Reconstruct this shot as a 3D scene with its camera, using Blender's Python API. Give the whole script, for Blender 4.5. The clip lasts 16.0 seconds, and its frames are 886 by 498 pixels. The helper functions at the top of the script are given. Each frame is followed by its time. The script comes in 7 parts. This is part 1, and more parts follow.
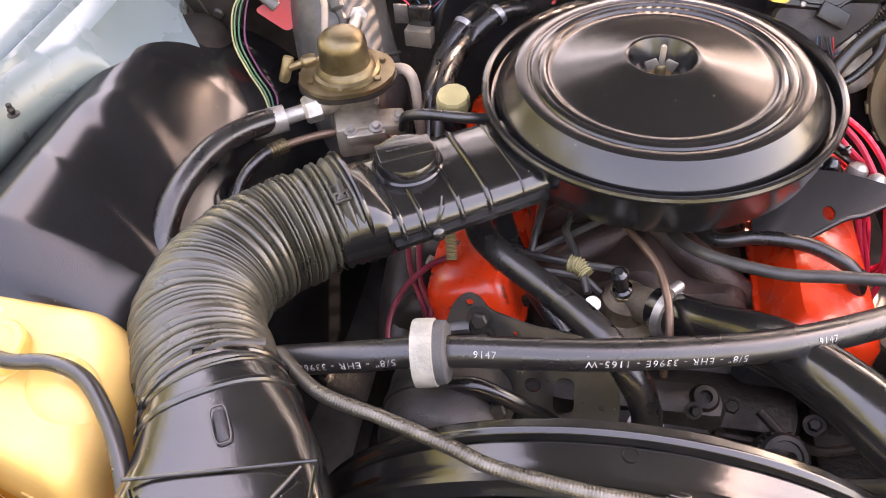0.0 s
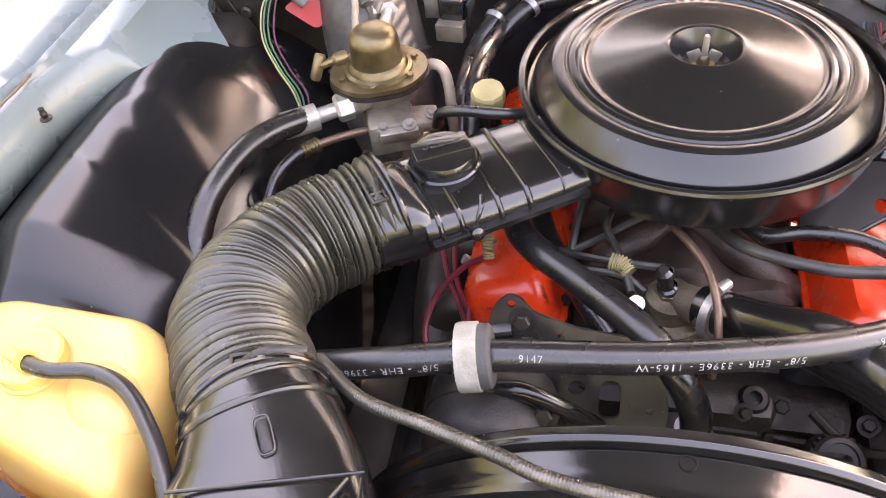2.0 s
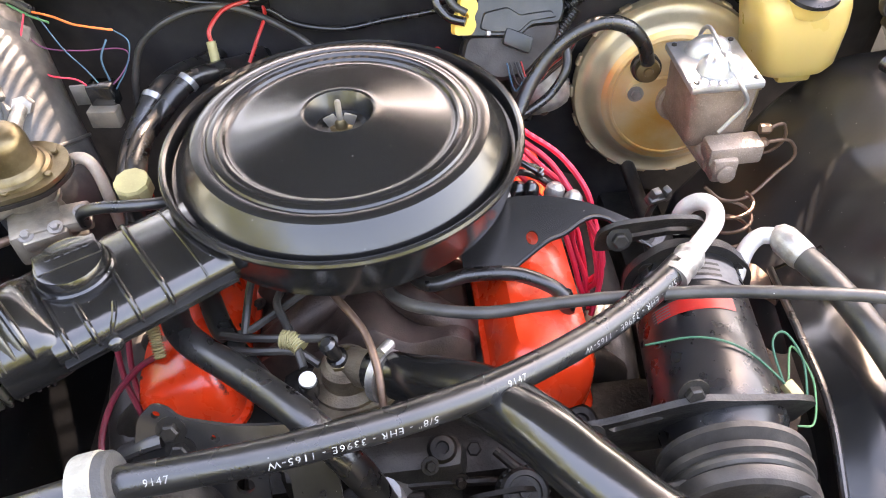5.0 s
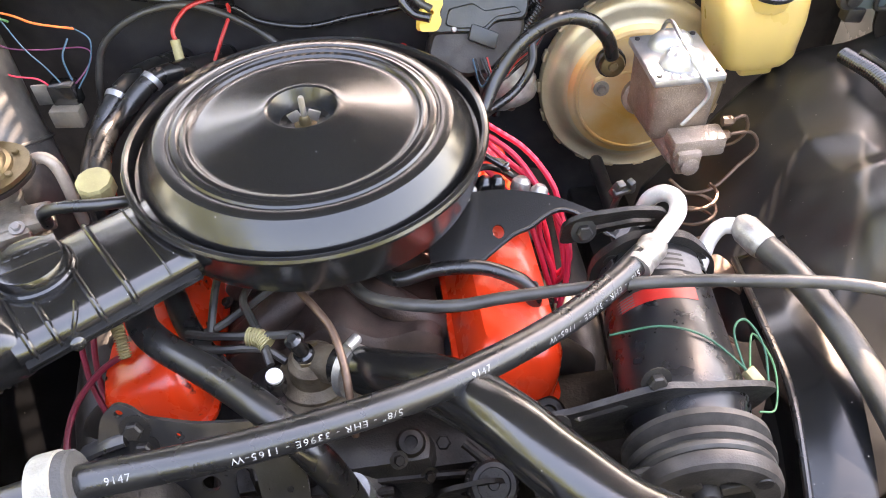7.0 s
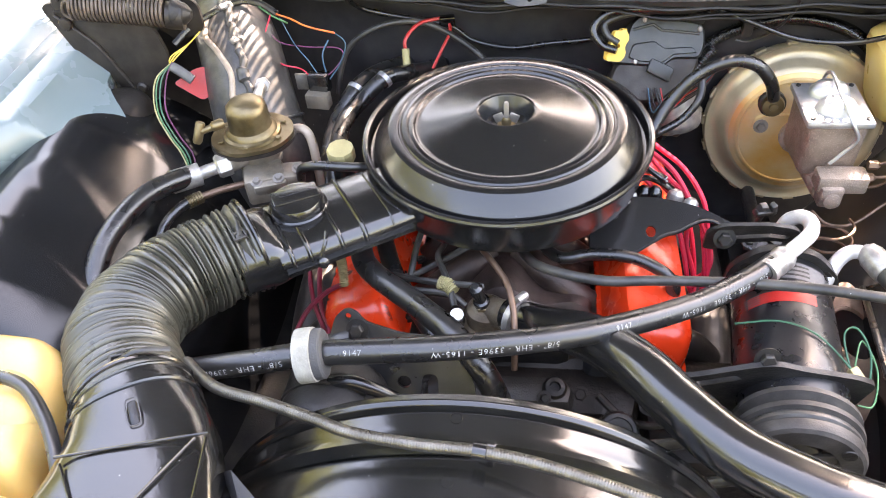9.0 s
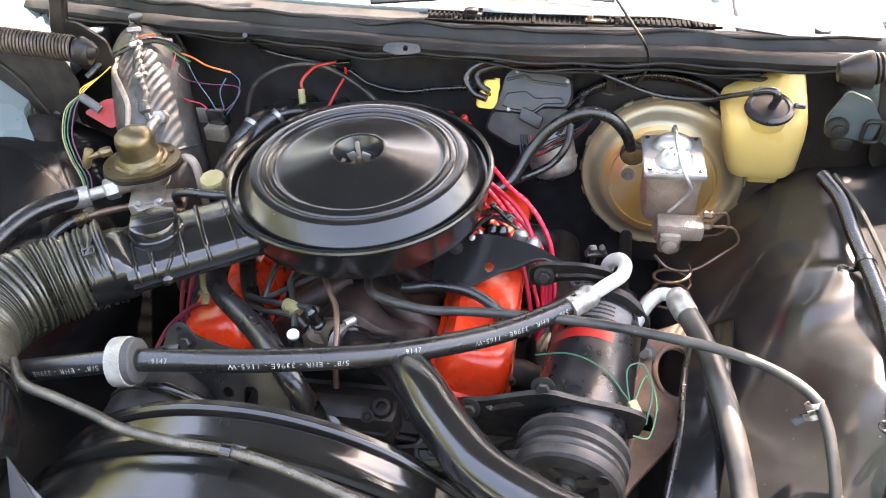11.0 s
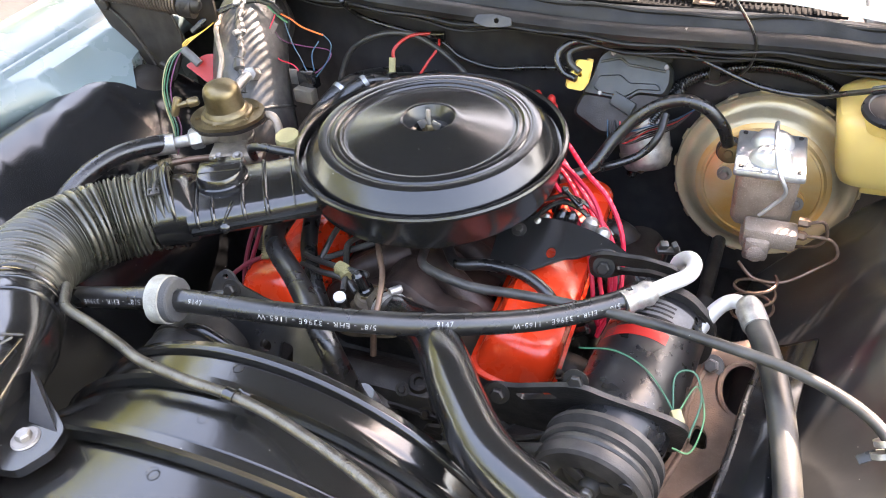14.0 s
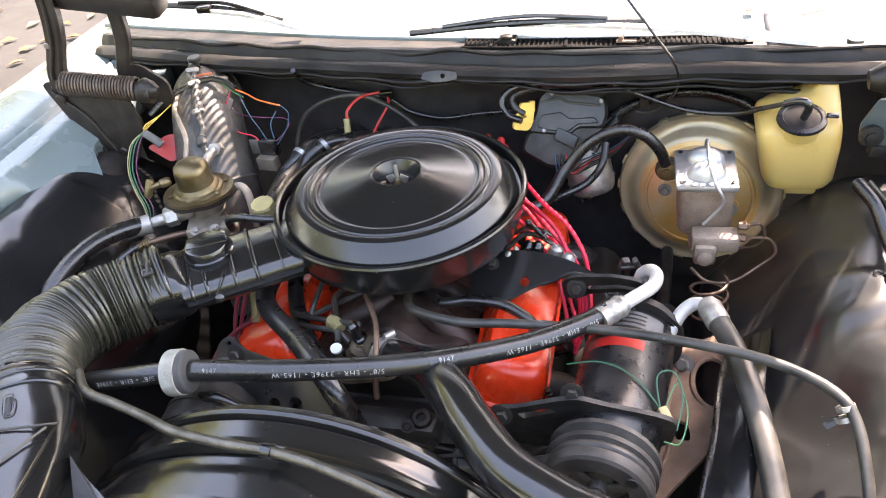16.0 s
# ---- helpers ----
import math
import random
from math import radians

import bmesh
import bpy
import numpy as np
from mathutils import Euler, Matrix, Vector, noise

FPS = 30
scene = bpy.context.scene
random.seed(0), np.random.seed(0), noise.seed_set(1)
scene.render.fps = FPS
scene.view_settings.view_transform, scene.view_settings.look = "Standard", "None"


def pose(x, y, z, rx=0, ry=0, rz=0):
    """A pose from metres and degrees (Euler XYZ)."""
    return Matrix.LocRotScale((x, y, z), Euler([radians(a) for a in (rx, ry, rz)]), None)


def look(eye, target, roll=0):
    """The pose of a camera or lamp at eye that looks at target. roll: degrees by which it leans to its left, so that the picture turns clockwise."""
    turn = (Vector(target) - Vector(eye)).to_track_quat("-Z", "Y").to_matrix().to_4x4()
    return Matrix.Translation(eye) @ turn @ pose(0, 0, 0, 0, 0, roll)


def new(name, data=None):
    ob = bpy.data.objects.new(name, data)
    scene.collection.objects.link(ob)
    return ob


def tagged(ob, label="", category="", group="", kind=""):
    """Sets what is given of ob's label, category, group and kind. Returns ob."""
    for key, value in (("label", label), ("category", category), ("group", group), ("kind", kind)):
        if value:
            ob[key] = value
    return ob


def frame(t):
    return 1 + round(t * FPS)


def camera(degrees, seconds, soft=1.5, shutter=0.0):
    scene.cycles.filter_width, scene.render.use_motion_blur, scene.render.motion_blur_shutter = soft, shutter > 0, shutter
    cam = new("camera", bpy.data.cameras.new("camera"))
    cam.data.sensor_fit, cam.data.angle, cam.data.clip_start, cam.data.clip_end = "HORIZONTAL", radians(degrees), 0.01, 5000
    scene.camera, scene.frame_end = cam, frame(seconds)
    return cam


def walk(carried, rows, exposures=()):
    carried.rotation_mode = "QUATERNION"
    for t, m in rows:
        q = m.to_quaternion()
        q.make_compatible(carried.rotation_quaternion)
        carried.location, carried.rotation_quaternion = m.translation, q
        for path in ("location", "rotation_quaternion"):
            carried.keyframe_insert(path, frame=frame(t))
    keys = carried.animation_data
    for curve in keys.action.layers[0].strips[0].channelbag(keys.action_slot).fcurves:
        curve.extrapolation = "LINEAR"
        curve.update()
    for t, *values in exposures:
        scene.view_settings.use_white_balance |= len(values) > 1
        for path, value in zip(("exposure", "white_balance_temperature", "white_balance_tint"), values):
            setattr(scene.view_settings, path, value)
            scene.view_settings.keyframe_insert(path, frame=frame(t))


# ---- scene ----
cam = camera(60.3, 16.0, soft=1.0)
PATH = [
    (0, (-0.08, -0.767, 1.422), (-0.415, 0.566, -0.031), -5.4),
    (0.5, (-0.111, -0.79, 1.402), (-0.525, 0.507, -0.063), -6.4),
    (1, (-0.129, -0.803, 1.392), (-0.578, 0.475, -0.079), -7.3),
    (1.5, (-0.119, -0.782, 1.399), (-0.554, 0.499, -0.073), -7.7),
    (2, (-0.1, -0.753, 1.414), (-0.492, 0.558, -0.045), -8.0),
    (2.5, (-0.072, -0.731, 1.423), (-0.405, 0.617, -0.016), -8.1),
    (3, (-0.032, -0.705, 1.427), (-0.291, 0.674, 0.002), -7.7),
    (3.5, (-0.006, -0.699, 1.427), (-0.168, 0.702, 0.008), -6.2),
    (4, (0.026, -0.697, 1.414), (-0.048, 0.716, 0.0), -5.4),
    (4.5, (0.055, -0.697, 1.418), (0.075, 0.704, -0.009), -4.4),
    (7, (0.082, -0.705, 1.414), (0.206, 0.686, -0.016), -3.1),
    (7.5, (0.043, -0.741, 1.448), (0.075, 0.683, 0.044), -3.0),
    (8, (0.032, -0.795, 1.472), (-0.077, 0.637, 0.08), -4.1),
    (10.5, (0.208, -0.961, 1.564), (-0.078, 0.523, 0.254), -4.6),
    (11, (0.314, -0.924, 1.553), (-0.001, 0.566, 0.257), -4.0),
    (11.5, (0.376, -0.897, 1.523), (0.004, 0.58, 0.227), -3.9),
    (12, (0.438, -0.878, 1.486), (0.004, 0.573, 0.18), -4.2),
    (12.5, (0.452, -0.87, 1.479), (-0.029, 0.556, 0.162), -4.4),
    (13, (0.447, -0.866, 1.484), (-0.088, 0.546, 0.173), -5.0),
    (13.5, (0.429, -0.873, 1.488), (-0.156, 0.533, 0.192), -5.2),
    (14, (0.404, -0.887, 1.495), (-0.231, 0.514, 0.217), -5.7),
    (14.5, (0.377, -0.898, 1.497), (-0.276, 0.513, 0.239), -6.1),
    (15, (0.353, -0.918, 1.508), (-0.288, 0.516, 0.27), -7.1),
    (15.5, (0.353, -0.942, 1.551), (-0.23, 0.528, 0.327), -8.1),
    (16, (0.366, -0.964, 1.557), (-0.12, 0.549, 0.343), -8.9),
]
walk(cam, [(t, look(eye, target, roll)) for t, eye, target, roll in PATH], exposures=[(0.0, 3.53, 9450, 38), (1.5, 3.54, 9450, 38), (3.5, 3.85, 8450, 27), (8.0, 3.84, 8450, 27), (10.5, 3.56, 7950, 24), (11.2, 3.50, 7950, 24), (12.5, 3.59, 7900, 24), (14.0, 3.60, 7900, 24), (16.0, 3.19, 7950, 25)])

# ---- world, sun, exposure ----
world = bpy.data.worlds.new("sky")
scene.world = world
world.use_nodes = True
_wn = world.node_tree
_sky = _wn.nodes.new("ShaderNodeTexSky")
_sky.sky_type = "NISHITA"
_sky.sun_disc = False
_sky.sun_elevation, _sky.sun_rotation = radians(50), radians(27)
_sky.air_density, _sky.dust_density, _sky.ozone_density = 1.6, 2.2, 0.9
_wn.nodes["Background"].inputs[1].default_value = 0.15
_wn.links.new(_sky.outputs[0], _wn.nodes["Background"].inputs[0])

sun = new("sun", bpy.data.lights.new("sun", "SUN"))
sun.data.energy, sun.data.angle, sun.data.color = 4.1, radians(0.6), (1.0, 0.96, 0.90)
sun.matrix_world = look((0.15, 0.30, 0.40), (0, 0, 0))


# ---- materials ----
def material(name, color, rough=0.5, metal=0.0, vary=0.25, vscale=14.0, grain=0.12, gscale=420.0, relief=0.05,
             dust=0.0, dust_color=(0.35, 0.32, 0.27), coat=0.0, soft=0.0, second=None, spec=0.5, specks=0.0, stain=0.0, uneven=1.0):
    """A procedural surface: colour varied at two scales, uneven gloss, fine relief, a film of dust on it."""
    m = bpy.data.materials.new(name)
    m.use_nodes = True
    nt = m.node_tree
    b = nt.nodes["Principled BSDF"]
    tc = nt.nodes.new("ShaderNodeTexCoord")
    info = nt.nodes.new("ShaderNodeObjectInfo")

    def noise_at(scale, detail=4.0):
        n = nt.nodes.new("ShaderNodeTexNoise")
        n.inputs["Scale"].default_value, n.inputs["Detail"].default_value = scale, detail
        nt.links.new(tc.outputs["Object"], n.inputs["Vector"])
        return n.outputs["Fac"]

    def ramp(fac, lo, hi, a, z):
        r = nt.nodes.new("ShaderNodeMapRange")
        for k, v in zip(("From Min", "From Max", "To Min", "To Max"), (lo, hi, a, z)):
            r.inputs[k].default_value = v
        nt.links.new(fac, r.inputs["Value"])
        return r.outputs["Result"]

    def mix(fac, a, z):
        x = nt.nodes.new("ShaderNodeMix")
        x.data_type = "RGBA"
        for sock, v in ((x.inputs[0], fac), (x.inputs[6], a), (x.inputs[7], z)):
            if isinstance(v, bpy.types.NodeSocket):
                nt.links.new(v, sock)
            else:
                sock.default_value = v if isinstance(v, float) else (*v, 1.0)
        return x.outputs[2]

    big, small = noise_at(vscale), noise_at(gscale, 2.0)
    dark = tuple(c * (1 - vary) for c in color)
    light = tuple(min(1.0, c * (1 + vary)) for c in (second or color))
    col = mix(ramp(big, 0.32, 0.68, 0.0, 1.0), dark, light)
    if grain:
        col = mix(ramp(small, 0.55, 0.75, 0.0, grain), col, tuple(min(1.0, c * 2.0 + 0.01) for c in color))
    if dust:
        d = ramp(noise_at(vscale * 1.7, 6.0), 0.42, 0.75, 0.0, dust)
        col = mix(d, col, dust_color)
    if stain:
        col = mix(ramp(noise_at(38.0, 9.0), 0.66 - 0.1 * stain, 0.70 - 0.1 * stain, 0.0, 0.92), col, (0.018, 0.012, 0.010))
    if specks:
        vo = nt.nodes.new("ShaderNodeTexVoronoi")
        vo.inputs["Scale"].default_value = 150.0
        nt.links.new(tc.outputs["Object"], vo.inputs["Vector"])
        sx = nt.nodes.new("ShaderNodeSeparateColor")
        nt.links.new(vo.outputs["Color"], sx.inputs[0])
        both = nt.nodes.new("ShaderNodeMath")
        both.operation = "MULTIPLY"
        nt.links.new(ramp(vo.outputs["Distance"], 0.05, 0.11, 1.0, 0.0), both.inputs[0])
        nt.links.new(ramp(sx.outputs[0], 1.0 - specks, 1.02 - specks, 0.0, 0.9), both.inputs[1])
        col = mix(both.outputs[0], col, (0.42, 0.41, 0.38))
    nt.links.new(col, b.inputs["Base Color"])
    nt.links.new(ramp(noise_at(vscale * 2.3), 0.3, 0.7, max(0.03, rough * (1 - 0.2 * uneven)), min(1.0, rough * (1 + 0.25 * uneven) + dust * 0.2)), b.inputs["Roughness"])
    b.inputs["Metallic"].default_value = metal
    b.inputs["Specular IOR Level"].default_value = spec
    b.inputs["Coat Weight"].default_value = coat
    b.inputs["Coat Roughness"].default_value = 0.08
    if soft:
        b.inputs["Subsurface Weight"].default_value = soft
        b.inputs["Subsurface Radius"].default_value = (0.03, 0.018, 0.006)
        b.inputs["Subsurface Scale"].default_value = 1.0
    if relief:
        bump = nt.nodes.new("ShaderNodeBump")
        bump.inputs["Strength"].default_value, bump.inputs["Distance"].default_value = relief, 0.002
        nt.links.new(small, bump.inputs["Height"])
        nt.links.new(bump.outputs[0], b.inputs["Normal"])
    return m


SATIN = material("satin black paint", (0.009, 0.009, 0.009), 0.21, vary=0.10, relief=0.02, grain=0.04, spec=0.75, specks=0.04, uneven=0.15)
GLOSS = material("glossy black plastic", (0.008, 0.008, 0.008), 0.17, vary=0.2, gscale=260, relief=0.04, dust=0.025, spec=0.9, specks=0.07)
SHROUD = material("black moulded plastic", (0.008, 0.008, 0.0075), 0.16, vary=0.2, gscale=180, relief=0.03, dust=0.012, spec=0.8, specks=0.06)
RUBBER = material("black rubber hose", (0.010, 0.010, 0.010), 0.28, vary=0.2, relief=0.05, dust=0.03, spec=0.8, specks=0.04)
PLEAT = material("pleated grey rubber", (0.043, 0.041, 0.030), 0.30, vary=0.25, relief=0.05, dust=0.07, spec=0.8, specks=0.06)
RADHOSE = material("shiny black radiator hose", (0.009, 0.009, 0.009), 0.17, vary=0.2, relief=0.04, dust=0.01, spec=0.9, specks=0.03, uneven=0.6)
WORN = material("dusty old rubber", (0.026, 0.025, 0.023), 0.34, vary=0.3, relief=0.08, dust=0.22, dust_color=(0.26, 0.24, 0.20), specks=0.05)
APRON = material("black inner fender", (0.0070, 0.0073, 0.0080), 0.18, vary=0.2, vscale=9, gscale=150, relief=0.02, dust=0.008, dust_color=(0.3, 0.3, 0.3), spec=0.55, specks=0.07, uneven=0.4)
SKIRT = material("dusty satin black apron", (0.0125, 0.0127, 0.0130), 0.32, vary=0.3, vscale=9, gscale=150, relief=0.03, dust=0.03, dust_color=(0.3, 0.3, 0.3), spec=0.75, specks=0.10, uneven=0.5)
ORANGE = material("orange engine paint", (0.72, 0.040, 0.009), 0.25, vary=0.12, relief=0.06, grain=0.0, coat=0.3, dust=0.10, dust_color=(0.03, 0.015, 0.01), specks=0.0)
STAINED = material("stained orange engine paint", (0.74, 0.043, 0.009), 0.27, vary=0.15, relief=0.08, grain=0.0, coat=0.25, dust=0.12, dust_color=(0.03, 0.015, 0.01), stain=0.45)
IRON = material("brown cast iron", (0.040, 0.025, 0.021), 0.42, 0.25, vary=0.4, vscale=25, relief=0.3, second=(0.062, 0.038, 0.031), dust=0.08, dust_color=(0.16, 0.12, 0.09))
OILY = material("greasy brown black casting", (0.011, 0.0085, 0.007), 0.5, 0.1, vary=0.6, vscale=30, relief=0.6, gscale=160, dust=0.05, dust_color=(0.10, 0.06, 0.04), spec=0.35)
GRIME = material("oily dark steel", (0.016, 0.0145, 0.0135), 0.45, 0.2, vary=0.5, vscale=22, relief=0.3, dust=0.06)
ALLOY = material("grey cast alloy", (0.28, 0.245, 0.20), 0.42, 0.6, vary=0.35, vscale=30, relief=0.25, dust=0.35, dust_color=(0.20, 0.14, 0.08))
CORRODED = material("corroded brown casting", (0.115, 0.088, 0.062), 0.5, 0.35, vary=0.45, vscale=34, relief=0.4, dust=0.35, dust_color=(0.16, 0.10, 0.05), second=(0.16, 0.13, 0.09))
BRASS = material("tarnished brass", (0.18, 0.130, 0.060), 0.38, 0.85, vary=0.4, vscale=22, relief=0.12, second=(0.19, 0.15, 0.09))
CHROMATE = material("yellow zinc chromate", (0.70, 0.36, 0.075), 0.34, 0.55, vary=0.12, vscale=11, relief=0.05, second=(0.58, 0.46, 0.28), grain=0.08)
RIM = material("dull grey gold zinc", (0.44, 0.37, 0.26), 0.36, 0.6, vary=0.2, vscale=10, relief=0.06, second=(0.50, 0.40, 0.24), grain=0.08)
ZINC = material("bright zinc", (0.48, 0.49, 0.50), 0.42, 0.85, vary=0.2, vscale=30, relief=0.05)
ALU = material("pale oxidised aluminium", (0.56, 0.54, 0.51), 0.50, 0.30, vary=0.15, vscale=30, relief=0.12)
FERRULE = material("dull crimped steel", (0.40, 0.38, 0.35), 0.40, 0.7, vary=0.3, vscale=60, relief=0.2)
TAN = material("tan painted tube", (0.33, 0.265, 0.21), 0.42, 0.2, vary=0.2, vscale=50, relief=0.1)
PRINT = material("faded pale print", (0.34, 0.34, 0.33), 0.6, vary=0.45, vscale=140, relief=0.0)
CASTING = material("bronze grey casting", (0.34, 0.27, 0.22), 0.48, 0.7, vary=0.25, vscale=30, gscale=520, relief=0.9, grain=0.5)
COPPER = material("brown steel line", (0.16, 0.10, 0.07), 0.4, 0.6, vary=0.3, vscale=40)
CREAM = material("cream amber plastic tank", (0.66, 0.40, 0.12), 0.22, vary=0.06, vscale=7, relief=0.02, grain=0.0, soft=0.30, second=(0.70, 0.48, 0.19))
_t = CREAM.node_tree
_b = _t.nodes["Principled BSDF"]
_tc, _sp = _t.nodes.new("ShaderNodeTexCoord"), _t.nodes.new("ShaderNodeSeparateXYZ")
_rg, _mx = _t.nodes.new("ShaderNodeMapRange"), _t.nodes.new("ShaderNodeMix")
_mx.data_type = "RGBA"
for _k, _w in zip(("From Min", "From Max", "To Min", "To Max"), (0.105, 0.198, 1.0, 0.0)):
    _rg.inputs[_k].default_value = _w
_t.links.new(_tc.outputs["Object"], _sp.inputs[0])
_t.links.new(_sp.outputs[2], _rg.inputs[0])
_t.links.new(_rg.outputs[0], _mx.inputs[0])
_t.links.new(_b.inputs["Base Color"].links[0].from_socket, _mx.inputs[6])
_mx.inputs[7].default_value = (0.66, 0.22, 0.012, 1.0)  # the coolant's level behind the plastic
_t.links.new(_mx.outputs[2], _b.inputs["Base Color"])
YELLOW = material("pale yellow plastic", (0.60, 0.425, 0.145), 0.33, vary=0.08, vscale=6, relief=0.02, grain=0.0, soft=0.25)
OLIVE = material("cream cap plastic", (0.36, 0.31, 0.15), 0.5, vary=0.15, vscale=40)
PAINT = material("pale blue body paint", (0.155, 0.205, 0.212), 0.26, vary=0.06, vscale=6, relief=0.0, grain=0.0, coat=0.25, dust=0.08)
# body paint with the hinge's shade put into its colour
SHADE_PAINT = material("weathered paint darkened for shade", (0.022, 0.024, 0.026), 0.35, vary=0.3, vscale=12, dust=0.06)
WALL = material("black painted steel", (0.0165, 0.0165, 0.0195), 0.5, vary=0.4, vscale=16, relief=0.15, dust=0.05, specks=0.04)
SEAL = material("grey weathered seal", (0.013, 0.0125, 0.012), 0.5, vary=0.4, vscale=10, relief=0.08, dust=0.05, spec=0.3)
GRILLE = material("dull black plastic grille", (0.006, 0.006, 0.006), 0.8, vary=0.3, relief=0.1, dust=0.02, spec=0.08)
CASE = material("grey fibreglass case", (0.055, 0.052, 0.049), 0.36, 0.10, vary=0.3, vscale=25, gscale=150, relief=0.2, dust=0.2)
MOTOR = material("blue grey plastic cover", (0.026, 0.030, 0.029), 0.38, vary=0.2, vscale=12, relief=0.08, dust=0.12)
STEEL = material("dull steel", (0.30, 0.28, 0.26), 0.45, 0.8, vary=0.3, vscale=35, relief=0.15, dust=0.2)
DARKSTEEL = material("dark brown steel", (0.026, 0.021, 0.018), 0.42, 0.3, vary=0.35, vscale=20, relief=0.15, dust=0.06)
SPRING = material("rusty spring steel", (0.11, 0.085, 0.07), 0.5, 0.5, vary=0.4, vscale=60, relief=0.2)
PULLEY = material("worn black pulley", (0.034, 0.031, 0.028), 0.5, 0.1, vary=0.3, vscale=20, relief=0.15, dust=0.15)
FOAM_W = material("off white foam tape", (0.30, 0.29, 0.25), 0.85, vary=0.3, vscale=45, relief=0.4)
FOAM = material("grey foam", (0.06, 0.06, 0.06), 0.85, vary=0.2, relief=0.4)
RED = material("red plastic", (0.45, 0.018, 0.014), 0.4, vary=0.1, relief=0.02)
DARKRED = material("aged dark red lead", (0.20, 0.012, 0.030), 0.4, vary=0.25, vscale=40, dust=0.04)
PINK = material("red ignition lead", (0.58, 0.02, 0.05), 0.36, vary=0.1)
COMPRESSOR = material("scuffed black compressor paint", (0.010, 0.010, 0.011), 0.30, vary=0.3, vscale=24, relief=0.04, dust=0.015, spec=0.6, specks=0.05)
WHITE = material("white paint print", (0.75, 0.75, 0.72), 0.6, vary=0.1)
LABEL = material("dull silver label", (0.12, 0.12, 0.12), 0.6, vary=0.15, vscale=60)
# darker copy of the pale blue paint; the hood's shade is in the colour
BRACKET = material("blue paint darkened for hood shade", (0.055, 0.075, 0.080), 0.42, vary=0.25, vscale=14, dust=0.08)
GREEN = material("green wire", (0.02, 0.11, 0.06), 0.4)
LIME = material("light green wire", (0.06, 0.19, 0.08), 0.4)
ORANGE_W = material("orange wire", (0.80, 0.16, 0.04), 0.4)
BLUE = material("teal wire", (0.02, 0.075, 0.12), 0.4)
PURPLE = material("plum wire", (0.13, 0.03, 0.08), 0.4)
YELLOW_W = material("yellow plastic connector", (0.80, 0.52, 0.10), 0.4, vary=0.1)
RUST = material("rusty brown frame", (0.20, 0.125, 0.085), 0.75, vary=0.35, vscale=18, relief=0.3)
GREY = material("grey battery plastic", (0.14, 0.145, 0.15), 0.45, vary=0.1, relief=0.05)
ASPHALT = material("worn asphalt", (0.016, 0.0155, 0.0150), 0.9, vary=0.35, vscale=1.2, gscale=60, relief=0.5, grain=0.25)
AMBER = material("amber plastic with coolant behind", (0.66, 0.20, 0.010), 0.26, vary=0.10, vscale=8, relief=0.02, grain=0.0, soft=0.25)
BRAID = material("dark steel braid", (0.13, 0.122, 0.105), 0.33, 0.85, vary=0.3, vscale=60, gscale=900, relief=0.25, grain=0.4)
LEAF = material("green leaves", (0.105, 0.125, 0.022), 0.5, vary=0.3, vscale=3, relief=0.0, grain=0.0, second=(0.13, 0.14, 0.03))
_t = LEAF.node_tree
_b, _tr, _ad = _t.nodes["Principled BSDF"], _t.nodes.new("ShaderNodeBsdfTranslucent"), _t.nodes.new("ShaderNodeAddShader")
_tr.inputs[0].default_value = (0.16, 0.17, 0.02, 1.0)  # light passing through the leaves
_t.links.new(_b.outputs[0], _ad.inputs[0])
_t.links.new(_tr.outputs[0], _ad.inputs[1])
_t.links.new(_ad.outputs[0], _t.nodes["Material Output"].inputs[0])
BARK = material("grey brown bark", (0.09, 0.075, 0.06), 0.9, vary=0.4, vscale=8, relief=0.4)
FALLEN = material("fallen brown leaves", (0.24, 0.11, 0.04), 0.8, vary=0.4, vscale=6)
LINER = material("dark grey hood underside", (0.030, 0.0305, 0.0305), 0.5, vary=0.2)


# ---- mesh helpers ----
ORIGIN = {}


def thing(name, label, category, at=(0, 0, 0), group="", kind=""):
    """A top-level thing: an empty at its base, which carries its parts."""
    ob = new(name)
    ob.empty_display_size = 0.02
    ob.location = at
    ORIGIN[ob.name] = Vector(at)
    return tagged(ob, label, category, group, kind)


def part(name, shape, mat, parent=None, label="", smooth=True, sharp=35.0):
    """Links a shape (bmesh, or verts and faces, in world metres) as one mesh object."""
    me = bpy.data.meshes.new(name)
    if isinstance(shape, bmesh.types.BMesh):
        shape.to_mesh(me)
        shape.free()
    else:
        me.from_pydata([tuple(v) for v in shape[0]], [], [tuple(f) for f in shape[1]])
    o = ORIGIN[parent.name] if parent is not None else Vector((0, 0, 0))
    me.transform(Matrix.Translation(-o))
    me.materials.append(mat)
    if smooth:
        me.shade_smooth()
        me.set_sharp_from_angle(angle=radians(sharp))
    ob = new(name, me)
    if parent is not None:
        ob.parent = parent
        ORIGIN[ob.name] = o
    if label:
        ob["label"] = label
    return ob


def solo(name, shape, mat, label, category, kind="", group="", smooth=True):
    """A thing that is one mesh."""
    return tagged(part(name, shape, mat, None, "", smooth), label, category, group, kind)


def join(*shapes):
    vs, fs = [], []
    for v, f in shapes:
        n = len(vs)
        vs += [tuple(p) for p in v]
        fs += [tuple(i + n for i in q) for q in f]
    return vs, fs


def moved(shape, m):
    return [m @ Vector(v) for v in shape[0]], shape[1]


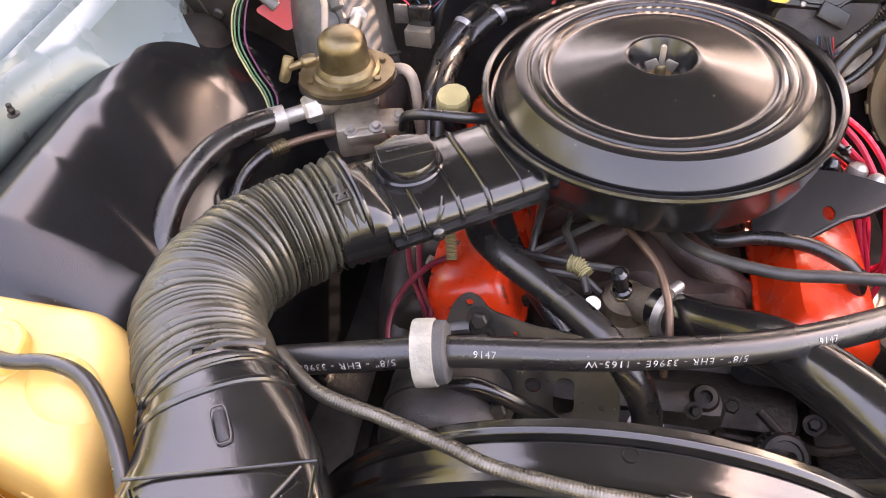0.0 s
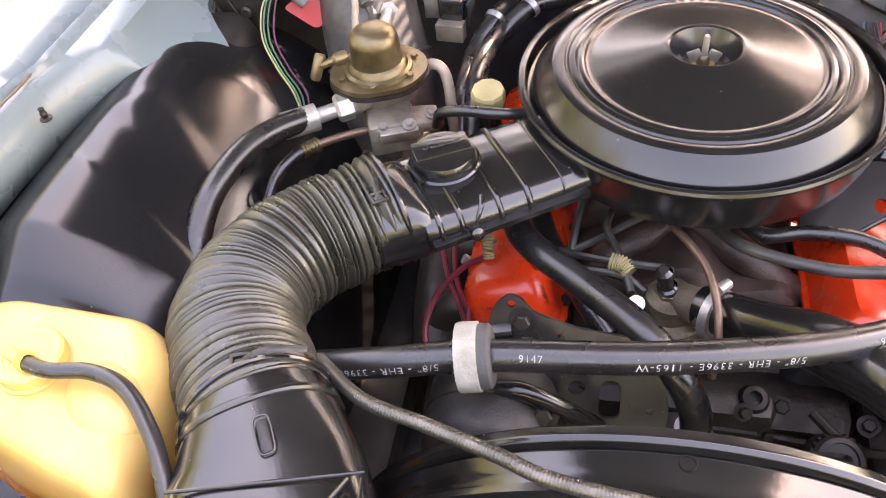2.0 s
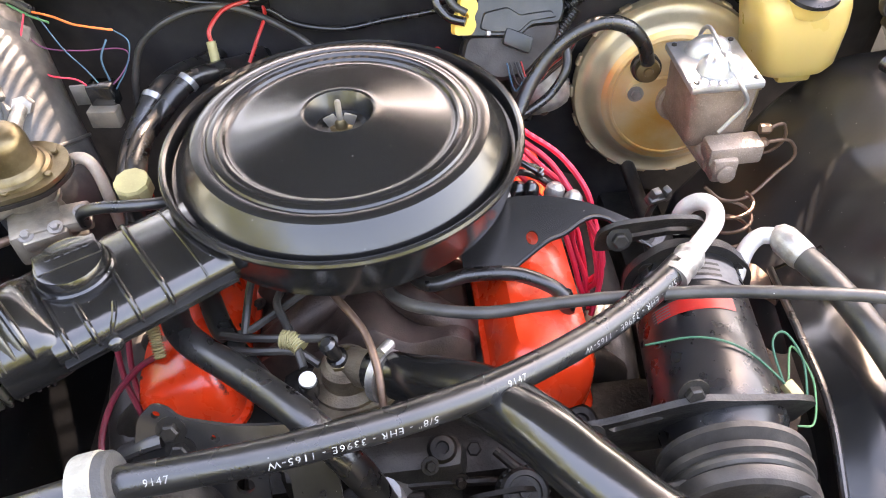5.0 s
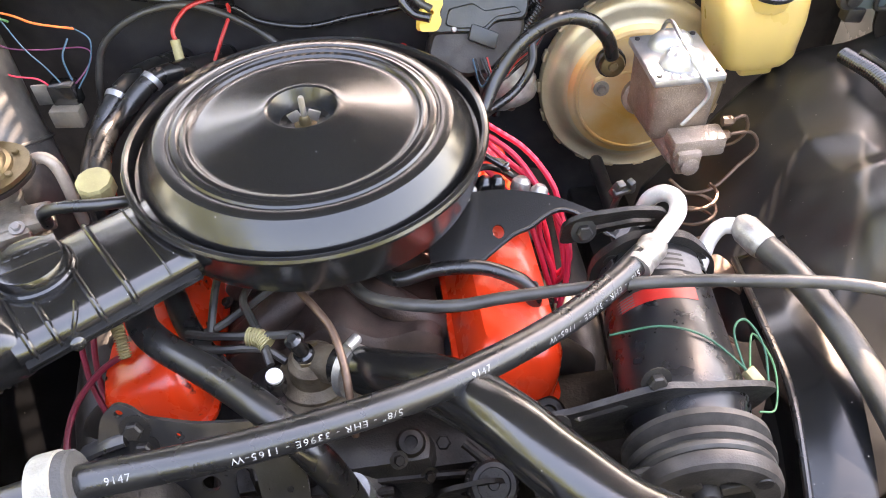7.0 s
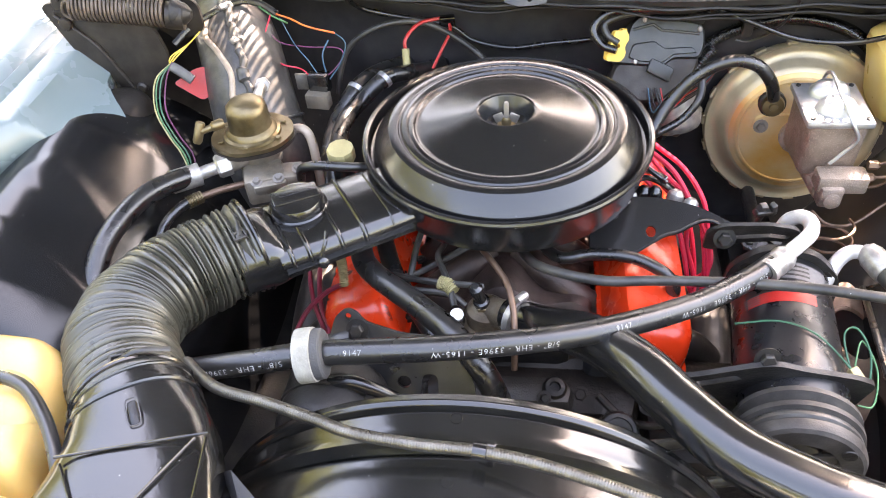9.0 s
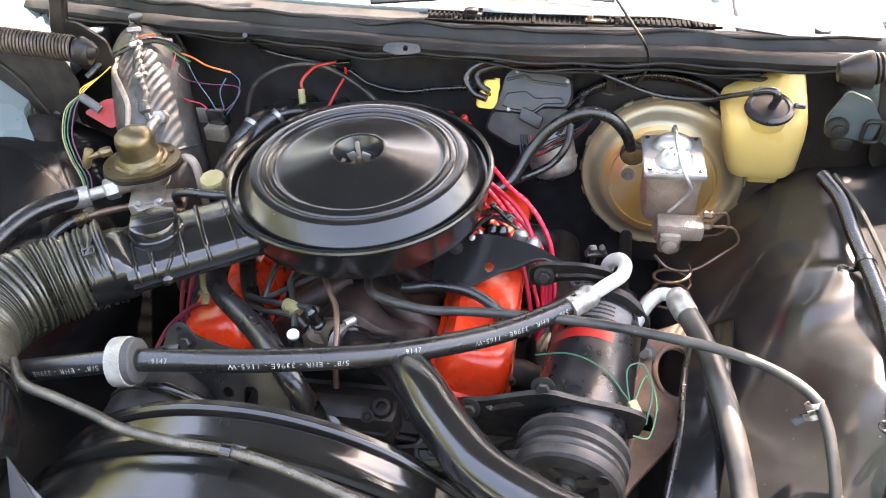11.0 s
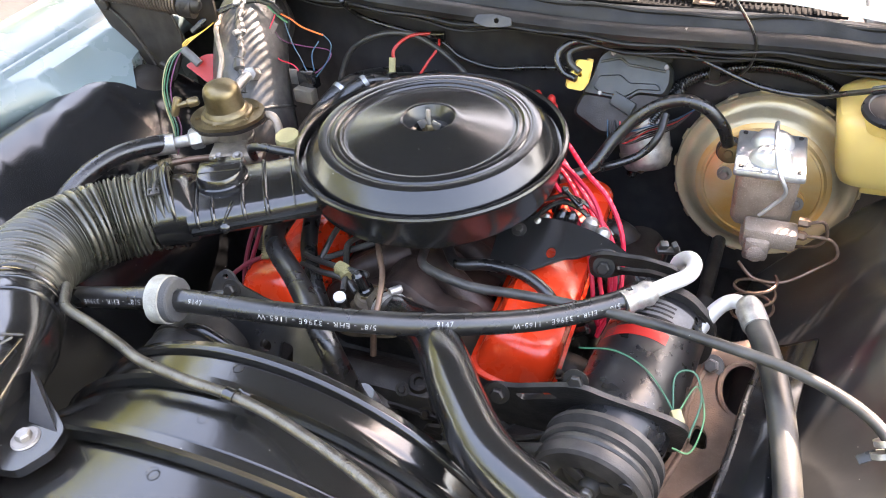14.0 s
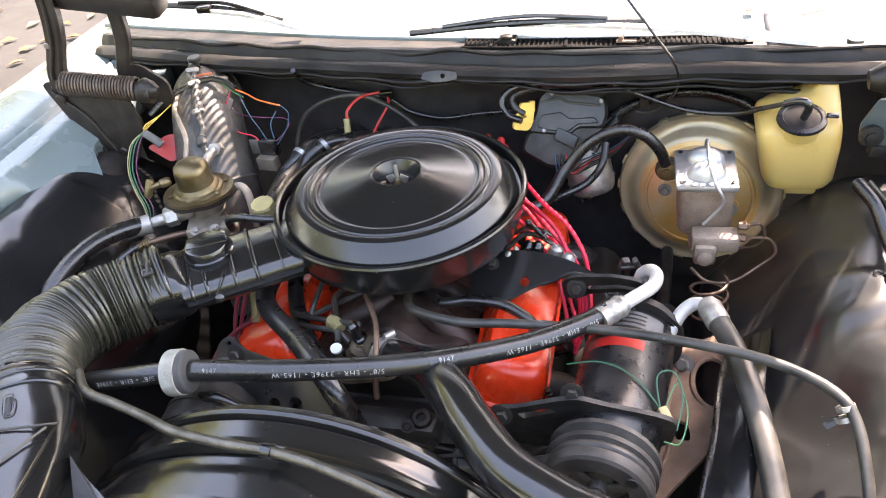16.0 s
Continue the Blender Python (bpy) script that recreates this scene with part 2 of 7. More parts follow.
def spline(points, step=6):
    """Points on a smooth curve through the given ones."""
    p = [Vector(q) for q in points]
    if len(p) == 2:
        return [p[0].lerp(p[1], i / step) for i in range(step + 1)]
    p = [2 * p[0] - p[1]] + p + [2 * p[-1] - p[-2]]
    out = []
    for i in range(1, len(p) - 2):
        a, b, c, d = p[i - 1:i + 3]
        for k in range(step):
            t = k / step
            out.append(0.5 * (2 * b + (c - a) * t + (2 * a - 5 * b + 4 * c - d) * t * t + (3 * b - a - 3 * c + d) * t ** 3))
    return out + [p[-2]]


def sweep(path, radius, n=12, cap=True, flat=1.0):
    """A tube along path; radius is a number or one a point; flat squeezes it along its second axis."""
    path = [Vector(p) for p in path]
    m = len(path)
    rad = [radius] * m if isinstance(radius, (int, float)) else radius
    tan = [(path[min(i + 1, m - 1)] - path[max(i - 1, 0)]).normalized() for i in range(m)]
    u = tan[0].cross(Vector((0, 0, 1)))
    if u.length < 0.1:
        u = tan[0].cross(Vector((1, 0, 0)))
    u.normalize()
    vs, fs = [], []
    for i in range(m):
        u = (u - tan[i] * u.dot(tan[i])).normalized()
        w = tan[i].cross(u)
        for k in range(n):
            a = 2 * math.pi * k / n
            vs.append(path[i] + (u * math.cos(a) + w * math.sin(a) * flat) * rad[i])
    for i in range(m - 1):
        for k in range(n):
            fs.append((i * n + k, i * n + (k + 1) % n, (i + 1) * n + (k + 1) % n, (i + 1) * n + k))
    if cap:
        fs.append(tuple(range(n))[::-1])
        fs.append(tuple((m - 1) * n + k for k in range(n)))
    return vs, fs


def hose(points, radius, step=8, n=14, flat=1.0):
    return sweep(spline(points, step), radius, n, True, flat)


def lathe(profile, n=64, m=None):
    """A turned solid: profile of (radius, height) about z."""
    vs, fs = [], []
    k = len(profile)
    for i in range(n):
        a = 2 * math.pi * i / n
        vs += [Vector((r * math.cos(a), r * math.sin(a), z)) for r, z in profile]
    for i in range(n):
        j = (i + 1) % n
        for q in range(k - 1):
            fs.append((i * k + q, j * k + q, j * k + q + 1, i * k + q + 1))
    for end, flip in ((0, True), (k - 1, False)):
        if profile[end][0] > 1e-6:
            loop = [i * k + end for i in range(n)]
            fs.append(tuple(loop[::-1] if flip else loop))
    shape = (vs, fs)
    return moved(shape, m) if m is not None else shape


def rbox(sx, sy, sz, m=None, bevel=0.004, seg=2):
    """A box with rounded edges, centred, moved by m."""
    bm = bmesh.new()
    bmesh.ops.create_cube(bm, size=1.0)
    bmesh.ops.scale(bm, vec=(sx, sy, sz), verts=bm.verts)
    if bevel:
        bmesh.ops.bevel(bm, geom=list(bm.edges), offset=bevel, segments=seg, profile=0.5, affect="EDGES")
    bm.verts.index_update()
    shape = ([v.co.copy() for v in bm.verts], [tuple(v.index for v in f.verts) for f in bm.faces])
    bm.free()
    return moved(shape, m) if m is not None else shape


def plate(outline, holes, thick, m, bevel=0.001):
    """A flat plate with an outline and holes (2D), extruded along z by thick, moved by m."""
    bm = bmesh.new()
    for loop in [outline] + list(holes):
        vs = [bm.verts.new((x, y, 0)) for x, y in loop]
        for a, b in zip(vs, vs[1:] + vs[:1]):
            bm.edges.new((a, b))
    bmesh.ops.triangle_fill(bm, use_beauty=True, use_dissolve=False, edges=bm.edges[:])
    ret = bmesh.ops.extrude_face_region(bm, geom=bm.faces[:])
    bmesh.ops.translate(bm, vec=(0, 0, thick), verts=[g for g in ret["geom"] if isinstance(g, bmesh.types.BMVert)])
    bmesh.ops.recalc_face_normals(bm, faces=bm.faces)
    bmesh.ops.transform(bm, matrix=m, verts=bm.verts)
    bm.verts.index_update()
    shape = ([v.co.copy() for v in bm.verts], [tuple(v.index for v in f.verts) for f in bm.faces])
    bm.free()
    return shape


def circle(cx, cy, r, n=20, ry=None):
    return [(cx + r * math.cos(2 * math.pi * i / n), cy + (ry or r) * math.sin(2 * math.pi * i / n)) for i in range(n)]


def rounded(points, r=0.008, n=4):
    """An outline with its corners rounded."""
    out = []
    k = len(points)
    for i in range(k):
        p, a, b = Vector(points[i]), Vector(points[i - 1]), Vector(points[(i + 1) % k])
        u, v = (a - p), (b - p)
        d = min(r, u.length * 0.45, v.length * 0.45)
        s, e = p + u.normalized() * d, p + v.normalized() * d
        for j in range(n + 1):
            t = j / n
            q = s * (1 - t) ** 2 + p * 2 * t * (1 - t) + e * t * t
            out.append((q.x, q.y))
    return out


def skin(rings, closed=True, cap=True):
    """A surface through rings of equal counts."""
    n = len(rings[0])
    vs = [Vector(p) for r in rings for p in r]
    fs = []
    for i in range(len(rings) - 1):
        for k in range(n if closed else n - 1):
            j = (k + 1) % n
            fs.append((i * n + k, i * n + j, (i + 1) * n + j, (i + 1) * n + k))
    if cap and closed:
        fs.append(tuple(range(n))[::-1])
        fs.append(tuple((len(rings) - 1) * n + k for k in range(n)))
    return vs, fs


def ring_path(center, axis, radius, n=40):
    """A closed-looking circle of points round axis."""
    q = Vector(axis).to_track_quat("Z", "Y").to_matrix()
    return [Vector(center) + q @ Vector((radius * math.cos(2 * math.pi * i / n), radius * math.sin(2 * math.pi * i / n), 0)) for i in range(n + 1)]


def along(a, b, up=None):
    """A pose at a whose z looks to b."""
    d = Vector(b) - Vector(a)
    q = d.to_track_quat("Z", "Y" if up is None else up)
    return Matrix.Translation(a) @ q.to_matrix().to_4x4()


def bolt(parent, at, direction, r=0.008, h=0.006, mat=None, name="bolt", washer=True):
    """A hexagon head with a washer."""
    m = along(at, Vector(at) + Vector(direction))
    prof = [(0, 0), (r * 1.6, 0), (r * 1.6, 0.0015), (r, 0.0015)] if washer else [(0, 0)]
    hexa = lathe([(r * 0.98, 0.001), (r, h * 0.8), (r * 0.8, h), (0, h)], 6, m)
    return part(name, join(lathe(prof, 16, m), hexa) if washer else hexa, mat or STEEL, parent, smooth=False)


def grid(fn, nu, nv):
    """A sheet: fn(u, v) for u, v in 0..1."""
    vs = [Vector(fn(i / nu, j / nv)) for i in range(nu + 1) for j in range(nv + 1)]
    w = nv + 1
    return vs, [(i * w + j, (i + 1) * w + j, (i + 1) * w + j + 1, i * w + j + 1) for i in range(nu) for j in range(nv)]


def thicken(ob, t, offset=-1.0):
    s = ob.modifiers.new("thickness", "SOLIDIFY")
    s.thickness, s.offset = t, offset
    return ob


def bump(x, y, cx, cy, rx, ry, h, p=2.0):
    d = (abs((x - cx) / rx) ** p + abs((y - cy) / ry) ** p)
    return h / (1 + d ** 3)


def corrugated(points, radius, pitch=0.0045, depth=0.0011, n=16):
    path = spline(points, 10)
    even = [path[0]]
    for p in path[1:]:
        while (p - even[-1]).length > pitch / 4:
            even.append(even[-1] + (p - even[-1]).normalized() * pitch / 4)
    return sweep(even, [radius + depth * (1 if (i // 2) % 2 else -1) for i in range(len(even))], n)




# ---- ground and car body ----
solo("ground", grid(lambda u, v: ((u - 0.5) * 400, (v - 0.5) * 400, 0), 8, 8), ASPHALT, "worn grey brown asphalt under the car", "ground", "structure")


def lip_y(x):
    return 0.262 - 0.10 * x + 0.12 * x * x


def across(u, half=0.78):
    return (2 * u - 1) * half


def firewall(u, v):
    x = across(u, 0.86)
    return (x, lip_y(x) + 0.085 + 0.012 * math.sin(9 * x) * math.sin(math.pi * v), 0.30 + v * 0.665)


fw = solo("wall_firewall", grid(firewall, 60, 24), WALL, "black painted steel firewall with shallow pressings", "wall", "structure")
thicken(fw, 0.004)

COWL = [(0.085, 0.935), (0.02, 0.955), (-0.003, 0.969), (-0.005, 0.976), (0.004, 0.983), (0.016, 0.984), (0.021, 0.979), (0.025, 0.981), (0.030, 0.991), (0.038, 0.999), (0.047, 0.999), (0.058, 0.992), (0.067, 0.986)]


def cowl_line(profile, half=0.80, n=60, wob=0.002):
    rings = []
    for i in range(n + 1):
        x = (2 * i / n - 1) * half
        rings.append([(x, lip_y(x) + o + wob * math.sin(17 * x + 40 * o), z + wob * math.sin(11 * x + 3) - 0.03 * max(0, abs(x) - 0.5)) for o, z in profile])
    return skin(rings, closed=False)


thicken(solo("cowl_seal", cowl_line(COWL), SEAL, "weathered grey rubber seal along the cowl edge", "seal", "structure"), 0.003)
thicken(solo("cowl_panel", cowl_line([(0.112, 0.986), (0.116, 0.992), (0.17, 1.001), (0.30, 1.02), (0.33, 1.03)], 0.86, 60, 0.0), PAINT,
     "pale blue painted cowl panel below the windscreen", "cowl", "structure"), 0.003)

thicken(solo("cowl_trim", cowl_line([(0.067, 0.984), (0.074, 0.986), (0.085, 0.986), (0.112, 0.986)], 0.80, 60, 0.0), SEAL, "weathered black plastic cowl trim", "trim", "structure"), 0.003)
# added dark sheet: stands in for shade on the pale cowl beside the hinge
for sx, x0, x1 in ((1, 0.57, 0.80),):
    thicken(solo("cowl_corner", grid(lambda u, v: (sx * (x0 + (x1 - x0) * u), lip_y(sx * (x0 + (x1 - x0) * u)) + 0.03 + 0.14 * v, 0.986 + 0.022 * v + 0.006 * math.sin(9 * u) * math.sin(5 * v) - 0.03 * max(0, x0 + (x1 - x0) * u - 0.5)), 20, 14), SHADE_PAINT, "weathered cowl corner sheet, darkened for the hinge's shade", "body panel", "structure"), 0.003)
WS = []
for k in range(81):
    x = -0.78 + 1.56 * k / 80
    WS.append((x, lip_y(x) - 0.006 + 0.003 * math.sin(23 * x) * math.sin(7 * x + 1), 0.965 + 0.004 * math.sin(13 * x + 2) * math.sin(31 * x) - 0.03 * max(0, abs(x) - 0.5)))
solo("cowl_weatherstrip", sweep(WS, 0.0042, 8, True, 0.7), SEAL, "loose black rubber weatherstrip under the cowl seal", "seal", "structure")
WT = [(x, y + 0.040 + 0.002 * math.sin(40 * x), z + 0.0365 + 0.002 * math.sin(29 * x + 1)) for x, y, z in WS]
solo("cowl_bead", sweep(WT, 0.0035, 8, True), SEAL, "thin wavy bead on the cowl seal", "seal", "structure")
for dy_, dz_, r_, f_, lo, hi in ((0.010, -0.014, 0.0036, 19, -0.55, 0.62), (0.024, -0.026, 0.0050, 14, 0.20, 0.66)):
    run = [(x, y + dy_ + 0.004 * math.sin(f_ * x) * math.sin(5 * x + 1), z + dz_ + 0.005 * math.sin(0.7 * f_ * x + 1) * math.sin(9 * x)) for x, y, z in WS if lo < x < hi]
    solo("cowl_fold", sweep(run, [r_ * (1 + 0.35 * math.sin(1.9 * k) * math.sin(0.37 * k)) for k in range(len(run))], 8, True, 0.6), SEAL, "loose torn fold of black rubber below the cowl seal", "seal", "structure")
cl = thing("seal_clip", "rusty torn metal clip on the cowl seal", "clip", (0.02, 0.258, 0.97))
part("plate", plate(rounded([(-0.035, -0.006), (-0.01, -0.012), (0.012, -0.010), (0.034, -0.005), (0.03, 0.007), (0.0, 0.010), (-0.03, 0.006)], 0.004), [circle(0.006, 0.0, 0.0045, 12)], 0.002, pose(0.02, 0.249, 0.977, 55, 0, -5)), WORN, cl)
GLASS = bpy.data.materials.new("windscreen glass")
GLASS.use_nodes = True
_g = GLASS.node_tree.nodes["Principled BSDF"]
_g.inputs["Base Color"].default_value = (0.85, 0.92, 0.9, 1)
_g.inputs["Roughness"].default_value = 0.03
_g.inputs["Transmission Weight"].default_value = 0.7
ws = solo("window_windscreen", cowl_line([(0.32, 1.032), (0.55, 1.19), (0.85, 1.40)], 0.72, 40, 0.0), GLASS, "clear curved glass windscreen", "windscreen", "structure")
thicken(ws, 0.005)
solo("dashboard", cowl_line([(0.40, 0.98), (0.75, 1.0), (0.9, 0.95)], 0.70, 20, 0.0), GREY, "pale grey dashboard behind the windscreen", "dashboard", "structure")

cab = thing("car_cabin", "closed pale blue car cabin behind the windscreen", "car body", (0, 1.6, 0.9), "", "structure")
thicken(part("roof", cowl_line([(0.84, 1.400), (0.95, 1.435), (1.3, 1.45), (2.0, 1.44), (2.3, 1.40), (2.9, 1.02)], 0.72, 24, 0.0), PAINT, cab), 0.02)
for sx in (-1, 1):
    part("side", plate([(0.55, 0.25), (3.2, 0.25), (3.2, 1.0), (2.6, 1.36), (1.15, 1.40), (0.62, 1.02)], [], 0.03, Matrix(((0, 0, sx, sx * 0.72), (1, 0, 0, 0), (0, 1, 0, 0), (0, 0, 0, 1)))), PAINT, cab)
part("rear_wall", rbox(1.44, 0.04, 0.85, pose(0, 3.15, 0.62), 0.01), PAINT, cab)
part("seat_back", rbox(1.30, 0.16, 0.62, pose(0, 2.05, 0.80, -12, 0, 0), 0.05), WALL, cab, "dark seat back")
part("cabin_floor", rbox(1.44, 2.5, 0.03, pose(0, 1.85, 0.28), 0.005), WALL, cab)


def fender(side, edge, name, label):
    """A front fender: an inner ledge, a bead and a rounded crown, along the edge's points (x, y)."""
    pts = spline([(x, y, 0) for x, y in edge], 8)
    rings = []
    for p in pts:
        prof = [(0.0, 0.880), (0.0, 0.908), (0.003, 0.912), (0.022, 0.930), (0.036, 0.941), (0.045, 0.944), (0.075, 0.948), (0.082, 0.956), (0.088, 0.958), (0.093, 0.955), (0.097, 0.950), (0.104, 0.956), (0.13, 0.966), (0.20, 0.972), (0.27, 0.955), (0.31, 0.90), (0.33, 0.75), (0.33, 0.45)]
        ring = []
        for o, z in prof:
            start = side * p.x
            far = 0.665 + o
            x = start if o < 0.005 else max(far, start + o * 0.4)
            dip = 0.45 * max(0.0, 0.69 - start) if o < 0.03 else 0.0
            ring.append((side * x, p.y, z - dip * (1 - o / 0.03) if dip else z))
        rings.append(ring)
    ob = solo(name, skin(rings, closed=False), PAINT, label, "fender", "structure")
    return thicken(ob, 0.002, 0.0)


fender(-1, [(-0.735, -1.3), (-0.735, -0.6), (-0.736, -0.3), (-0.733, -0.19), (-0.726, -0.13), (-0.695, -0.055), (-0.655, -0.022), (-0.615, -0.002), (-0.590, 0.02), (-0.60, 0.06), (-0.64, 0.11), (-0.66, 0.15), (-0.67, 0.3), (-0.66, 1.2)], "fender_one", "pale blue painted fender with a beaded inner ledge")
fs_ = thing("fender_seam", "rusty dark crease along the fender's crown", "seam", (-0.735, -0.3, 0.95), "", "structure")
part("crease", sweep([Vector((-0.7545 + 0.0012 * math.sin(31 * y) + 0.0008 * math.sin(83 * y), y, 0.9535)) for y in [-0.62 + 0.012 * k for k in range(80)]], [0.0016 + 0.0006 * math.sin(k * 1.7) * math.sin(k * 0.31) for k in range(80)], 8), RUST, fs_)
fender(1, [(0.80, -1.3), (0.80, -0.6), (0.80, -0.2), (0.80, 0.0), (0.79, 0.15), (0.76, 0.3), (0.74, 1.2)], "fender_two", "pale blue painted fender beside the washer bottle")


def through_knots(knots, s):
    """A smooth curve through the knots, at s from 0 to 1."""
    k = s * (len(knots) - 1)
    i = min(int(k), len(knots) - 2)
    f = k - i
    a, b, c, d = [Vector(knots[max(0, min(len(knots) - 1, i + o))]) for o in (-1, 0, 1, 2)]
    return 0.5 * (2 * b + (c - a) * f + (2 * a - 5 * b + 4 * c - d) * f * f + (3 * b - a - 3 * c + d) * f ** 3)


def wheelhouse_left(u, v):
    y = -0.62 + 0.84 * u
    crown = 0.905 - 0.55 * max(0, -0.30 - y) ** 1.15 - 0.9 * max(0, y - 0.0) ** 1.6
    inner = -0.455 + 0.03 * math.cos(4 * y) - 0.10 * max(0, -0.25 - y)
    shift = 0.08 * max(0, -0.28 - y)
    # from under the fender's ledge, through a shallow gutter, over the crown and down the inner side
    x, z = through_knots([(-0.775, 0.870), (-0.742, 0.872), (-0.705 + shift, crown - 0.012), (-0.668 + shift, crown), (-0.610, crown - 0.016), (-0.550, crown - 0.055), (-0.500, crown - 0.110), (inner - 0.015, crown - 0.205), (inner + 0.005, crown - 0.34), (inner + 0.015, crown - 0.51)], v)
    edge = lambda d, w: 1 / (1 + math.exp(max(-60.0, min(60.0, -d / w))))
    d1, d2 = x + 0.698, 0.447 * (x + 0.675) + 0.894 * (y + 0.196)
    field = -0.016 * math.log(math.exp(-d1 / 0.016) + math.exp(-d2 / 0.016))
    z -= 0.0013 * edge(field, 0.0018) * edge(-0.01 - y, 0.03)  # the pressed field behind the crown's bend
    p, q = 0.77 * (x + 0.607) - 0.64 * (y + 0.126), 0.64 * (x + 0.607) + 0.77 * (y + 0.126)
    z += 0.0025 * edge(0.066 - abs(p), 0.006) * edge(0.026 - abs(q), 0.005)
    z -= 0.006 * edge(-0.362 - y - 1.2 * (x + 0.6) ** 2, 0.004) * edge(x + 0.66, 0.008)
    return (x, y, z)


thicken(solo("wheelhouse_one", grid(wheelhouse_left, 300, 240), APRON, "glossy black pressed steel wheelhouse, dusty in places", "wheelhouse", "structure"), 0.003)


def wheelhouse_right(u, v):
    y = -0.80 + 1.0 * u
    s = v
    inner = 0.485 + 0.015 * math.sin(5 * y) - 0.05 * max(0, -0.3 - y)
    top = 0.848 - 0.10 * max(0, y + 0.05) + 0.012 * math.cos(6 * (y + 0.2))
    if s < 0.25:
        t = s / 0.25
        x, z = inner - 0.02 * (1 - t), 0.42 + (top - 0.23 - 0.42) * t ** 0.8
    elif s < 0.85:
        t = (s - 0.25) / 0.6
        x, z = inner + (0.70 - inner) * t, top - 0.23 * (1 - t) ** 1.3
    else:
        t = (s - 0.85) / 0.15
        x, z = 0.70 + 0.12 * t, top + 0.03 * t
    f = noise.noise(Vector((x * 7 + 2, y * 9, 1.7)))
    g = noise.noise(Vector((x * 16 + 5, y * 12, 8.2)))
    fold = math.sin(24 * x + 13 * y + 2.5 * f)
    cr = abs(noise.noise(Vector((x * 6 + 1.3, y * 5 + 0.4, 4.1)))) + 0.5 * abs(noise.noise(Vector((x * 11 + 7, y * 8, 2.2))))
    z += (0.010 * f - 0.030 * cr) * min(1, s * 2) + 0.003 * fold * abs(fold) * max(0.0, 1 - abs(s - 0.42) / 0.35)
    z += bump(x, y, 0.645, -0.12, 0.05, 0.05, 0.022, 2) - bump(x, y, 0.60, -0.25, 0.05, 0.07, 0.020, 2) + bump(x, y, 0.655, -0.27, 0.03, 0.06, 0.010, 2)
    return (x, y, z)


thicken(solo("wheelhouse_two", grid(wheelhouse_right, 200, 150), SKIRT, "wavy black plastic apron over the wheelhouse, dusty", "wheelhouse", "structure"), 0.003)

solo("frame_rail", join(rbox(0.10, 1.6, 0.12, pose(-0.40, -0.2, 0.42), 0.01), rbox(0.10, 1.6, 0.12, pose(0.46, -0.2, 0.42), 0.01), rbox(0.9, 0.14, 0.12, pose(0, -0.25, 0.36), 0.01)),
     GRIME, "oily dark steel frame under the engine", "frame", "structure")

solo("underbody", rbox(1.36, 2.0, 0.02, pose(0, -0.4, 0.24), 0.004), GRIME, "dark oily underbody below the engine", "underbody", "structure")
solo("radiator_support", rbox(1.36, 0.05, 0.5, pose(0, -1.05, 0.6), 0.01), WALL, "black steel radiator support across the front", "radiator support", "structure")

# the open hood over the engine
def hood_at(u, v, lift):
    left, right = -0.93 + 0.26 * v, 0.86 - 0.38 * v + 0.15 * v * v  # the hood narrows towards its front
    return (left + (right - left) * u, 0.45 - 0.62 * v - 0.057 * (2 * u - 1) - lift, 1.17 + 1.15 * v + 0.03 * math.sin(math.pi * u) - 0.5 * lift)


def slot_from(u):
    """Where the slots begin above the hood's rear edge."""
    x = hood_at(u, 0, 0)[0]
    return 0.028 if x < 0.10 else 0.010 if x < 0.47 else 0.042


hood_o = thing("hood", "pale blue steel hood standing open above the engine", "hood", (0, 0.22, 1.13), "", "structure")
thicken(part("skin", grid(lambda u, v: hood_at(u, 0.072 + 0.928 * v, 0.0), 20, 20), PAINT, hood_o), 0.004)
thicken(part("liner", grid(lambda u, v: hood_at(u, 0.074 + 0.926 * v, 0.035), 20, 20), LINER, hood_o, "dark grey painted underside"), 0.01)
# unseen slats, added and spaced so the sun reaches the rear parts in stripes
LV = []
for k in range(155):
    u = 0.006 + 0.00637 * k
    LV.append(sweep([hood_at(u, v, 0.012) for v in (slot_from(u), 0.055, 0.074)], 0.0065 if 0.19 < hood_at(u, 0, 0)[0] < 0.32 else 0.0034, 4))
LV.append(sweep([hood_at(u / 60, slot_from(u / 60), 0.012) for u in range(61)], 0.005, 6))
thicken(part("rear_edge", grid(lambda u, v: hood_at(u, (slot_from(u) + 0.014) * v - 0.014, 0.010), 60, 2), PAINT, hood_o), 0.004)
part("louvre", join(*LV), PAINT, hood_o, "unseen slotted rear edge, added to cut the sun into stripes", smooth=False)

# ---- engine ----
engine = thing("engine_block", "oily dark cast iron engine block with a brown intake manifold", "engine", (0, 0, 0.45))


part("block", join(rbox(0.34, 0.50, 0.30, pose(0, 0.02, 0.50), 0.02), rbox(0.20, 0.46, 0.10, pose(0, 0.02, 0.66), 0.02)), GRIME, engine)
for sx in (-1, 1):
    part("cylinder_head", rbox(0.12, 0.47, 0.09, pose(sx * 0.175, 0.0, 0.640, 0, sx * 16, 0), 0.012), WALL, engine)

part("timing_cover", join(rbox(0.34, 0.09, 0.26, pose(0.02, -0.255, 0.53), 0.03), rbox(0.16, 0.18, 0.16, pose(0.27, -0.27, 0.57), 0.03), rbox(0.12, 0.16, 0.14, pose(-0.21, -0.26, 0.58), 0.03)), OILY, engine)

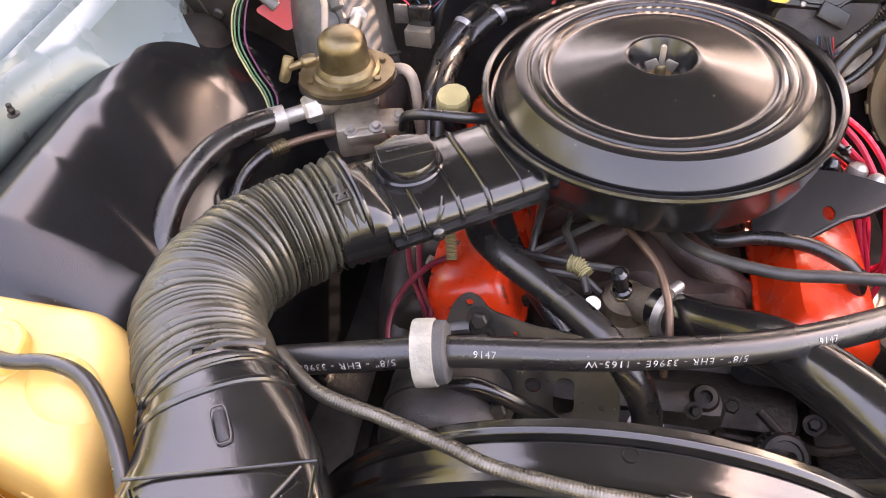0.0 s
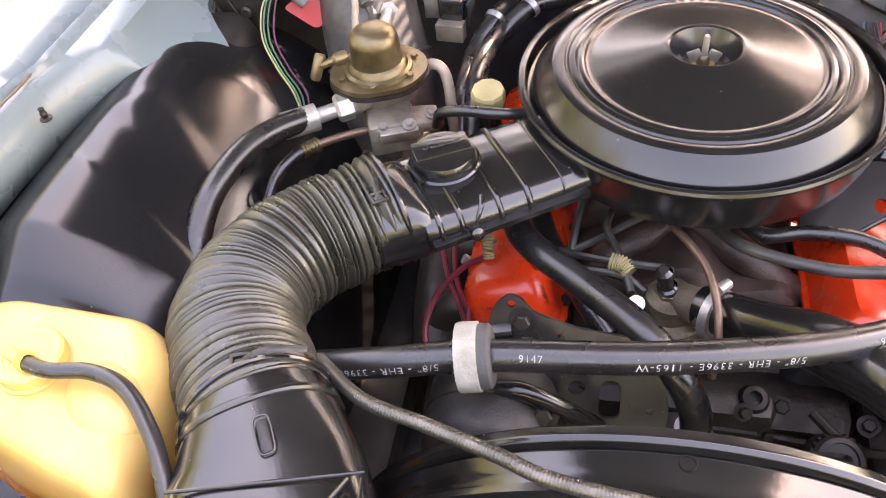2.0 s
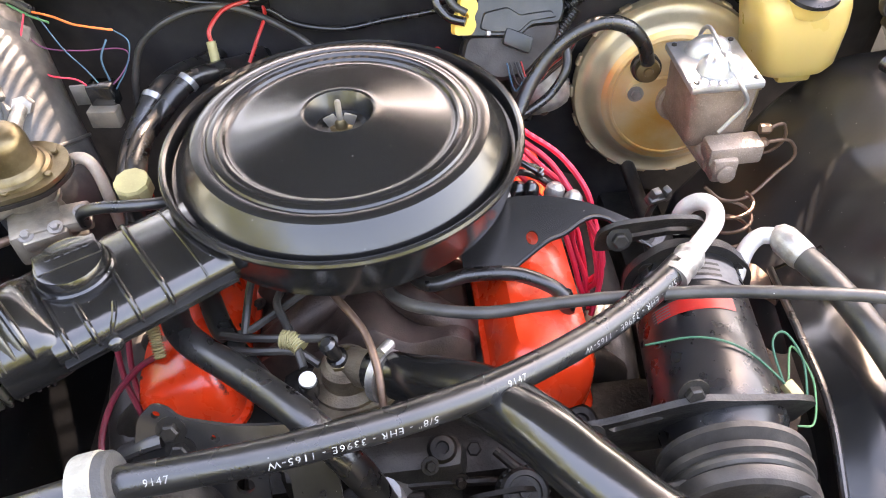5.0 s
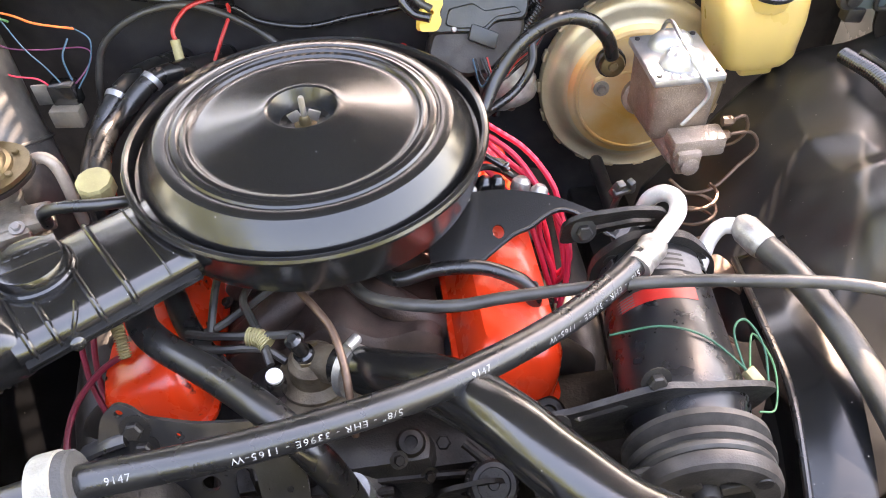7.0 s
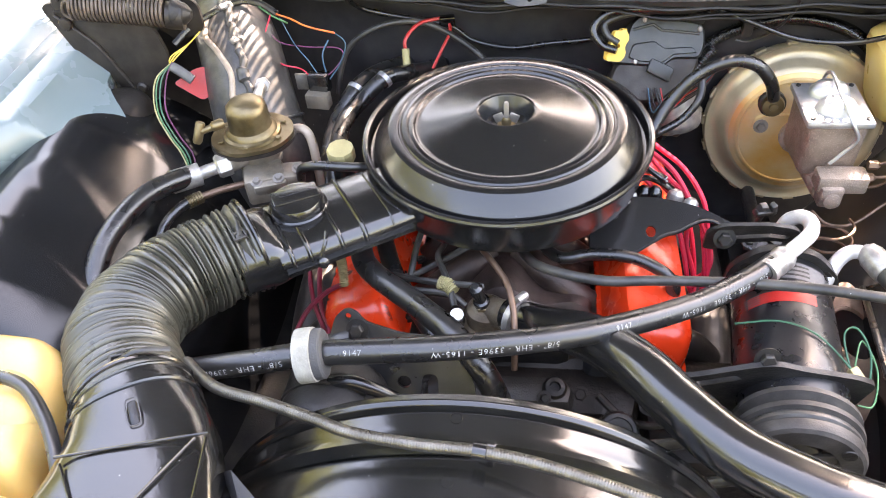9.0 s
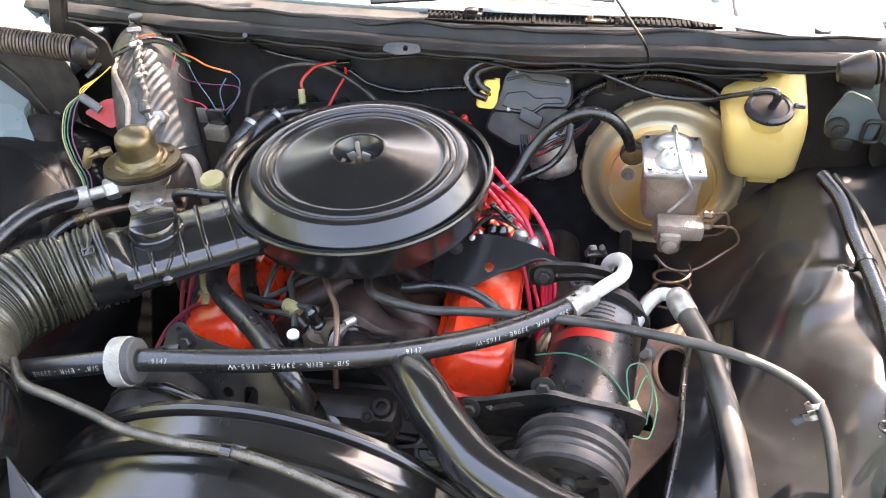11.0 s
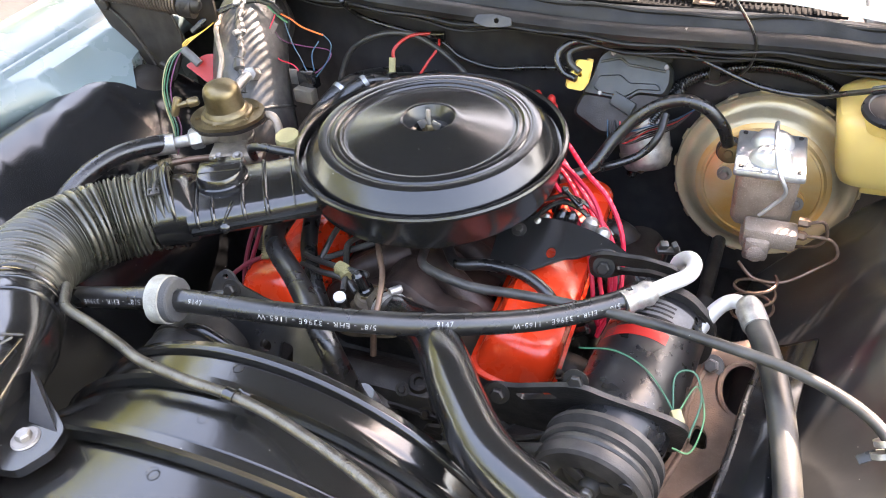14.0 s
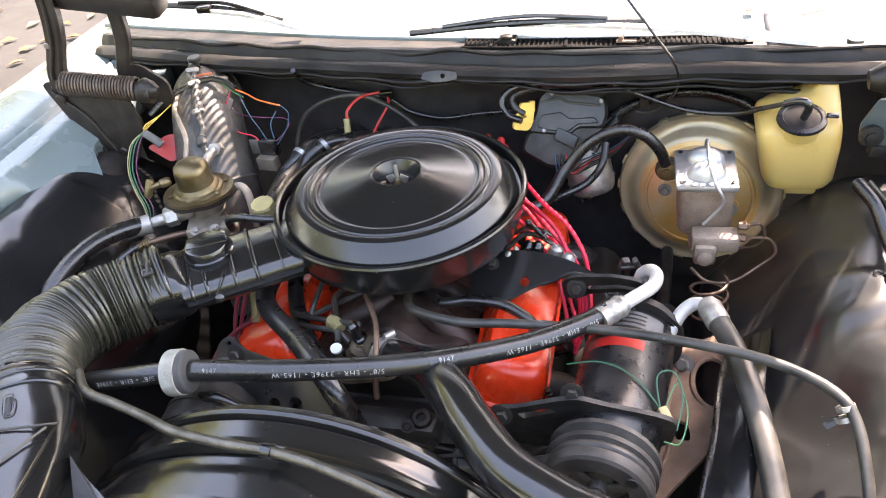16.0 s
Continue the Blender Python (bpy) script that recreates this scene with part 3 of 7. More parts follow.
_er = random.Random(17)
for x, z in ((-0.13, 0.640), (-0.10, 0.655), (-0.055, 0.660), (-0.02, 0.655), (0.11, 0.655), (0.145, 0.640), (0.165, 0.60), (-0.145, 0.60), (0.20, 0.645), (0.245, 0.650), (0.30, 0.648), (0.335, 0.62)):
    bolt(engine, (x, -0.262 - 0.01 * _er.random(), z), (0.2 * _er.uniform(-1, 1), -0.35, 0.93), 0.006 + 0.003 * _er.random(), 0.008, OILY)
for a, b, r in (((0.07, -0.262, 0.64), (0.075, -0.285, 0.70), 0.016), ((0.225, -0.24, 0.63), (0.228, -0.26, 0.676), 0.020), ((-0.19, -0.25, 0.63), (-0.192, -0.262, 0.672), 0.018)):
    part("boss", lathe([(r * 1.3, 0), (r * 1.2, 0.010), (r, 0.014), (r, 0.055), (r * 0.8, 0.060), (r * 0.45, 0.061), (r * 0.4, 0.055), (0, 0.055)], 22, along(a, b)), OILY, engine)
part("gasket_rim", hose([(-0.14, -0.300, 0.63), (-0.10, -0.304, 0.650), (0.02, -0.305, 0.662), (0.13, -0.304, 0.650), (0.17, -0.300, 0.62)], 0.005, 8, 8), OILY, engine)
for pts in ([(-0.16, -0.29, 0.66), (-0.10, -0.315, 0.675), (-0.03, -0.32, 0.668), (0.05, -0.315, 0.655)], [(0.13, -0.29, 0.69), (0.16, -0.315, 0.68), (0.20, -0.315, 0.665), (0.25, -0.30, 0.67), (0.29, -0.28, 0.69)]):
    part("lower_line", hose(pts, 0.0055, 8, 10), OILY, engine)
part("stay_plate", plate(rounded([(0.085, 0.61), (0.10, 0.672), (0.15, 0.690), (0.175, 0.672), (0.165, 0.62), (0.12, 0.60)], 0.010), [circle(0.13, 0.655, 0.010, 18), circle(0.155, 0.672, 0.005, 12)], 0.005, Matrix(((1, 0, 0, 0), (0, -0.25, -1, -0.16), (0, 1, -0.25, 0), (0, 0, 0, 1)))), OILY, engine)


def manifold(u, v):
    x = (2 * u - 1) * 0.125
    y = -0.21 + 0.40 * v
    z = 0.745 - 0.9 * abs(x) ** 1.5 + 0.012 * math.cos(x * 60) * math.sin(v * 9) + 0.004 * noise.noise(Vector((x * 40, y * 40, 0)))
    z -= 0.09 * max(0, 1 - v * 9)
    return (x, y, z)


thicken(part("intake_manifold", grid(manifold, 40, 50), IRON, engine, "brown cast iron intake manifold"), 0.02)


for sx in (-1, 1):
    for y in (-0.13, -0.045, 0.045, 0.13):
        part("runner", hose([(sx * 0.02, y * 0.6, 0.742), (sx * 0.06, y * 0.85, 0.734), (sx * 0.10, y, 0.712), (sx * 0.135, y, 0.68)], 0.021, 5, 16), IRON, engine)


def valve_cover(center, yaw, roll, length, name_label, mat):
    """A stamped rocker cover with a flange, sloped sides and rounded ends."""
    t = thing("valve_cover", name_label, "valve cover", center, "valve covers")
    m = pose(*center, 0, roll, yaw)
    rings = []
    for w, l, z in [(0.092, length, 0), (0.092, length, 0.004), (0.080, length - 0.012, 0.006), (0.076, length - 0.02, 0.03), (0.068, length - 0.035, 0.055), (0.056, length - 0.055, 0.066), (0.03, length - 0.09, 0.070)]:
        out = rounded([(-w / 2 - 0.015, -l / 2), (w / 2 + 0.015, -l / 2), (w / 2 + 0.015, l / 2), (-w / 2 - 0.015, l / 2)], 0.030, 6)
        rings.append([m @ Vector((x, y, z)) for x, y in out])
    part("cover", skin(rings), mat, t)
    for k in (-0.38, -0.12, 0.14, 0.40):
        bolt(t, m @ Vector((0.058, k * length, 0.004)), m.to_3x3() @ Vector((0, 0, 1)), 0.006, 0.006, GRIME)
    return t


valve_cover((-0.185, -0.015, 0.690), 0, -16, 0.45, "orange painted stamped valve cover with oil stains", STAINED)
valve_cover((0.190, -0.03, 0.690), 0, 16, 0.45, "orange painted stamped valve cover beside the compressor", ORANGE)

for sx in (-1, 1):
    ex = thing("exhaust_manifold", "dark rusty cast iron exhaust manifold beside the engine", "exhaust manifold", (sx * 0.30, 0.0, 0.52), "exhaust manifolds")
    part("log", hose([(sx * 0.30, 0.20, 0.60), (sx * 0.305, 0.05, 0.605), (sx * 0.30, -0.10, 0.60), (sx * 0.285, -0.20, 0.58)], 0.042, 6, 20), DARKSTEEL, ex)
    for y in (-0.16, -0.05, 0.06, 0.17):
        part("port", hose([(sx * 0.23, y, 0.645), (sx * 0.265, y, 0.64), (sx * 0.295, y, 0.61)], 0.026, 4, 14), DARKSTEEL, ex)
    for y in (-0.105, 0.005, 0.115):
        part("spark_plug", lathe([(0.011, 0), (0.011, 0.012), (0.007, 0.014), (0.007, 0.04), (0.0, 0.042)], 12, along((sx * 0.235, y, 0.655), (sx * 0.30, y, 0.70))), FOAM_W if sx < 0 else GLOSS, ex)

# ---- air cleaner ----
air = thing("air_cleaner", "satin black round air cleaner with a domed lid", "air cleaner", (0, 0, 0.83))
AT = pose(0, 0, 0.9)
part("base", lathe([(0.05, -0.085), (0.150, -0.080), (0.172, -0.070), (0.188, -0.055), (0.194, -0.035), (0.1965, -0.010), (0.1975, -0.006), (0.2005, -0.005), (0.203, -0.002), (0.2032, 0.001), (0.2015, 0.004), (0.198, 0.005), (0.195, 0.003), (0.1935, -0.002), (0.192, -0.012), (0.180, -0.016), (0.15, -0.016)], 128, AT), SATIN, air, sharp=30)
part("lid", lathe([(0.178, -0.014), (0.1845, -0.012), (0.1862, -0.008), (0.1858, -0.004), (0.1835, 0.000), (0.1665, 0.0175), (0.1640, 0.0205), (0.1615, 0.0215), (0.1540, 0.0220), (0.1510, 0.0215), (0.1495, 0.0200), (0.1475, 0.0200), (0.1455, 0.0222), (0.1430, 0.0232), (0.1390, 0.0232), (0.1370, 0.0218), (0.1355, 0.0202), (0.1340, 0.0206), (0.1315, 0.0215), (0.1290, 0.0208), (0.1265, 0.0180), (0.1235, 0.0170), (0.1210, 0.0172), (0.11, 0.0195), (0.075, 0.0275), (0.050, 0.0340), (0.0430, 0.0362), (0.0405, 0.0365), (0.0380, 0.0352), (0.0330, 0.0250), (0.0285, 0.0150), (0.0230, 0.0118), (0.0, 0.0115)], 128, AT), SATIN, air, sharp=25)
nut = part("wing_nut", join(lathe([(0.0125, 0.0115), (0.0125, 0.013), (0.007, 0.0135), (0.0065, 0.021), (0.0045, 0.024), (0, 0.024)], 24, AT)), BRASS, air, "dull brass wing nut")
part("stud", lathe([(0.0034, 0.015), (0.0034, 0.046), (0.0025, 0.048), (0, 0.048)], 12, AT), STEEL, air)
for s in (-1, 1):
    part("wing", rbox(0.014, 0.003, 0.013, AT @ pose(s * 0.010, 0, 0.023, 0, s * 25, 0) @ pose(0, 0, 0, 0, 0, 0), 0.0012), STEEL, nut)

# ---- intake: snorkel, pleated duct, front duct ----
SD = Vector((-0.84, -0.54, 0)).normalized()
SN = Vector((0.54, -0.84, 0)).normalized()
S0 = Vector((-0.135, -0.105, 0.866))


def oval_section(c, axis_u, axis_w, hu, hw, n=28, p=5.0):
    out = []
    for k in range(n):
        a = 2 * math.pi * k / n
        ca, sa = math.cos(a), math.sin(a)
        r = (abs(ca) ** p + abs(sa) ** p) ** (-1 / p)
        out.append(Vector(c) + axis_u * (hu * r * ca) + axis_w * (hw * r * sa))
    return out


UPV = Vector((0, 0, 1))
snork = thing("air_snorkel", "glossy black ribbed plastic air intake snorkel", "air duct", tuple(S0 + SD * 0.1 - UPV * 0.02))
SECT = [(0.050, 0.846), (0.0575, 0.858), (0.0620, 0.866), (0.0625, 0.871), (0.0610, 0.877), (0.0565, 0.884), (0.0500, 0.8885), (0.0420, 0.8905), (0.0, 0.8915), (-0.045, 0.8905), (-0.055, 0.887), (-0.0610, 0.879), (-0.0620, 0.866), (-0.0575, 0.858), (-0.050, 0.846)]
body_rings = [[Vector((S0.x, S0.y, z)) + SD * d + SN * (w * k) for w, z in SECT] for d, k in ((-0.045, 0.97), (0.0, 0.985), (0.06, 1.0), (0.13, 1.0), (0.178, 1.0), (0.188, 0.97))]
part("body", skin(body_rings), GLOSS, snork, sharp=50)
part("collar", skin([oval_section(S0 + SD * d, SN, UPV, w, h, 40, p) for d, w, h, p in [(0.172, 0.052, 0.020, 4), (0.182, 0.0560, 0.036, 3.0), (0.192, 0.0560, 0.0445, 2.4), (0.205, 0.0555, 0.0465, 2.2), (0.235, 0.054, 0.046, 2.1)]]), GLOSS, snork, sharp=60)


def on_snorkel(d, w0, w1, up=0.0):
    """Points across the snorkel's top and rounded front, at d along it, from w0 to w1."""
    pts = [(w, z) for w, z in SECT[2:13] if w0 <= w <= w1]
    return [Vector((S0.x, S0.y, z + up)) + SD * d + SN * w for w, z in pts]


for d, w0, w1, r in ((0.078, -0.0621, 0.0626, 0.0034), (0.110, 0.0, 0.0626, 0.0030), (0.152, 0.0, 0.0626, 0.0030), (0.174, 0.0, 0.0626, 0.0030), (0.039, -0.0621, 0.0626, 0.0012)):
    part("rib", sweep(spline(on_snorkel(d, w0, w1), 3), r, 10), GLOSS, snork)
part("rib", sweep(spline([S0 + SD * 0.123 + SN * 0.042 + UPV * 0.0245, S0 + SD * 0.130 + SN * 0.055 + UPV * 0.020, S0 + SD * 0.142 + SN * 0.0615 + UPV * 0.004], 5), 0.0026, 8), GLOSS, snork)
for z0, z1, w_ in ((0.8655, 0.8682, 0.0680), (0.8612, 0.8638, 0.0672)):
    lip = [S0 + SD * p + SN * q for p, q in ((0.013, w_), (0.185, w_), (0.185, -w_), (0.013, -w_))]
    part("flange", skin([[Vector((p.x, p.y, z)) for p in lip] for z in (z0, z1)]), GLOSS, snork, smooth=False)
part("boss", lathe([(0.0, 0.006), (0.004, 0.006), (0.007, 0.004), (0.0075, 0.0), (0.0075, -0.008)], 20, along(S0 + SD * 0.140 + SN * 0.066, S0 + SD * 0.140 + SN * 0.2 + UPV * 0.05)), GLOSS, snork)
KN = (-0.262, -0.163, 0.892)
knob = part("round_cap", lathe([(0.034, 0), (0.0355, 0.004), (0.0345, 0.012), (0.032, 0.0165), (0.028, 0.0175), (0.0, 0.0178)], 40, pose(*KN)), GLOSS, snork, "round black plastic cap with a raised bar")
part("bar", rbox(0.060, 0.030, 0.0035, pose(KN[0] - 0.003, KN[1] + 0.006, KN[2] + 0.0172, 0, 0, 27), 0.0015), GLOSS, knob)
for k in range(5):
    part("print_bar", rbox(0.005, 0.003, 0.001, pose(KN[0] - 0.018 + 0.008 * k, KN[1] - 0.001 + 0.004 * k, KN[2] + 0.0192, 0, 0, 27), 0.0004, 1), GLOSS, knob)
part("skirt", lathe([(0.0365, -0.004), (0.0385, 0.0), (0.0385, 0.003), (0.0365, 0.005)], 40, pose(*KN)), GLOSS, knob)

duct = thing("pleated_duct", "dark grey pleated rubber air duct", "air duct", (-0.40, -0.35, 0.82))
DL = spline([(-0.312, -0.208, 0.868), (-0.359, -0.246, 0.868), (-0.394, -0.286, 0.872), (-0.414, -0.339, 0.878), (-0.408, -0.392, 0.886), (-0.378, -0.443, 0.893), (-0.345, -0.488, 0.900)], 60)
part("pleats", sweep(DL, [0.0600 - 0.0075 * (1 - abs(math.sin(math.pi * (i / 8.0 + 0.45 * math.sin(i * 0.071) + 0.28 * math.sin(i * 0.19) + 0.16 * math.sin(i * 0.43)))) ** 0.55) + 0.0008 * math.sin(i * 0.11) for i in range(len(DL))], 48, False), PLEAT, duct, sharp=80)
for c in (4, len(DL) - 8):
    part("clamp_strap", sweep(ring_path(DL[c], DL[c + 2] - DL[c], 0.0612), 0.0030, 8, False), GLOSS, duct)

front = thing("front_air_duct", "black plastic front air duct with diagonal ribs and a slot", "air duct", (-0.31, -0.6, 0.88))
FR = []
for c, w, h, p, ax in [((-0.350, -0.482, 0.899), 0.060, 0.056, 2.2, (0.78, 0.55)), ((-0.338, -0.500, 0.902), 0.062, 0.054, 2.5, (0.82, 0.50)), ((-0.318, -0.535, 0.905), 0.070, 0.046, 3.2, (0.90, 0.35)), ((-0.305, -0.575, 0.912), 0.078, 0.038, 4, (0.96, 0.2)), ((-0.300, -0.64, 0.915), 0.092, 0.032, 5, (1, 0.05)), ((-0.30, -0.76, 0.91), 0.11, 0.03, 5, (1, 0))]:
    u = Vector((ax[0], ax[1], 0)).normalized()
    FR.append(oval_section(c, u, UPV, w, h, 36, p))
part("body", skin(FR), GLOSS, front)
for i_, r_ in ((1, 0.0030), (0, 0.0022)):
    part("rim", sweep(FR[i_] + FR[i_][:1], r_, 8, False), GLOSS, front)

# ---- coolant tank ----
tank = thing("coolant_tank", "amber translucent plastic coolant overflow tank", "tank", (-0.55, -0.5, 0.70))


def tank_ring(z, k, dy=0.0):
    o = rounded([(-0.672, -0.500), (-0.560, -0.540), (-0.422, -0.578), (-0.428, -0.445), (-0.470, -0.408), (-0.630, -0.398), (-0.676, -0.440)], 0.030, 6)
    dent = lambda x, y: 0.012 / (1 + (((x + 0.615) / 0.018) ** 2) ** 2) if y < -0.47 else 0.0
    return [(-0.54 + (x + 0.54) * k, -0.485 + dy + (y + 0.485) * k + dent(x, y) * min(1.0, k), z + 0.02 * (y + 0.49)) for x, y in o]


part("body", skin([tank_ring(*r) for r in [(0.840, 0.995, -0.004), (0.865, 1.0, -0.002), (0.885, 0.995), (0.900, 0.975), (0.911, 0.94), (0.918, 0.88), (0.9215, 0.80), (0.923, 0.65), (0.923, 0.4), (0.923, 0.1)]]), CREAM, tank)
part("filled_base", skin([tank_ring(*r) for r in [(0.780, 0.90, -0.010), (0.788, 0.95, -0.010), (0.800, 0.975, -0.008), (0.840, 0.995, -0.004)]]), AMBER, tank, "deep amber lower half, filled with coolant")
part("bracket", join(rbox(0.16, 0.10, 0.09, pose(-0.53, -0.48, 0.735), 0.01), rbox(0.20, 0.12, 0.004, pose(-0.54, -0.485, 0.779), 0.001)), WALL, tank, "black steel tray under the tank")
part("cap", lathe([(0.031, -0.004), (0.031, 0.003), (0.0285, 0.004), (0.0285, 0.014), (0.0265, 0.0165), (0.020, 0.0168), (0.019, 0.0158), (0.0, 0.0158)], 48, pose(-0.545, -0.472, 0.921)), CREAM, tank)
for k, (y0, z0) in enumerate(((-0.556, 0.862), (-0.560, 0.842))):
    part("level_mark", hose([(-0.500 + 0.012 * k, y0 - 0.003, z0), (-0.470 + 0.01 * k, y0 - 0.011, z0), (-0.440, y0 - 0.020, z0 + 0.004)], 0.0012, 5, 6), CREAM, tank)

# ---- fan shroud ----
def shroud_fn(u, v):
    prof = [(-0.456, 0.902, 0.300), (-0.459, 0.914, 0.306), (-0.468, 0.9165, 0.308), (-0.472, 0.9145, 0.305), (-0.4745, 0.908, 0.298), (-0.490, 0.9075, 0.300), (-0.503, 0.9070, 0.315), (-0.506, 0.917, 0.325), (-0.513, 0.9175, 0.335), (-0.516, 0.911, 0.34), (-0.519, 0.9025, 0.345), (-0.545, 0.9015, 0.40), (-0.575, 0.8995, 0.5), (-0.578, 0.910, 0.52), (-0.588, 0.9105, 0.55), (-0.591, 0.905, 0.57), (-0.594, 0.892, 0.58), (-0.63, 0.892, 0.75), (-0.70, 0.892, 1.2)]
    k = u * (len(prof) - 1)
    i = min(int(k), len(prof) - 2)
    f = k - i
    y, z, r = [prof[i][j] * (1 - f) + prof[i + 1][j] * f for j in range(3)]
    a = (2 * v - 1)
    xx = a * 0.305
    ang = math.asin(max(-0.999, min(0.999, xx / max(r, 0.306))))
    return (-0.022 + xx, y - 0.05 * 0, z - r * (1 - math.cos(ang)))


shroud = thing("fan_shroud", "black moulded plastic fan shroud with stepped arcs", "fan shroud", (-0.022, -0.55, 0.88))
for name_, u0, u1 in (("lip", 0, 4), ("band", 4, 6), ("rib", 6, 10), ("band", 10, 12), ("rib", 12, 16), ("panel", 16, 18)):
    thicken(part(name_, grid(lambda u, v: shroud_fn((u0 + (u1 - u0) * u) / 18, v), (u1 - u0) * 6, 80), SHROUD, shroud, sharp=60), 0.003)

# ---- hoses that cross the engine ----
ach = thing("refrigerant_hose", "black rubber refrigerant hose with white print", "hose", (0.0, -0.36, 0.86))
AC = [(-0.335, -0.402, 0.855), (-0.26, -0.400, 0.872), (-0.185, -0.390, 0.880), (-0.052, -0.380, 0.885), (0.071, -0.347, 0.871), (0.152, -0.311, 0.857), (0.233, -0.262, 0.840), (0.30, -0.214, 0.834), (0.337, -0.184, 0.835)]
part("hose", hose(AC, 0.0140, 10, 20), RUBBER, ach)
FE = spline([(0.324, -0.200, 0.8335), (0.340, -0.184, 0.834), (0.356, -0.169, 0.835)], 9)
part("ferrule", sweep(FE, [0.0150 + (0.0012 if i in (0, 1, 2, 3, 7, 8, 9, 13, 14, 15) else 0.0) - (0.002 if i > 16 else 0) for i in range(len(FE))], 24), FERRULE, ach, "dull crimped steel ferrule", sharp=60)
part("pipe", hose([(0.350, -0.175, 0.835), (0.372, -0.152, 0.835), (0.393, -0.128, 0.834), (0.398, -0.108, 0.836), (0.390, -0.092, 0.832), (0.378, -0.083, 0.815), (0.372, -0.08, 0.78)], 0.0098, 8, 16), ALU, ach)

foam = thing("foam_ring", "grey foam ring with an off-white band round a hose", "clamp", (-0.19, -0.395, 0.84))
FM = along((-0.206, -0.393, 0.8775), (-0.165, -0.388, 0.8815))
part("ring", lathe([(0.014, 0), (0.0265, 0), (0.0280, 0.002), (0.0282, 0.020), (0.0275, 0.026), (0.0255, 0.028), (0.014, 0.028)], 40, FM), FOAM, foam)
part("band", lathe([(0.0276, -0.001), (0.0298, -0.001), (0.0303, 0.001), (0.0300, 0.017), (0.0278, 0.018)], 40, FM), FOAM_W, foam, "off-white tape band")

rad = thing("radiator_hose", "thick black rubber radiator hose", "hose", (0.2, -0.4, 0.75))
RH = [(0.012, -0.228, 0.771), (0.060, -0.262, 0.790), (0.112, -0.308, 0.826), (0.156, -0.365, 0.850), (0.192, -0.416, 0.856), (0.240, -0.470, 0.858), (0.298, -0.506, 0.860), (0.345, -0.526, 0.860), (0.42, -0.548, 0.85), (0.52, -0.59, 0.835)]
_rp = spline(RH, 10)
part("hose", sweep(_rp, [min(0.029, 0.0225 + 0.0003 * i) for i in range(len(_rp))], 24), RADHOSE, rad)

hh = thing("heater_hose", "black rubber heater hose running down to the pump", "hose", (-0.05, -0.3, 0.7))
part("hose", hose([(-0.205, -0.08, 0.80), (-0.19, -0.16, 0.812), (-0.165, -0.205, 0.818), (-0.105, -0.258, 0.822), (-0.050, -0.312, 0.828), (-0.016, -0.342, 0.805), (0.002, -0.350, 0.765), (0.010, -0.345, 0.715), (0.012, -0.335, 0.68)], 0.0155, 10, 20), RUBBER, hh)

braid = thing("braided_line", "steel braided flexible line across the shroud", "hose", (0.0, -0.527, 0.92))
BL = [(-0.32, -0.42, 0.895), (-0.267, -0.467, 0.918), (-0.212, -0.486, 0.925), (-0.157, -0.503, 0.926), (-0.120, -0.5155, 0.926), (-0.058, -0.524, 0.926), (0.0, -0.5275, 0.926), (0.063, -0.5395, 0.926), (0.15, -0.567, 0.926), (0.22, -0.597, 0.925), (0.30, -0.635, 0.923), (0.36, -0.665, 0.92)]
part("line", corrugated(BL, 0.0058, 0.0026, 0.00014, 14), BRAID, braid, sharp=80)
part("clip", hose([(-0.006, -0.527, 0.926), (0.006, -0.5285, 0.926)], 0.0082, 3, 12), GLOSS, braid)

# ---- brake booster and master cylinder ----
boost = thing("brake_booster", "gold zinc plated round brake booster", "brake booster", (0.478, 0.28, 0.59))
BA = Vector((-0.10, -1, 0.18)).normalized()
BM = along((0.478, 0.272, 0.732), Vector((0.478, 0.272, 0.732)) + BA)
part("shell", lathe([(0.06, -0.07), (0.11, -0.06), (0.136, -0.03), (0.140, -0.008), (0.1445, -0.006), (0.1445, 0.004), (0.141, 0.009), (0.134, 0.007), (0.127, 0.008), (0.120, 0.014), (0.113, 0.024), (0.1045, 0.0325)], 72, BM), RIM, boost, "duller grey gold outer shell", sharp=50)
part("face", lathe([(0.1045, 0.0325), (0.102, 0.0345), (0.085, 0.039), (0.06, 0.042), (0.0, 0.044)], 72, BM), CHROMATE, boost, "gold iridescent face")
mc = thing("master_cylinder", "bronze grey cast brake master cylinder with zinc lid", "master cylinder", (0.475, 0.11, 0.77))
part("reservoir", skin([[Vector((0.473 + sx * w, 0.120 + sy * l, z)) for sx, sy in rounded([(-1, -1), (1, -1), (1, 1), (-1, 1)], 0.3, 4)] for w, l, z in [(0.036, 0.046, 0.775), (0.041, 0.050, 0.784), (0.042, 0.052, 0.855), (0.042, 0.052, 0.862)]]), CASTING, mc)
part("lid", rbox(0.094, 0.112, 0.011, pose(0.472, 0.121, 0.867), 0.004), ZINC, mc)
for k in (-1, 1):
    part("dome", lathe([(0.030, 0), (0.028, 0.008), (0.021, 0.016), (0.011, 0.020), (0, 0.021)], 24, pose(0.472, 0.123 + k * 0.022, 0.872) @ Matrix.Diagonal((1, 0.75, 1, 1))), ZINC, mc)
part("bore", lathe([(0.0, 0), (0.022, 0.0), (0.024, 0.005), (0.024, 0.17), (0.03, 0.172), (0.03, 0.19)], 24, along((0.474, 0.045, 0.770), (0.476, 0.225, 0.742))), CASTING, mc)

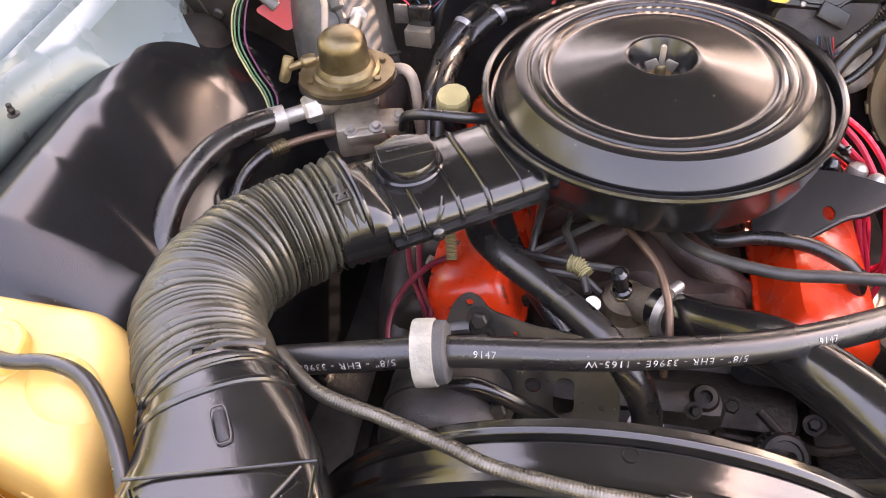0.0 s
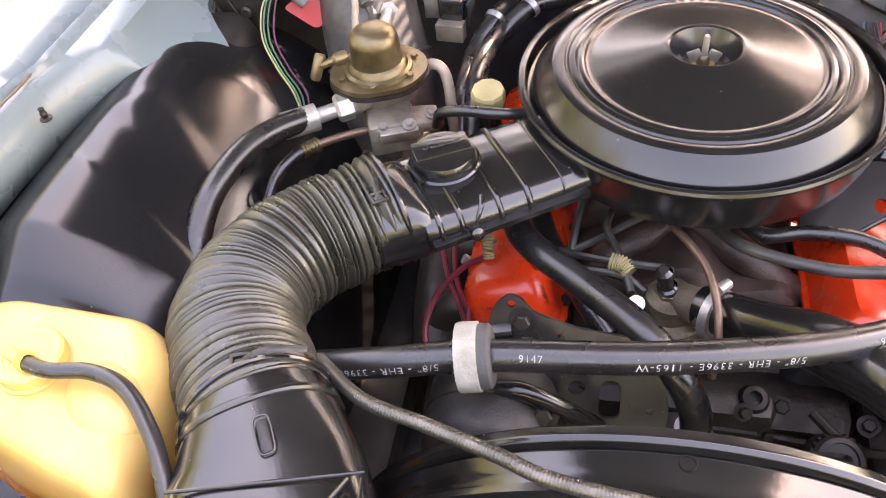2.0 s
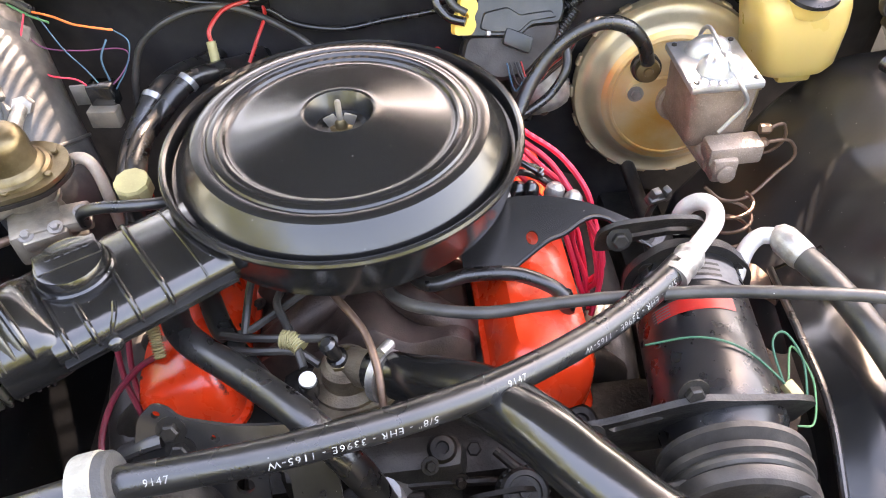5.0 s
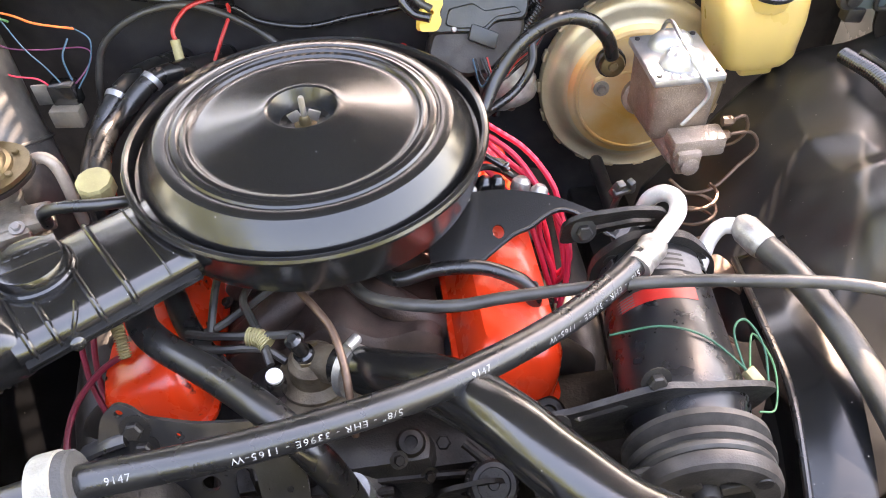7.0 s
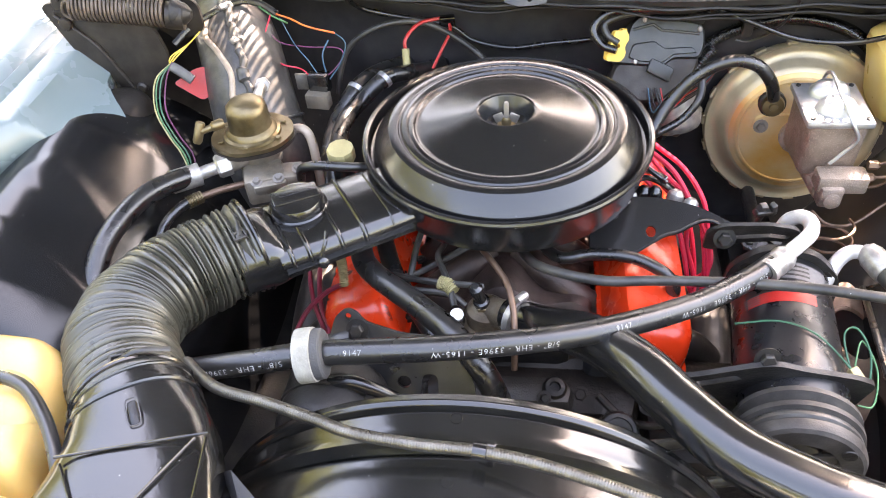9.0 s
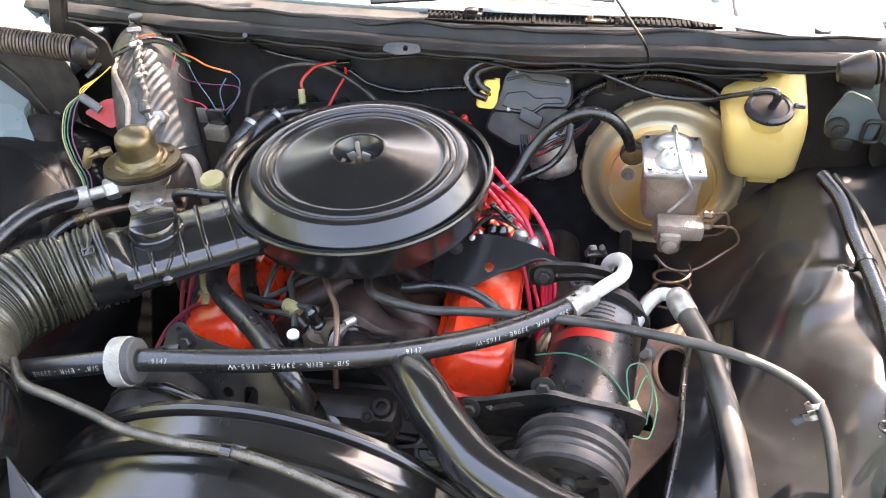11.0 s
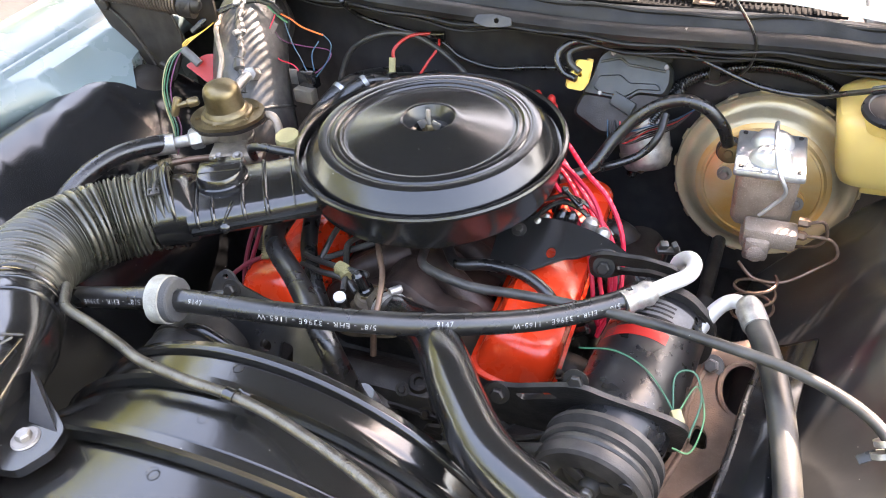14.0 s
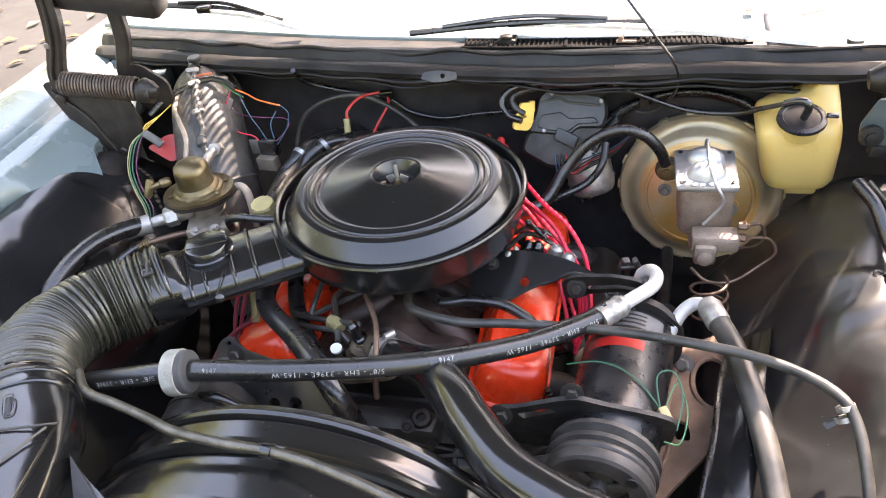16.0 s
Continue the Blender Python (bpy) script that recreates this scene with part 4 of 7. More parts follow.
# ---- washer bottle ----
wb = thing("washer_bottle", "pale yellow plastic washer bottle with a black cap", "bottle", (0.63, 0.2, 0.79))
WR = []
for z, x0, x1, y0, y1 in [(0.793, 0.590, 0.660, 0.190, 0.255), (0.799, 0.574, 0.672, 0.174, 0.270), (0.815, 0.567, 0.677, 0.166, 0.275), (0.87, 0.557, 0.678, 0.164, 0.280), (0.898, 0.551, 0.677, 0.167, 0.284), (0.908, 0.554, 0.676, 0.172, 0.286), (0.916, 0.566, 0.675, 0.180, 0.287), (0.924, 0.586, 0.675, 0.192, 0.288), (0.931, 0.608, 0.675, 0.206, 0.288), (0.939, 0.628, 0.674, 0.222, 0.288), (0.950, 0.637, 0.672, 0.235, 0.286), (0.959, 0.640, 0.670, 0.243, 0.284), (0.964, 0.646, 0.664, 0.250, 0.277)]:
    WR.append([(x, y, z) for x, y in rounded([(x0, y0), (x1, y0), (x1, y1), (x0, y1)], 0.028, 5)])
part("body", skin(WR), YELLOW, wb)
part("cap", lathe([(0.034, 0), (0.037, 0.003), (0.036, 0.008), (0.029, 0.010), (0.027, 0.008), (0.020, 0.009), (0, 0.010)], 32, pose(0.612, 0.182, 0.921, 15, 0, 0)), COMPRESSOR, wb)
part("spout", lathe([(0.031, -0.02), (0.031, 0.001)], 28, pose(0.612, 0.182, 0.921, 15, 0, 0)), YELLOW, wb)
part("cap_grip", join(*[rbox(0.004, 0.010, 0.004, pose(0.612, 0.182, 0.921, 15, 0, 0) @ pose(0, 0, 0, 0, 0, 20 * k) @ Matrix.Translation((0.034, 0, 0.006)), 0.001, 1) for k in range(18)]), COMPRESSOR, wb)

# ---- compressor ----
comp = thing("compressor", "black cylindrical air conditioning compressor with a red label", "compressor", (0.35, -0.25, 0.68))
CA, CB = Vector((0.335, -0.405, 0.760)), Vector((0.372, -0.120, 0.752))
CM = along(CA, CB)
part("body", lathe([(0.0, 0.04), (0.052, 0.04), (0.054, 0.055), (0.061, 0.07), (0.0615, 0.10), (0.061, 0.262), (0.058, 0.275), (0.045, 0.283), (0.0, 0.285)], 48, CM), COMPRESSOR, comp)
part("pulley", lathe([(0.0, 0.004), (0.036, 0.004), (0.038, -0.014), (0.040, -0.018), (0.061, -0.018), (0.065, -0.015), (0.067, -0.010), (0.067, -0.003), (0.062, 0.0), (0.056, 0.006), (0.062, 0.011), (0.0685, 0.013), (0.0690, 0.017), (0.0690, 0.019), (0.063, 0.021), (0.058, 0.026), (0.063, 0.030), (0.0690, 0.032), (0.0690, 0.038), (0.05, 0.044)], 64, CM), PULLEY, comp, sharp=30)
part("hub", lathe([(0.0, -0.016), (0.010, -0.016), (0.012, -0.012), (0.013, -0.006), (0.022, -0.005), (0.024, 0.004)], 24, CM), PULLEY, comp)
for k in range(3):
    part("spoke", rbox(0.026, 0.014, 0.006, CM @ pose(0, 0, -0.008, 0, 0, 40 + 120 * k) @ Matrix.Translation((0.026, 0, 0)), 0.002), PULLEY, comp)

# ---- wiper motor ----
wm = thing("wiper_motor", "blue grey plastic wiper motor cover with silver can", "wiper motor", (0.25, 0.26, 0.72))
WMX = Matrix(((1, 0, 0, 0), (0, 0.62, -0.85, 0.272 - 0.62 * 0.885), (0, 1, 0.527, 0), (0, 0, 0, 1)))  # the cover's sloping face: across, up, out
face = [(0.168, 0.858), (0.182, 0.886), (0.189, 0.914), (0.204, 0.926), (0.240, 0.922), (0.300, 0.914), (0.309, 0.905), (0.311, 0.883), (0.304, 0.866), (0.262, 0.866), (0.244, 0.853), (0.205, 0.856)]
inner = [(0.243 + (x - 0.243) * 0.94, 0.888 + (z - 0.888) * 0.90) for x, z in face]
part("cover", skin([[WMX @ Vector((x, z, d)) for x, z in rounded(o, 0.006, 3)] for o, d in ((face, -0.085), (face, -0.006), (inner, 0.002))]), MOTOR, wm, sharp=40)
lower = [(0.157, 0.830), (0.168, 0.860), (0.205, 0.858), (0.244, 0.855), (0.262, 0.868), (0.304, 0.868), (0.300, 0.850), (0.249, 0.808), (0.210, 0.804)]
part("lower_body", skin([[WMX @ Vector((x, z, d)) for x, z in rounded(o, 0.008, 3)] for o, d in ((lower, -0.075), (lower, -0.010), ([(0.228 + (x - 0.228) * 0.93, 0.842 + (z - 0.842) * 0.88) for x, z in lower], -0.005))]), DARKSTEEL, wm, "dark brown pressed motor housing", sharp=40)
part("tab", join(rbox(0.044, 0.022, 0.004, pose(0.290, 0.292, 0.936, 18, 4, 0), 0.0015), rbox(0.030, 0.030, 0.022, pose(0.292, 0.300, 0.924, 20, 0, 0), 0.004), lathe([(0.005, 0), (0.005, 0.014), (0.003, 0.016), (0, 0.016)], 12, pose(0.283, 0.288, 0.934))), MOTOR, wm)
part("can", lathe([(0.0, 0), (0.024, 0.0), (0.034, 0.004), (0.040, 0.012), (0.0405, 0.014), (0.0430, 0.026), (0.0430, 0.09)], 36, along((0.290, 0.258, 0.722), (0.261, 0.311, 0.825))), FERRULE, wm, "dull silver motor can")

# ---- valve assembly with brass dome ----
va = thing("pressure_valve", "grey cast alloy valve assembly with a brass dome", "valve", (-0.38, 0.03, 0.78))
VM = pose(-0.385, 0.03, 0.868, 0, 0, 20)
part("flange", plate(rounded([(-0.062, -0.02), (-0.03, -0.052), (0.03, -0.052), (0.062, -0.02), (0.062, 0.02), (0.03, 0.052), (-0.03, 0.052), (-0.062, 0.02)], 0.02), [], 0.006, VM), BRASS, va)
part("rim", plate(rounded([(-0.064, -0.021), (-0.031, -0.054), (0.031, -0.054), (0.064, -0.021), (0.064, 0.021), (0.031, 0.054), (-0.031, 0.054), (-0.064, 0.021)], 0.02), [], 0.005, VM @ Matrix.Translation((0, 0, -0.006))), DARKSTEEL, va)
part("dome", lathe([(0.044, 0.006), (0.043, 0.010), (0.0385, 0.012), (0.0365, 0.017), (0.0325, 0.020), (0.0315, 0.025), (0.0310, 0.046), (0.0290, 0.055), (0.0230, 0.061), (0.012, 0.0635), (0, 0.064)], 40, VM), BRASS, va, "tarnished brass dome")
part("clamp_block", join(rbox(0.050, 0.032, 0.018, pose(-0.352, -0.028, 0.826, 12, 0, 20), 0.004), rbox(0.034, 0.040, 0.016, pose(-0.322, -0.006, 0.826, 0, 8, 20), 0.004), rbox(0.040, 0.03, 0.05, pose(-0.350, 0.0, 0.80, 0, 0, 20), 0.006)), ALLOY, va)
for q in ((-0.368, -0.040, 0.834), (-0.336, -0.032, 0.836), (-0.312, -0.010, 0.838)):
    bolt(va, q, (0.1, -0.3, 1), 0.0055, 0.006, STEEL)
part("casting", lathe([(0.040, 0.0), (0.038, -0.012), (0.034, -0.02), (0.034, -0.035), (0.036, -0.037), (0.036, -0.043), (0.031, -0.045), (0.030, -0.05), (0.034, -0.07), (0.03, -0.09), (0, -0.09)], 24, VM), ALLOY, va)

# ---- small helpers for lines, coils and print ----
def coil(a, b, big, wire, turns, n=14):
    m = along(a, b)
    length = (Vector(b) - Vector(a)).length
    pts = [m @ Vector((big * math.cos(2 * math.pi * i / n), big * math.sin(2 * math.pi * i / n), length * i / (n * turns))) for i in range(int(n * turns) + 1)]
    return sweep(pts, wire, 6)


def wire(parent, points, mat, r=0.0016, name="wire"):
    return part(name, hose(points, r, 6, 8), mat, parent)


def strap(center, axis, radius, width, mat, parent, name="clamp", label=""):
    m = along(center, Vector(center) + Vector(axis))
    return part(name, lathe([(radius, -width / 2), (radius + 0.0013, -width / 2), (radius + 0.0013, width / 2), (radius, width / 2)], 32, m), mat, parent, label)


def patch(m, r, z0, z1, a0, a1, n=24):
    """A label bent round a cylinder."""
    return grid(lambda u, v: m @ Vector((r * math.cos(radians(a0 + (a1 - a0) * u)), r * math.sin(radians(a0 + (a1 - a0) * u)), z0 + (z1 - z0) * v)), n, 2)


def letters(text, size):
    cu = bpy.data.curves.new("letters", "FONT")
    cu.body, cu.size, cu.resolution_u, cu.space_character = text, size, 2, 1.2
    ob = bpy.data.objects.new("letters", cu)
    scene.collection.objects.link(ob)
    bpy.context.view_layer.update()
    me = bpy.data.meshes.new_from_object(ob.evaluated_get(bpy.context.evaluated_depsgraph_get()))
    shape = ([v.co.copy() for v in me.vertices], [tuple(p.vertices) for p in me.polygons])
    bpy.data.objects.remove(ob)
    bpy.data.meshes.remove(me)
    bpy.data.curves.remove(cu)
    return shape


def print_on(points, radius, start, text, size, facing, parent, turn=-1):
    """Lettering bent onto a hose, from the arc length start, running against the hose's direction."""
    path = spline(points, 16)
    lens = [0.0]
    for a, b in zip(path, path[1:]):
        lens.append(lens[-1] + (b - a).length)
    vs, fs = letters(text, size)
    out = []
    for v in vs:
        s = max(0.001, min(lens[-1] - 0.001, start + turn * v.x))
        i = max(k for k in range(len(lens)) if lens[k] <= s)
        i = min(i, len(path) - 2)
        t = (path[i + 1] - path[i]).normalized()
        p = path[i] + t * (s - lens[i])
        n0 = (Vector(facing) - t * t.dot(Vector(facing))).normalized()
        w = t.cross(n0) * -turn
        a = v.y / radius
        out.append(p + (n0 * math.cos(a) + w * math.sin(a)) * (radius + 0.0004))
    return part("print", (out, fs), PRINT, parent, "white stencilled print", smooth=False)


FACE = (0, -0.84, 0.54)
ach_hose = [o for o in ach.children if o.name.startswith("hose")][0]
LINE = '5/8" - EHR - 3396E - 1165-W'
print_on(AC, 0.0140, 0.412, LINE, 0.0094, FACE, ach_hose)
print_on(AC, 0.0140, 0.704, LINE, 0.0094, FACE, ach_hose)
print_on(AC, 0.0140, 0.115, '5/8" - EHR - 3396E', 0.0094, FACE, ach_hose)
print_on(AC, 0.0140, 0.478, "9147", 0.0086, FACE, ach_hose, 1)
print_on(AC, 0.0140, 0.183, "9147", 0.0086, FACE, ach_hose, 1)

# ---- second refrigerant hose, vacuum tube and looms on the apron ----
h2 = thing("suction_hose", "black rubber suction hose with silver elbow fitting", "hose", (0.5, -0.25, 0.78))
part("hose", hose([(0.478, -0.160, 0.808), (0.492, -0.200, 0.808), (0.505, -0.242, 0.803), (0.517, -0.295, 0.793), (0.526, -0.345, 0.779), (0.535, -0.41, 0.753), (0.54, -0.50, 0.70), (0.54, -0.58, 0.63)], 0.0148, 10, 20), WORN, h2)
part("elbow", hose([(0.405, -0.175, 0.752), (0.418, -0.158, 0.775), (0.433, -0.138, 0.794), (0.448, -0.130, 0.805), (0.462, -0.136, 0.810), (0.474, -0.152, 0.809)], 0.0095, 8, 16), ALU, h2)
part("ferrule", sweep([(0.462, -0.134, 0.810), (0.466, -0.138, 0.811), (0.470, -0.143, 0.811), (0.479, -0.166, 0.809), (0.481, -0.171, 0.809)], [0.011, 0.0155, 0.0170, 0.0168, 0.0155], 20), FERRULE, h2)

vt = thing("vacuum_tube", "thin black rubber tube clipped to the apron", "hose", (0.4, -0.25, 0.83))
VT = [(0.02, -0.10, 0.775), (0.043, -0.165, 0.805), (0.077, -0.193, 0.816), (0.133, -0.208, 0.819), (0.192, -0.208, 0.822), (0.260, -0.212, 0.827), (0.345, -0.226, 0.838), (0.430, -0.246, 0.846), (0.51, -0.262, 0.845), (0.565, -0.288, 0.846), (0.598, -0.318, 0.846), (0.612, -0.340, 0.835), (0.619, -0.372, 0.815), (0.622, -0.42, 0.78), (0.615, -0.47, 0.73)]
part("tube", hose(VT, 0.0066, 10, 14), WORN, vt)
for dz in (0.0, -0.012):
    strap((0.604, -0.327 - dz * -0.5, 0.838 + dz), (0.3, -0.5, -0.6), 0.0095, 0.006, FERRULE, vt, "clip")
part("clip_tab", rbox(0.020, 0.010, 0.002, pose(0.592, -0.335, 0.820, 10, -30, 20), 0.0008), WORN, vt)

lm = thing("wire_loom", "black corrugated wire loom along the fender edge", "wire loom", (0.69, -0.2, 0.85))
part("sleeve", corrugated([(0.690, 0.10, 0.86), (0.699, 0.030, 0.868), (0.700, -0.048, 0.866), (0.702, -0.113, 0.866), (0.703, -0.19, 0.866), (0.697, -0.259, 0.866), (0.692, -0.321, 0.865), (0.688, -0.365, 0.862), (0.670, -0.41, 0.855), (0.645, -0.465, 0.845), (0.62, -0.52, 0.82)], 0.0095), GLOSS, lm, sharp=80)
wire(lm, [(0.70, 0.08, 0.875), (0.712, 0.0, 0.880), (0.718, -0.10, 0.880), (0.716, -0.175, 0.880)], WORN, 0.0035)
wire(lm, [(0.703, -0.32, 0.874), (0.702, -0.36, 0.872), (0.706, -0.42, 0.86), (0.71, -0.50, 0.85)], WORN, 0.003)
for y, x in ((-0.105, 0.702), (-0.362, 0.689)):
    strap((x, y, 0.865), (0, 1, 0), 0.0118, 0.008, GLOSS, lm, "clip")
    part("eyelet", sweep(ring_path((x - 0.022, y + 0.004, 0.849), (0, -0.3, 1), 0.0055, 20), 0.002, 8, False), GLOSS, lm)
    part("clip_arm", rbox(0.018, 0.008, 0.003, pose(x - 0.013, y + 0.002, 0.850, 0, -20, 0), 0.001), GLOSS, lm)
yc = thing("fuse_holder", "bright yellow plastic inline fuse holder", "fuse holder", (0.708, -0.25, 0.868))
part("shell", sweep(spline([(0.714, -0.176, 0.879), (0.713, -0.186, 0.879), (0.712, -0.20, 0.879), (0.706, -0.27, 0.877), (0.702, -0.316, 0.875), (0.702, -0.324, 0.875)], 4), [0.005, 0.0055, 0.006, 0.0066, 0.0082, 0.0084, 0.0085, 0.0085, 0.0085, 0.0085, 0.0085, 0.0085, 0.0085, 0.0085, 0.0086, 0.0086, 0.0085, 0.0083, 0.008, 0.007, 0.006], 16), YELLOW_W, yc)

# ---- compressor fittings ----
part("red_label", patch(CM, 0.0618, 0.174, 0.192, 36, 114), RED, comp, "red paper label")
for k in range(5):
    part("label_bar", patch(CM, 0.0622, 0.176 + 0.0035 * k, 0.1775 + 0.0035 * k, 32, 52, 6), LABEL, comp)
part("silver_label", patch(CM, 0.0618, 0.215, 0.245, 30, 135), LABEL, comp, "silver maker's plate")
for k in range(3):
    part("label_bar", patch(CM, 0.0622, 0.220 + 0.008 * k, 0.2235 + 0.008 * k, 45, 110, 10), GRIME, comp)
part("rear_flange", plate(rounded([(-0.07, -0.03), (-0.03, -0.07), (0.03, -0.07), (0.07, -0.03), (0.07, 0.03), (0.03, 0.07), (-0.03, 0.07), (-0.07, 0.03)], 0.02), [], 0.012, CM @ pose(0, 0, 0.256)), GRIME, comp)
for a in (35, 90, 145):
    bolt(comp, CM @ Vector((0.056 * math.cos(radians(a)), 0.056 * math.sin(radians(a)), 0.256)), CM.to_3x3() @ Vector((0, 0, -1)), 0.007, 0.01, GRIME)
for a in (20, 140, 260):
    part("clutch_hole", lathe([(0, 0), (0.0075, 0), (0.0085, 0.002), (0.0075, 0.0025), (0, 0.001)], 16, CM @ Matrix.Translation((0.053 * math.cos(radians(a)), 0.053 * math.sin(radians(a)), -0.0195))), GRIME, comp)
part("clutch_bolt", lathe([(0.007, -0.016), (0.007, -0.021), (0.006, -0.022), (0, -0.022)], 6, CM), STEEL, comp, smooth=False)

cbr = thing("compressor_bracket", "oily black slotted steel compressor bracket", "bracket", (0.30, -0.335, 0.76))
PM = Matrix(((1, 0, 0, 0), (0, -0.25, -1, -0.133), (0, 1, -0.25, 0), (0, 0, 0, 1)))
part("plate", plate(rounded([(0.19, 0.70), (0.185, 0.775), (0.20, 0.800), (0.225, 0.803), (0.285, 0.835), (0.308, 0.842), (0.34, 0.830), (0.40, 0.815), (0.425, 0.800), (0.42, 0.74), (0.38, 0.72), (0.30, 0.70)], 0.012), [rounded([(0.228, 0.790), (0.270, 0.813), (0.280, 0.803), (0.236, 0.778)], 0.004)], 0.006, PM), GRIME, cbr)
bolt(cbr, (0.299, -0.338, 0.838), (0, -1, 0.3), 0.009, 0.009, GRIME)
bolt(cbr, (0.210, -0.344, 0.792), (0, -1, 0.3), 0.009, 0.009, GRIME)
belt = thing("drive_belt", "worn grey rubber drive belt round the compressor pulley", "belt", (0.2, -0.39, 0.70))
part("run", hose([(0.02, -0.385, 0.665), (0.10, -0.388, 0.700), (0.20, -0.393, 0.745), (0.288, -0.398, 0.786)], 0.007, 6, 10, 1.3), WORN, belt)
part("lower_run", hose([(0.02, -0.385, 0.60), (0.15, -0.390, 0.63), (0.31, -0.398, 0.695)], 0.007, 6, 10, 1.3), WORN, belt)
part("loop", sweep(ring_path(CM @ Vector((0, 0, 0.006)), CB - CA, 0.0600, 48), 0.0060, 10, False), WORN, belt)
abr = thing("adjusting_bracket", "black slotted steel adjusting bracket with a bolt", "bracket", (0.33, -0.12, 0.80))
part("plate", plate(rounded([(0.268, 0.79), (0.266, 0.835), (0.285, 0.850), (0.34, 0.853), (0.375, 0.845), (0.388, 0.825), (0.380, 0.805), (0.36, 0.815), (0.31, 0.808), (0.29, 0.79)], 0.010), [rounded([(0.302, 0.827), (0.345, 0.834), (0.372, 0.828), (0.370, 0.820), (0.345, 0.824), (0.304, 0.817)], 0.004)], 0.005, Matrix(((1, 0, 0, 0), (0, -0.35, -1, -0.120 + 0.83 * 0.35), (0, 1, -0.35, 0), (0, 0, 0, 1)))), GRIME, abr)
bolt(abr, (0.288, -0.131, 0.826), (0, -1, 0.35), 0.009, 0.010, GRIME)
brace = thing("brace_strap", "black painted curved sheet steel brace with a hole", "bracket", (0.25, -0.06, 0.77))
BRM = Matrix.Translation((0, -0.065, 0.790)) @ pose(0, 0, 0, 22, 0, 0) @ Matrix.Translation((0, 0.065, 0))
bo = spline([(0.12, -0.028, 0), (0.194, -0.023, 0), (0.236, -0.028, 0), (0.286, -0.045, 0), (0.36, -0.092, 0)], 5)
bi = spline([(0.345, -0.110, 0), (0.288, -0.060, 0), (0.240, -0.078, 0), (0.218, -0.086, 0), (0.170, -0.118, 0), (0.12, -0.125, 0)], 5)
part("strap", plate([(p.x, p.y) for p in bo + bi][::-1], [circle(0.204, -0.078, 0.007, 14, 0.009)], 0.003, BRM), SATIN, brace)
for q in ((0.15, -0.05, 0.003), (0.335, -0.090, 0.003)):
    bolt(brace, BRM @ Vector(q), (0, -0.4, 1), 0.007, 0.006, GRIME)
part("rolled_edge", hose([BRM @ Vector(p) for p in ((0.345, -0.110, 0.002), (0.288, -0.060, 0.002), (0.240, -0.078, 0.002), (0.218, -0.086, 0.002), (0.170, -0.118, 0.002))], 0.0028, 6, 8), SATIN, brace)

gw = thing("clutch_wires", "thin green wires with a pale connector beside the compressor", "wire", (0.42, -0.30, 0.79))
wire(gw, [(0.285, -0.255, 0.80), (0.33, -0.268, 0.822), (0.37, -0.285, 0.818), (0.405, -0.315, 0.795), (0.415, -0.335, 0.785)], GREEN, 0.0012)
wire(gw, [(0.405, -0.315, 0.79), (0.40, -0.28, 0.815), (0.42, -0.265, 0.81), (0.432, -0.29, 0.795), (0.425, -0.33, 0.775)], GREEN, 0.0012)
wire(gw, [(0.41, -0.31, 0.79), (0.425, -0.275, 0.80), (0.438, -0.305, 0.785), (0.43, -0.34, 0.765), (0.41, -0.345, 0.77)], LIME, 0.0011)
part("connector", rbox(0.012, 0.018, 0.010, pose(0.41, -0.318, 0.79, 20, 0, 30), 0.002), OLIVE, gw)

susp = thing("suspension_mount", "sunlit rusty brown steel suspension mount with a round hole", "suspension mount", (0.46, -0.14, 0.55))
part("mount", plate(rounded([(0.41, -0.22), (0.41, -0.12), (0.43, -0.03), (0.50, 0.0), (0.52, -0.06), (0.50, -0.17), (0.465, -0.235), (0.42, -0.29), (0.385, -0.345), (0.355, -0.33), (0.39, -0.265)], 0.015), [circle(0.478, -0.10, 0.030, 24, 0.05), rounded([(0.425, -0.205), (0.43, -0.17), (0.445, -0.18), (0.448, -0.21)], 0.008)], 0.006, pose(0.009, -0.05, 0.60, 0, -8, 0)), RUST, susp)
part("rim", sweep([Vector((0.487 + 0.030 * math.cos(a), -0.15 + 0.05 * math.sin(a), 0.669)) for a in [2 * math.pi * k / 32 for k in range(33)]], 0.004, 8, False), RUST, susp)
bolt(susp, (0.425, -0.385, 0.655), (0.2, -0.9, 0.4), 0.010, 0.012, STEEL)
bolt(susp, (0.445, -0.12, 0.672), (-0.3, -0.6, 0.6), 0.010, 0.012, STEEL)
part("edge_bead", hose([(0.378, -0.400, 0.660), (0.405, -0.325, 0.663), (0.424, -0.260, 0.664), (0.420, -0.200, 0.665), (0.438, -0.110, 0.668)], 0.004, 6, 8), RUST, susp)
_e = spline([(0.512, -0.08, 0.69), (0.500, -0.14, 0.705), (0.486, -0.21, 0.722), (0.473, -0.303, 0.728), (0.455, -0.39, 0.708), (0.440, -0.46, 0.68), (0.43, -0.56, 0.64)], 8)
shd = thing("splash_shield", "black rubber splash shield hanging beside the wheelhouse", "splash shield", (0.48, -0.3, 0.5))
thicken(part("flap", skin([[p + Vector((0.055, 0.0, 0.035)), p + Vector((0.022, 0, 0.012)), p, p + Vector((0.006, 0, -0.05)), p + Vector((0.022, 0, -0.15)), p + Vector((0.03, 0, -0.24))] for p in _e], closed=False), APRON, shd), 0.004)
part("rolled_edge", sweep(_e, 0.0045, 10), RUBBER, shd)
stc = thing("steering_shaft", "dark steel steering shaft with a rubber joint", "steering shaft", (0.40, 0.0, 0.62))
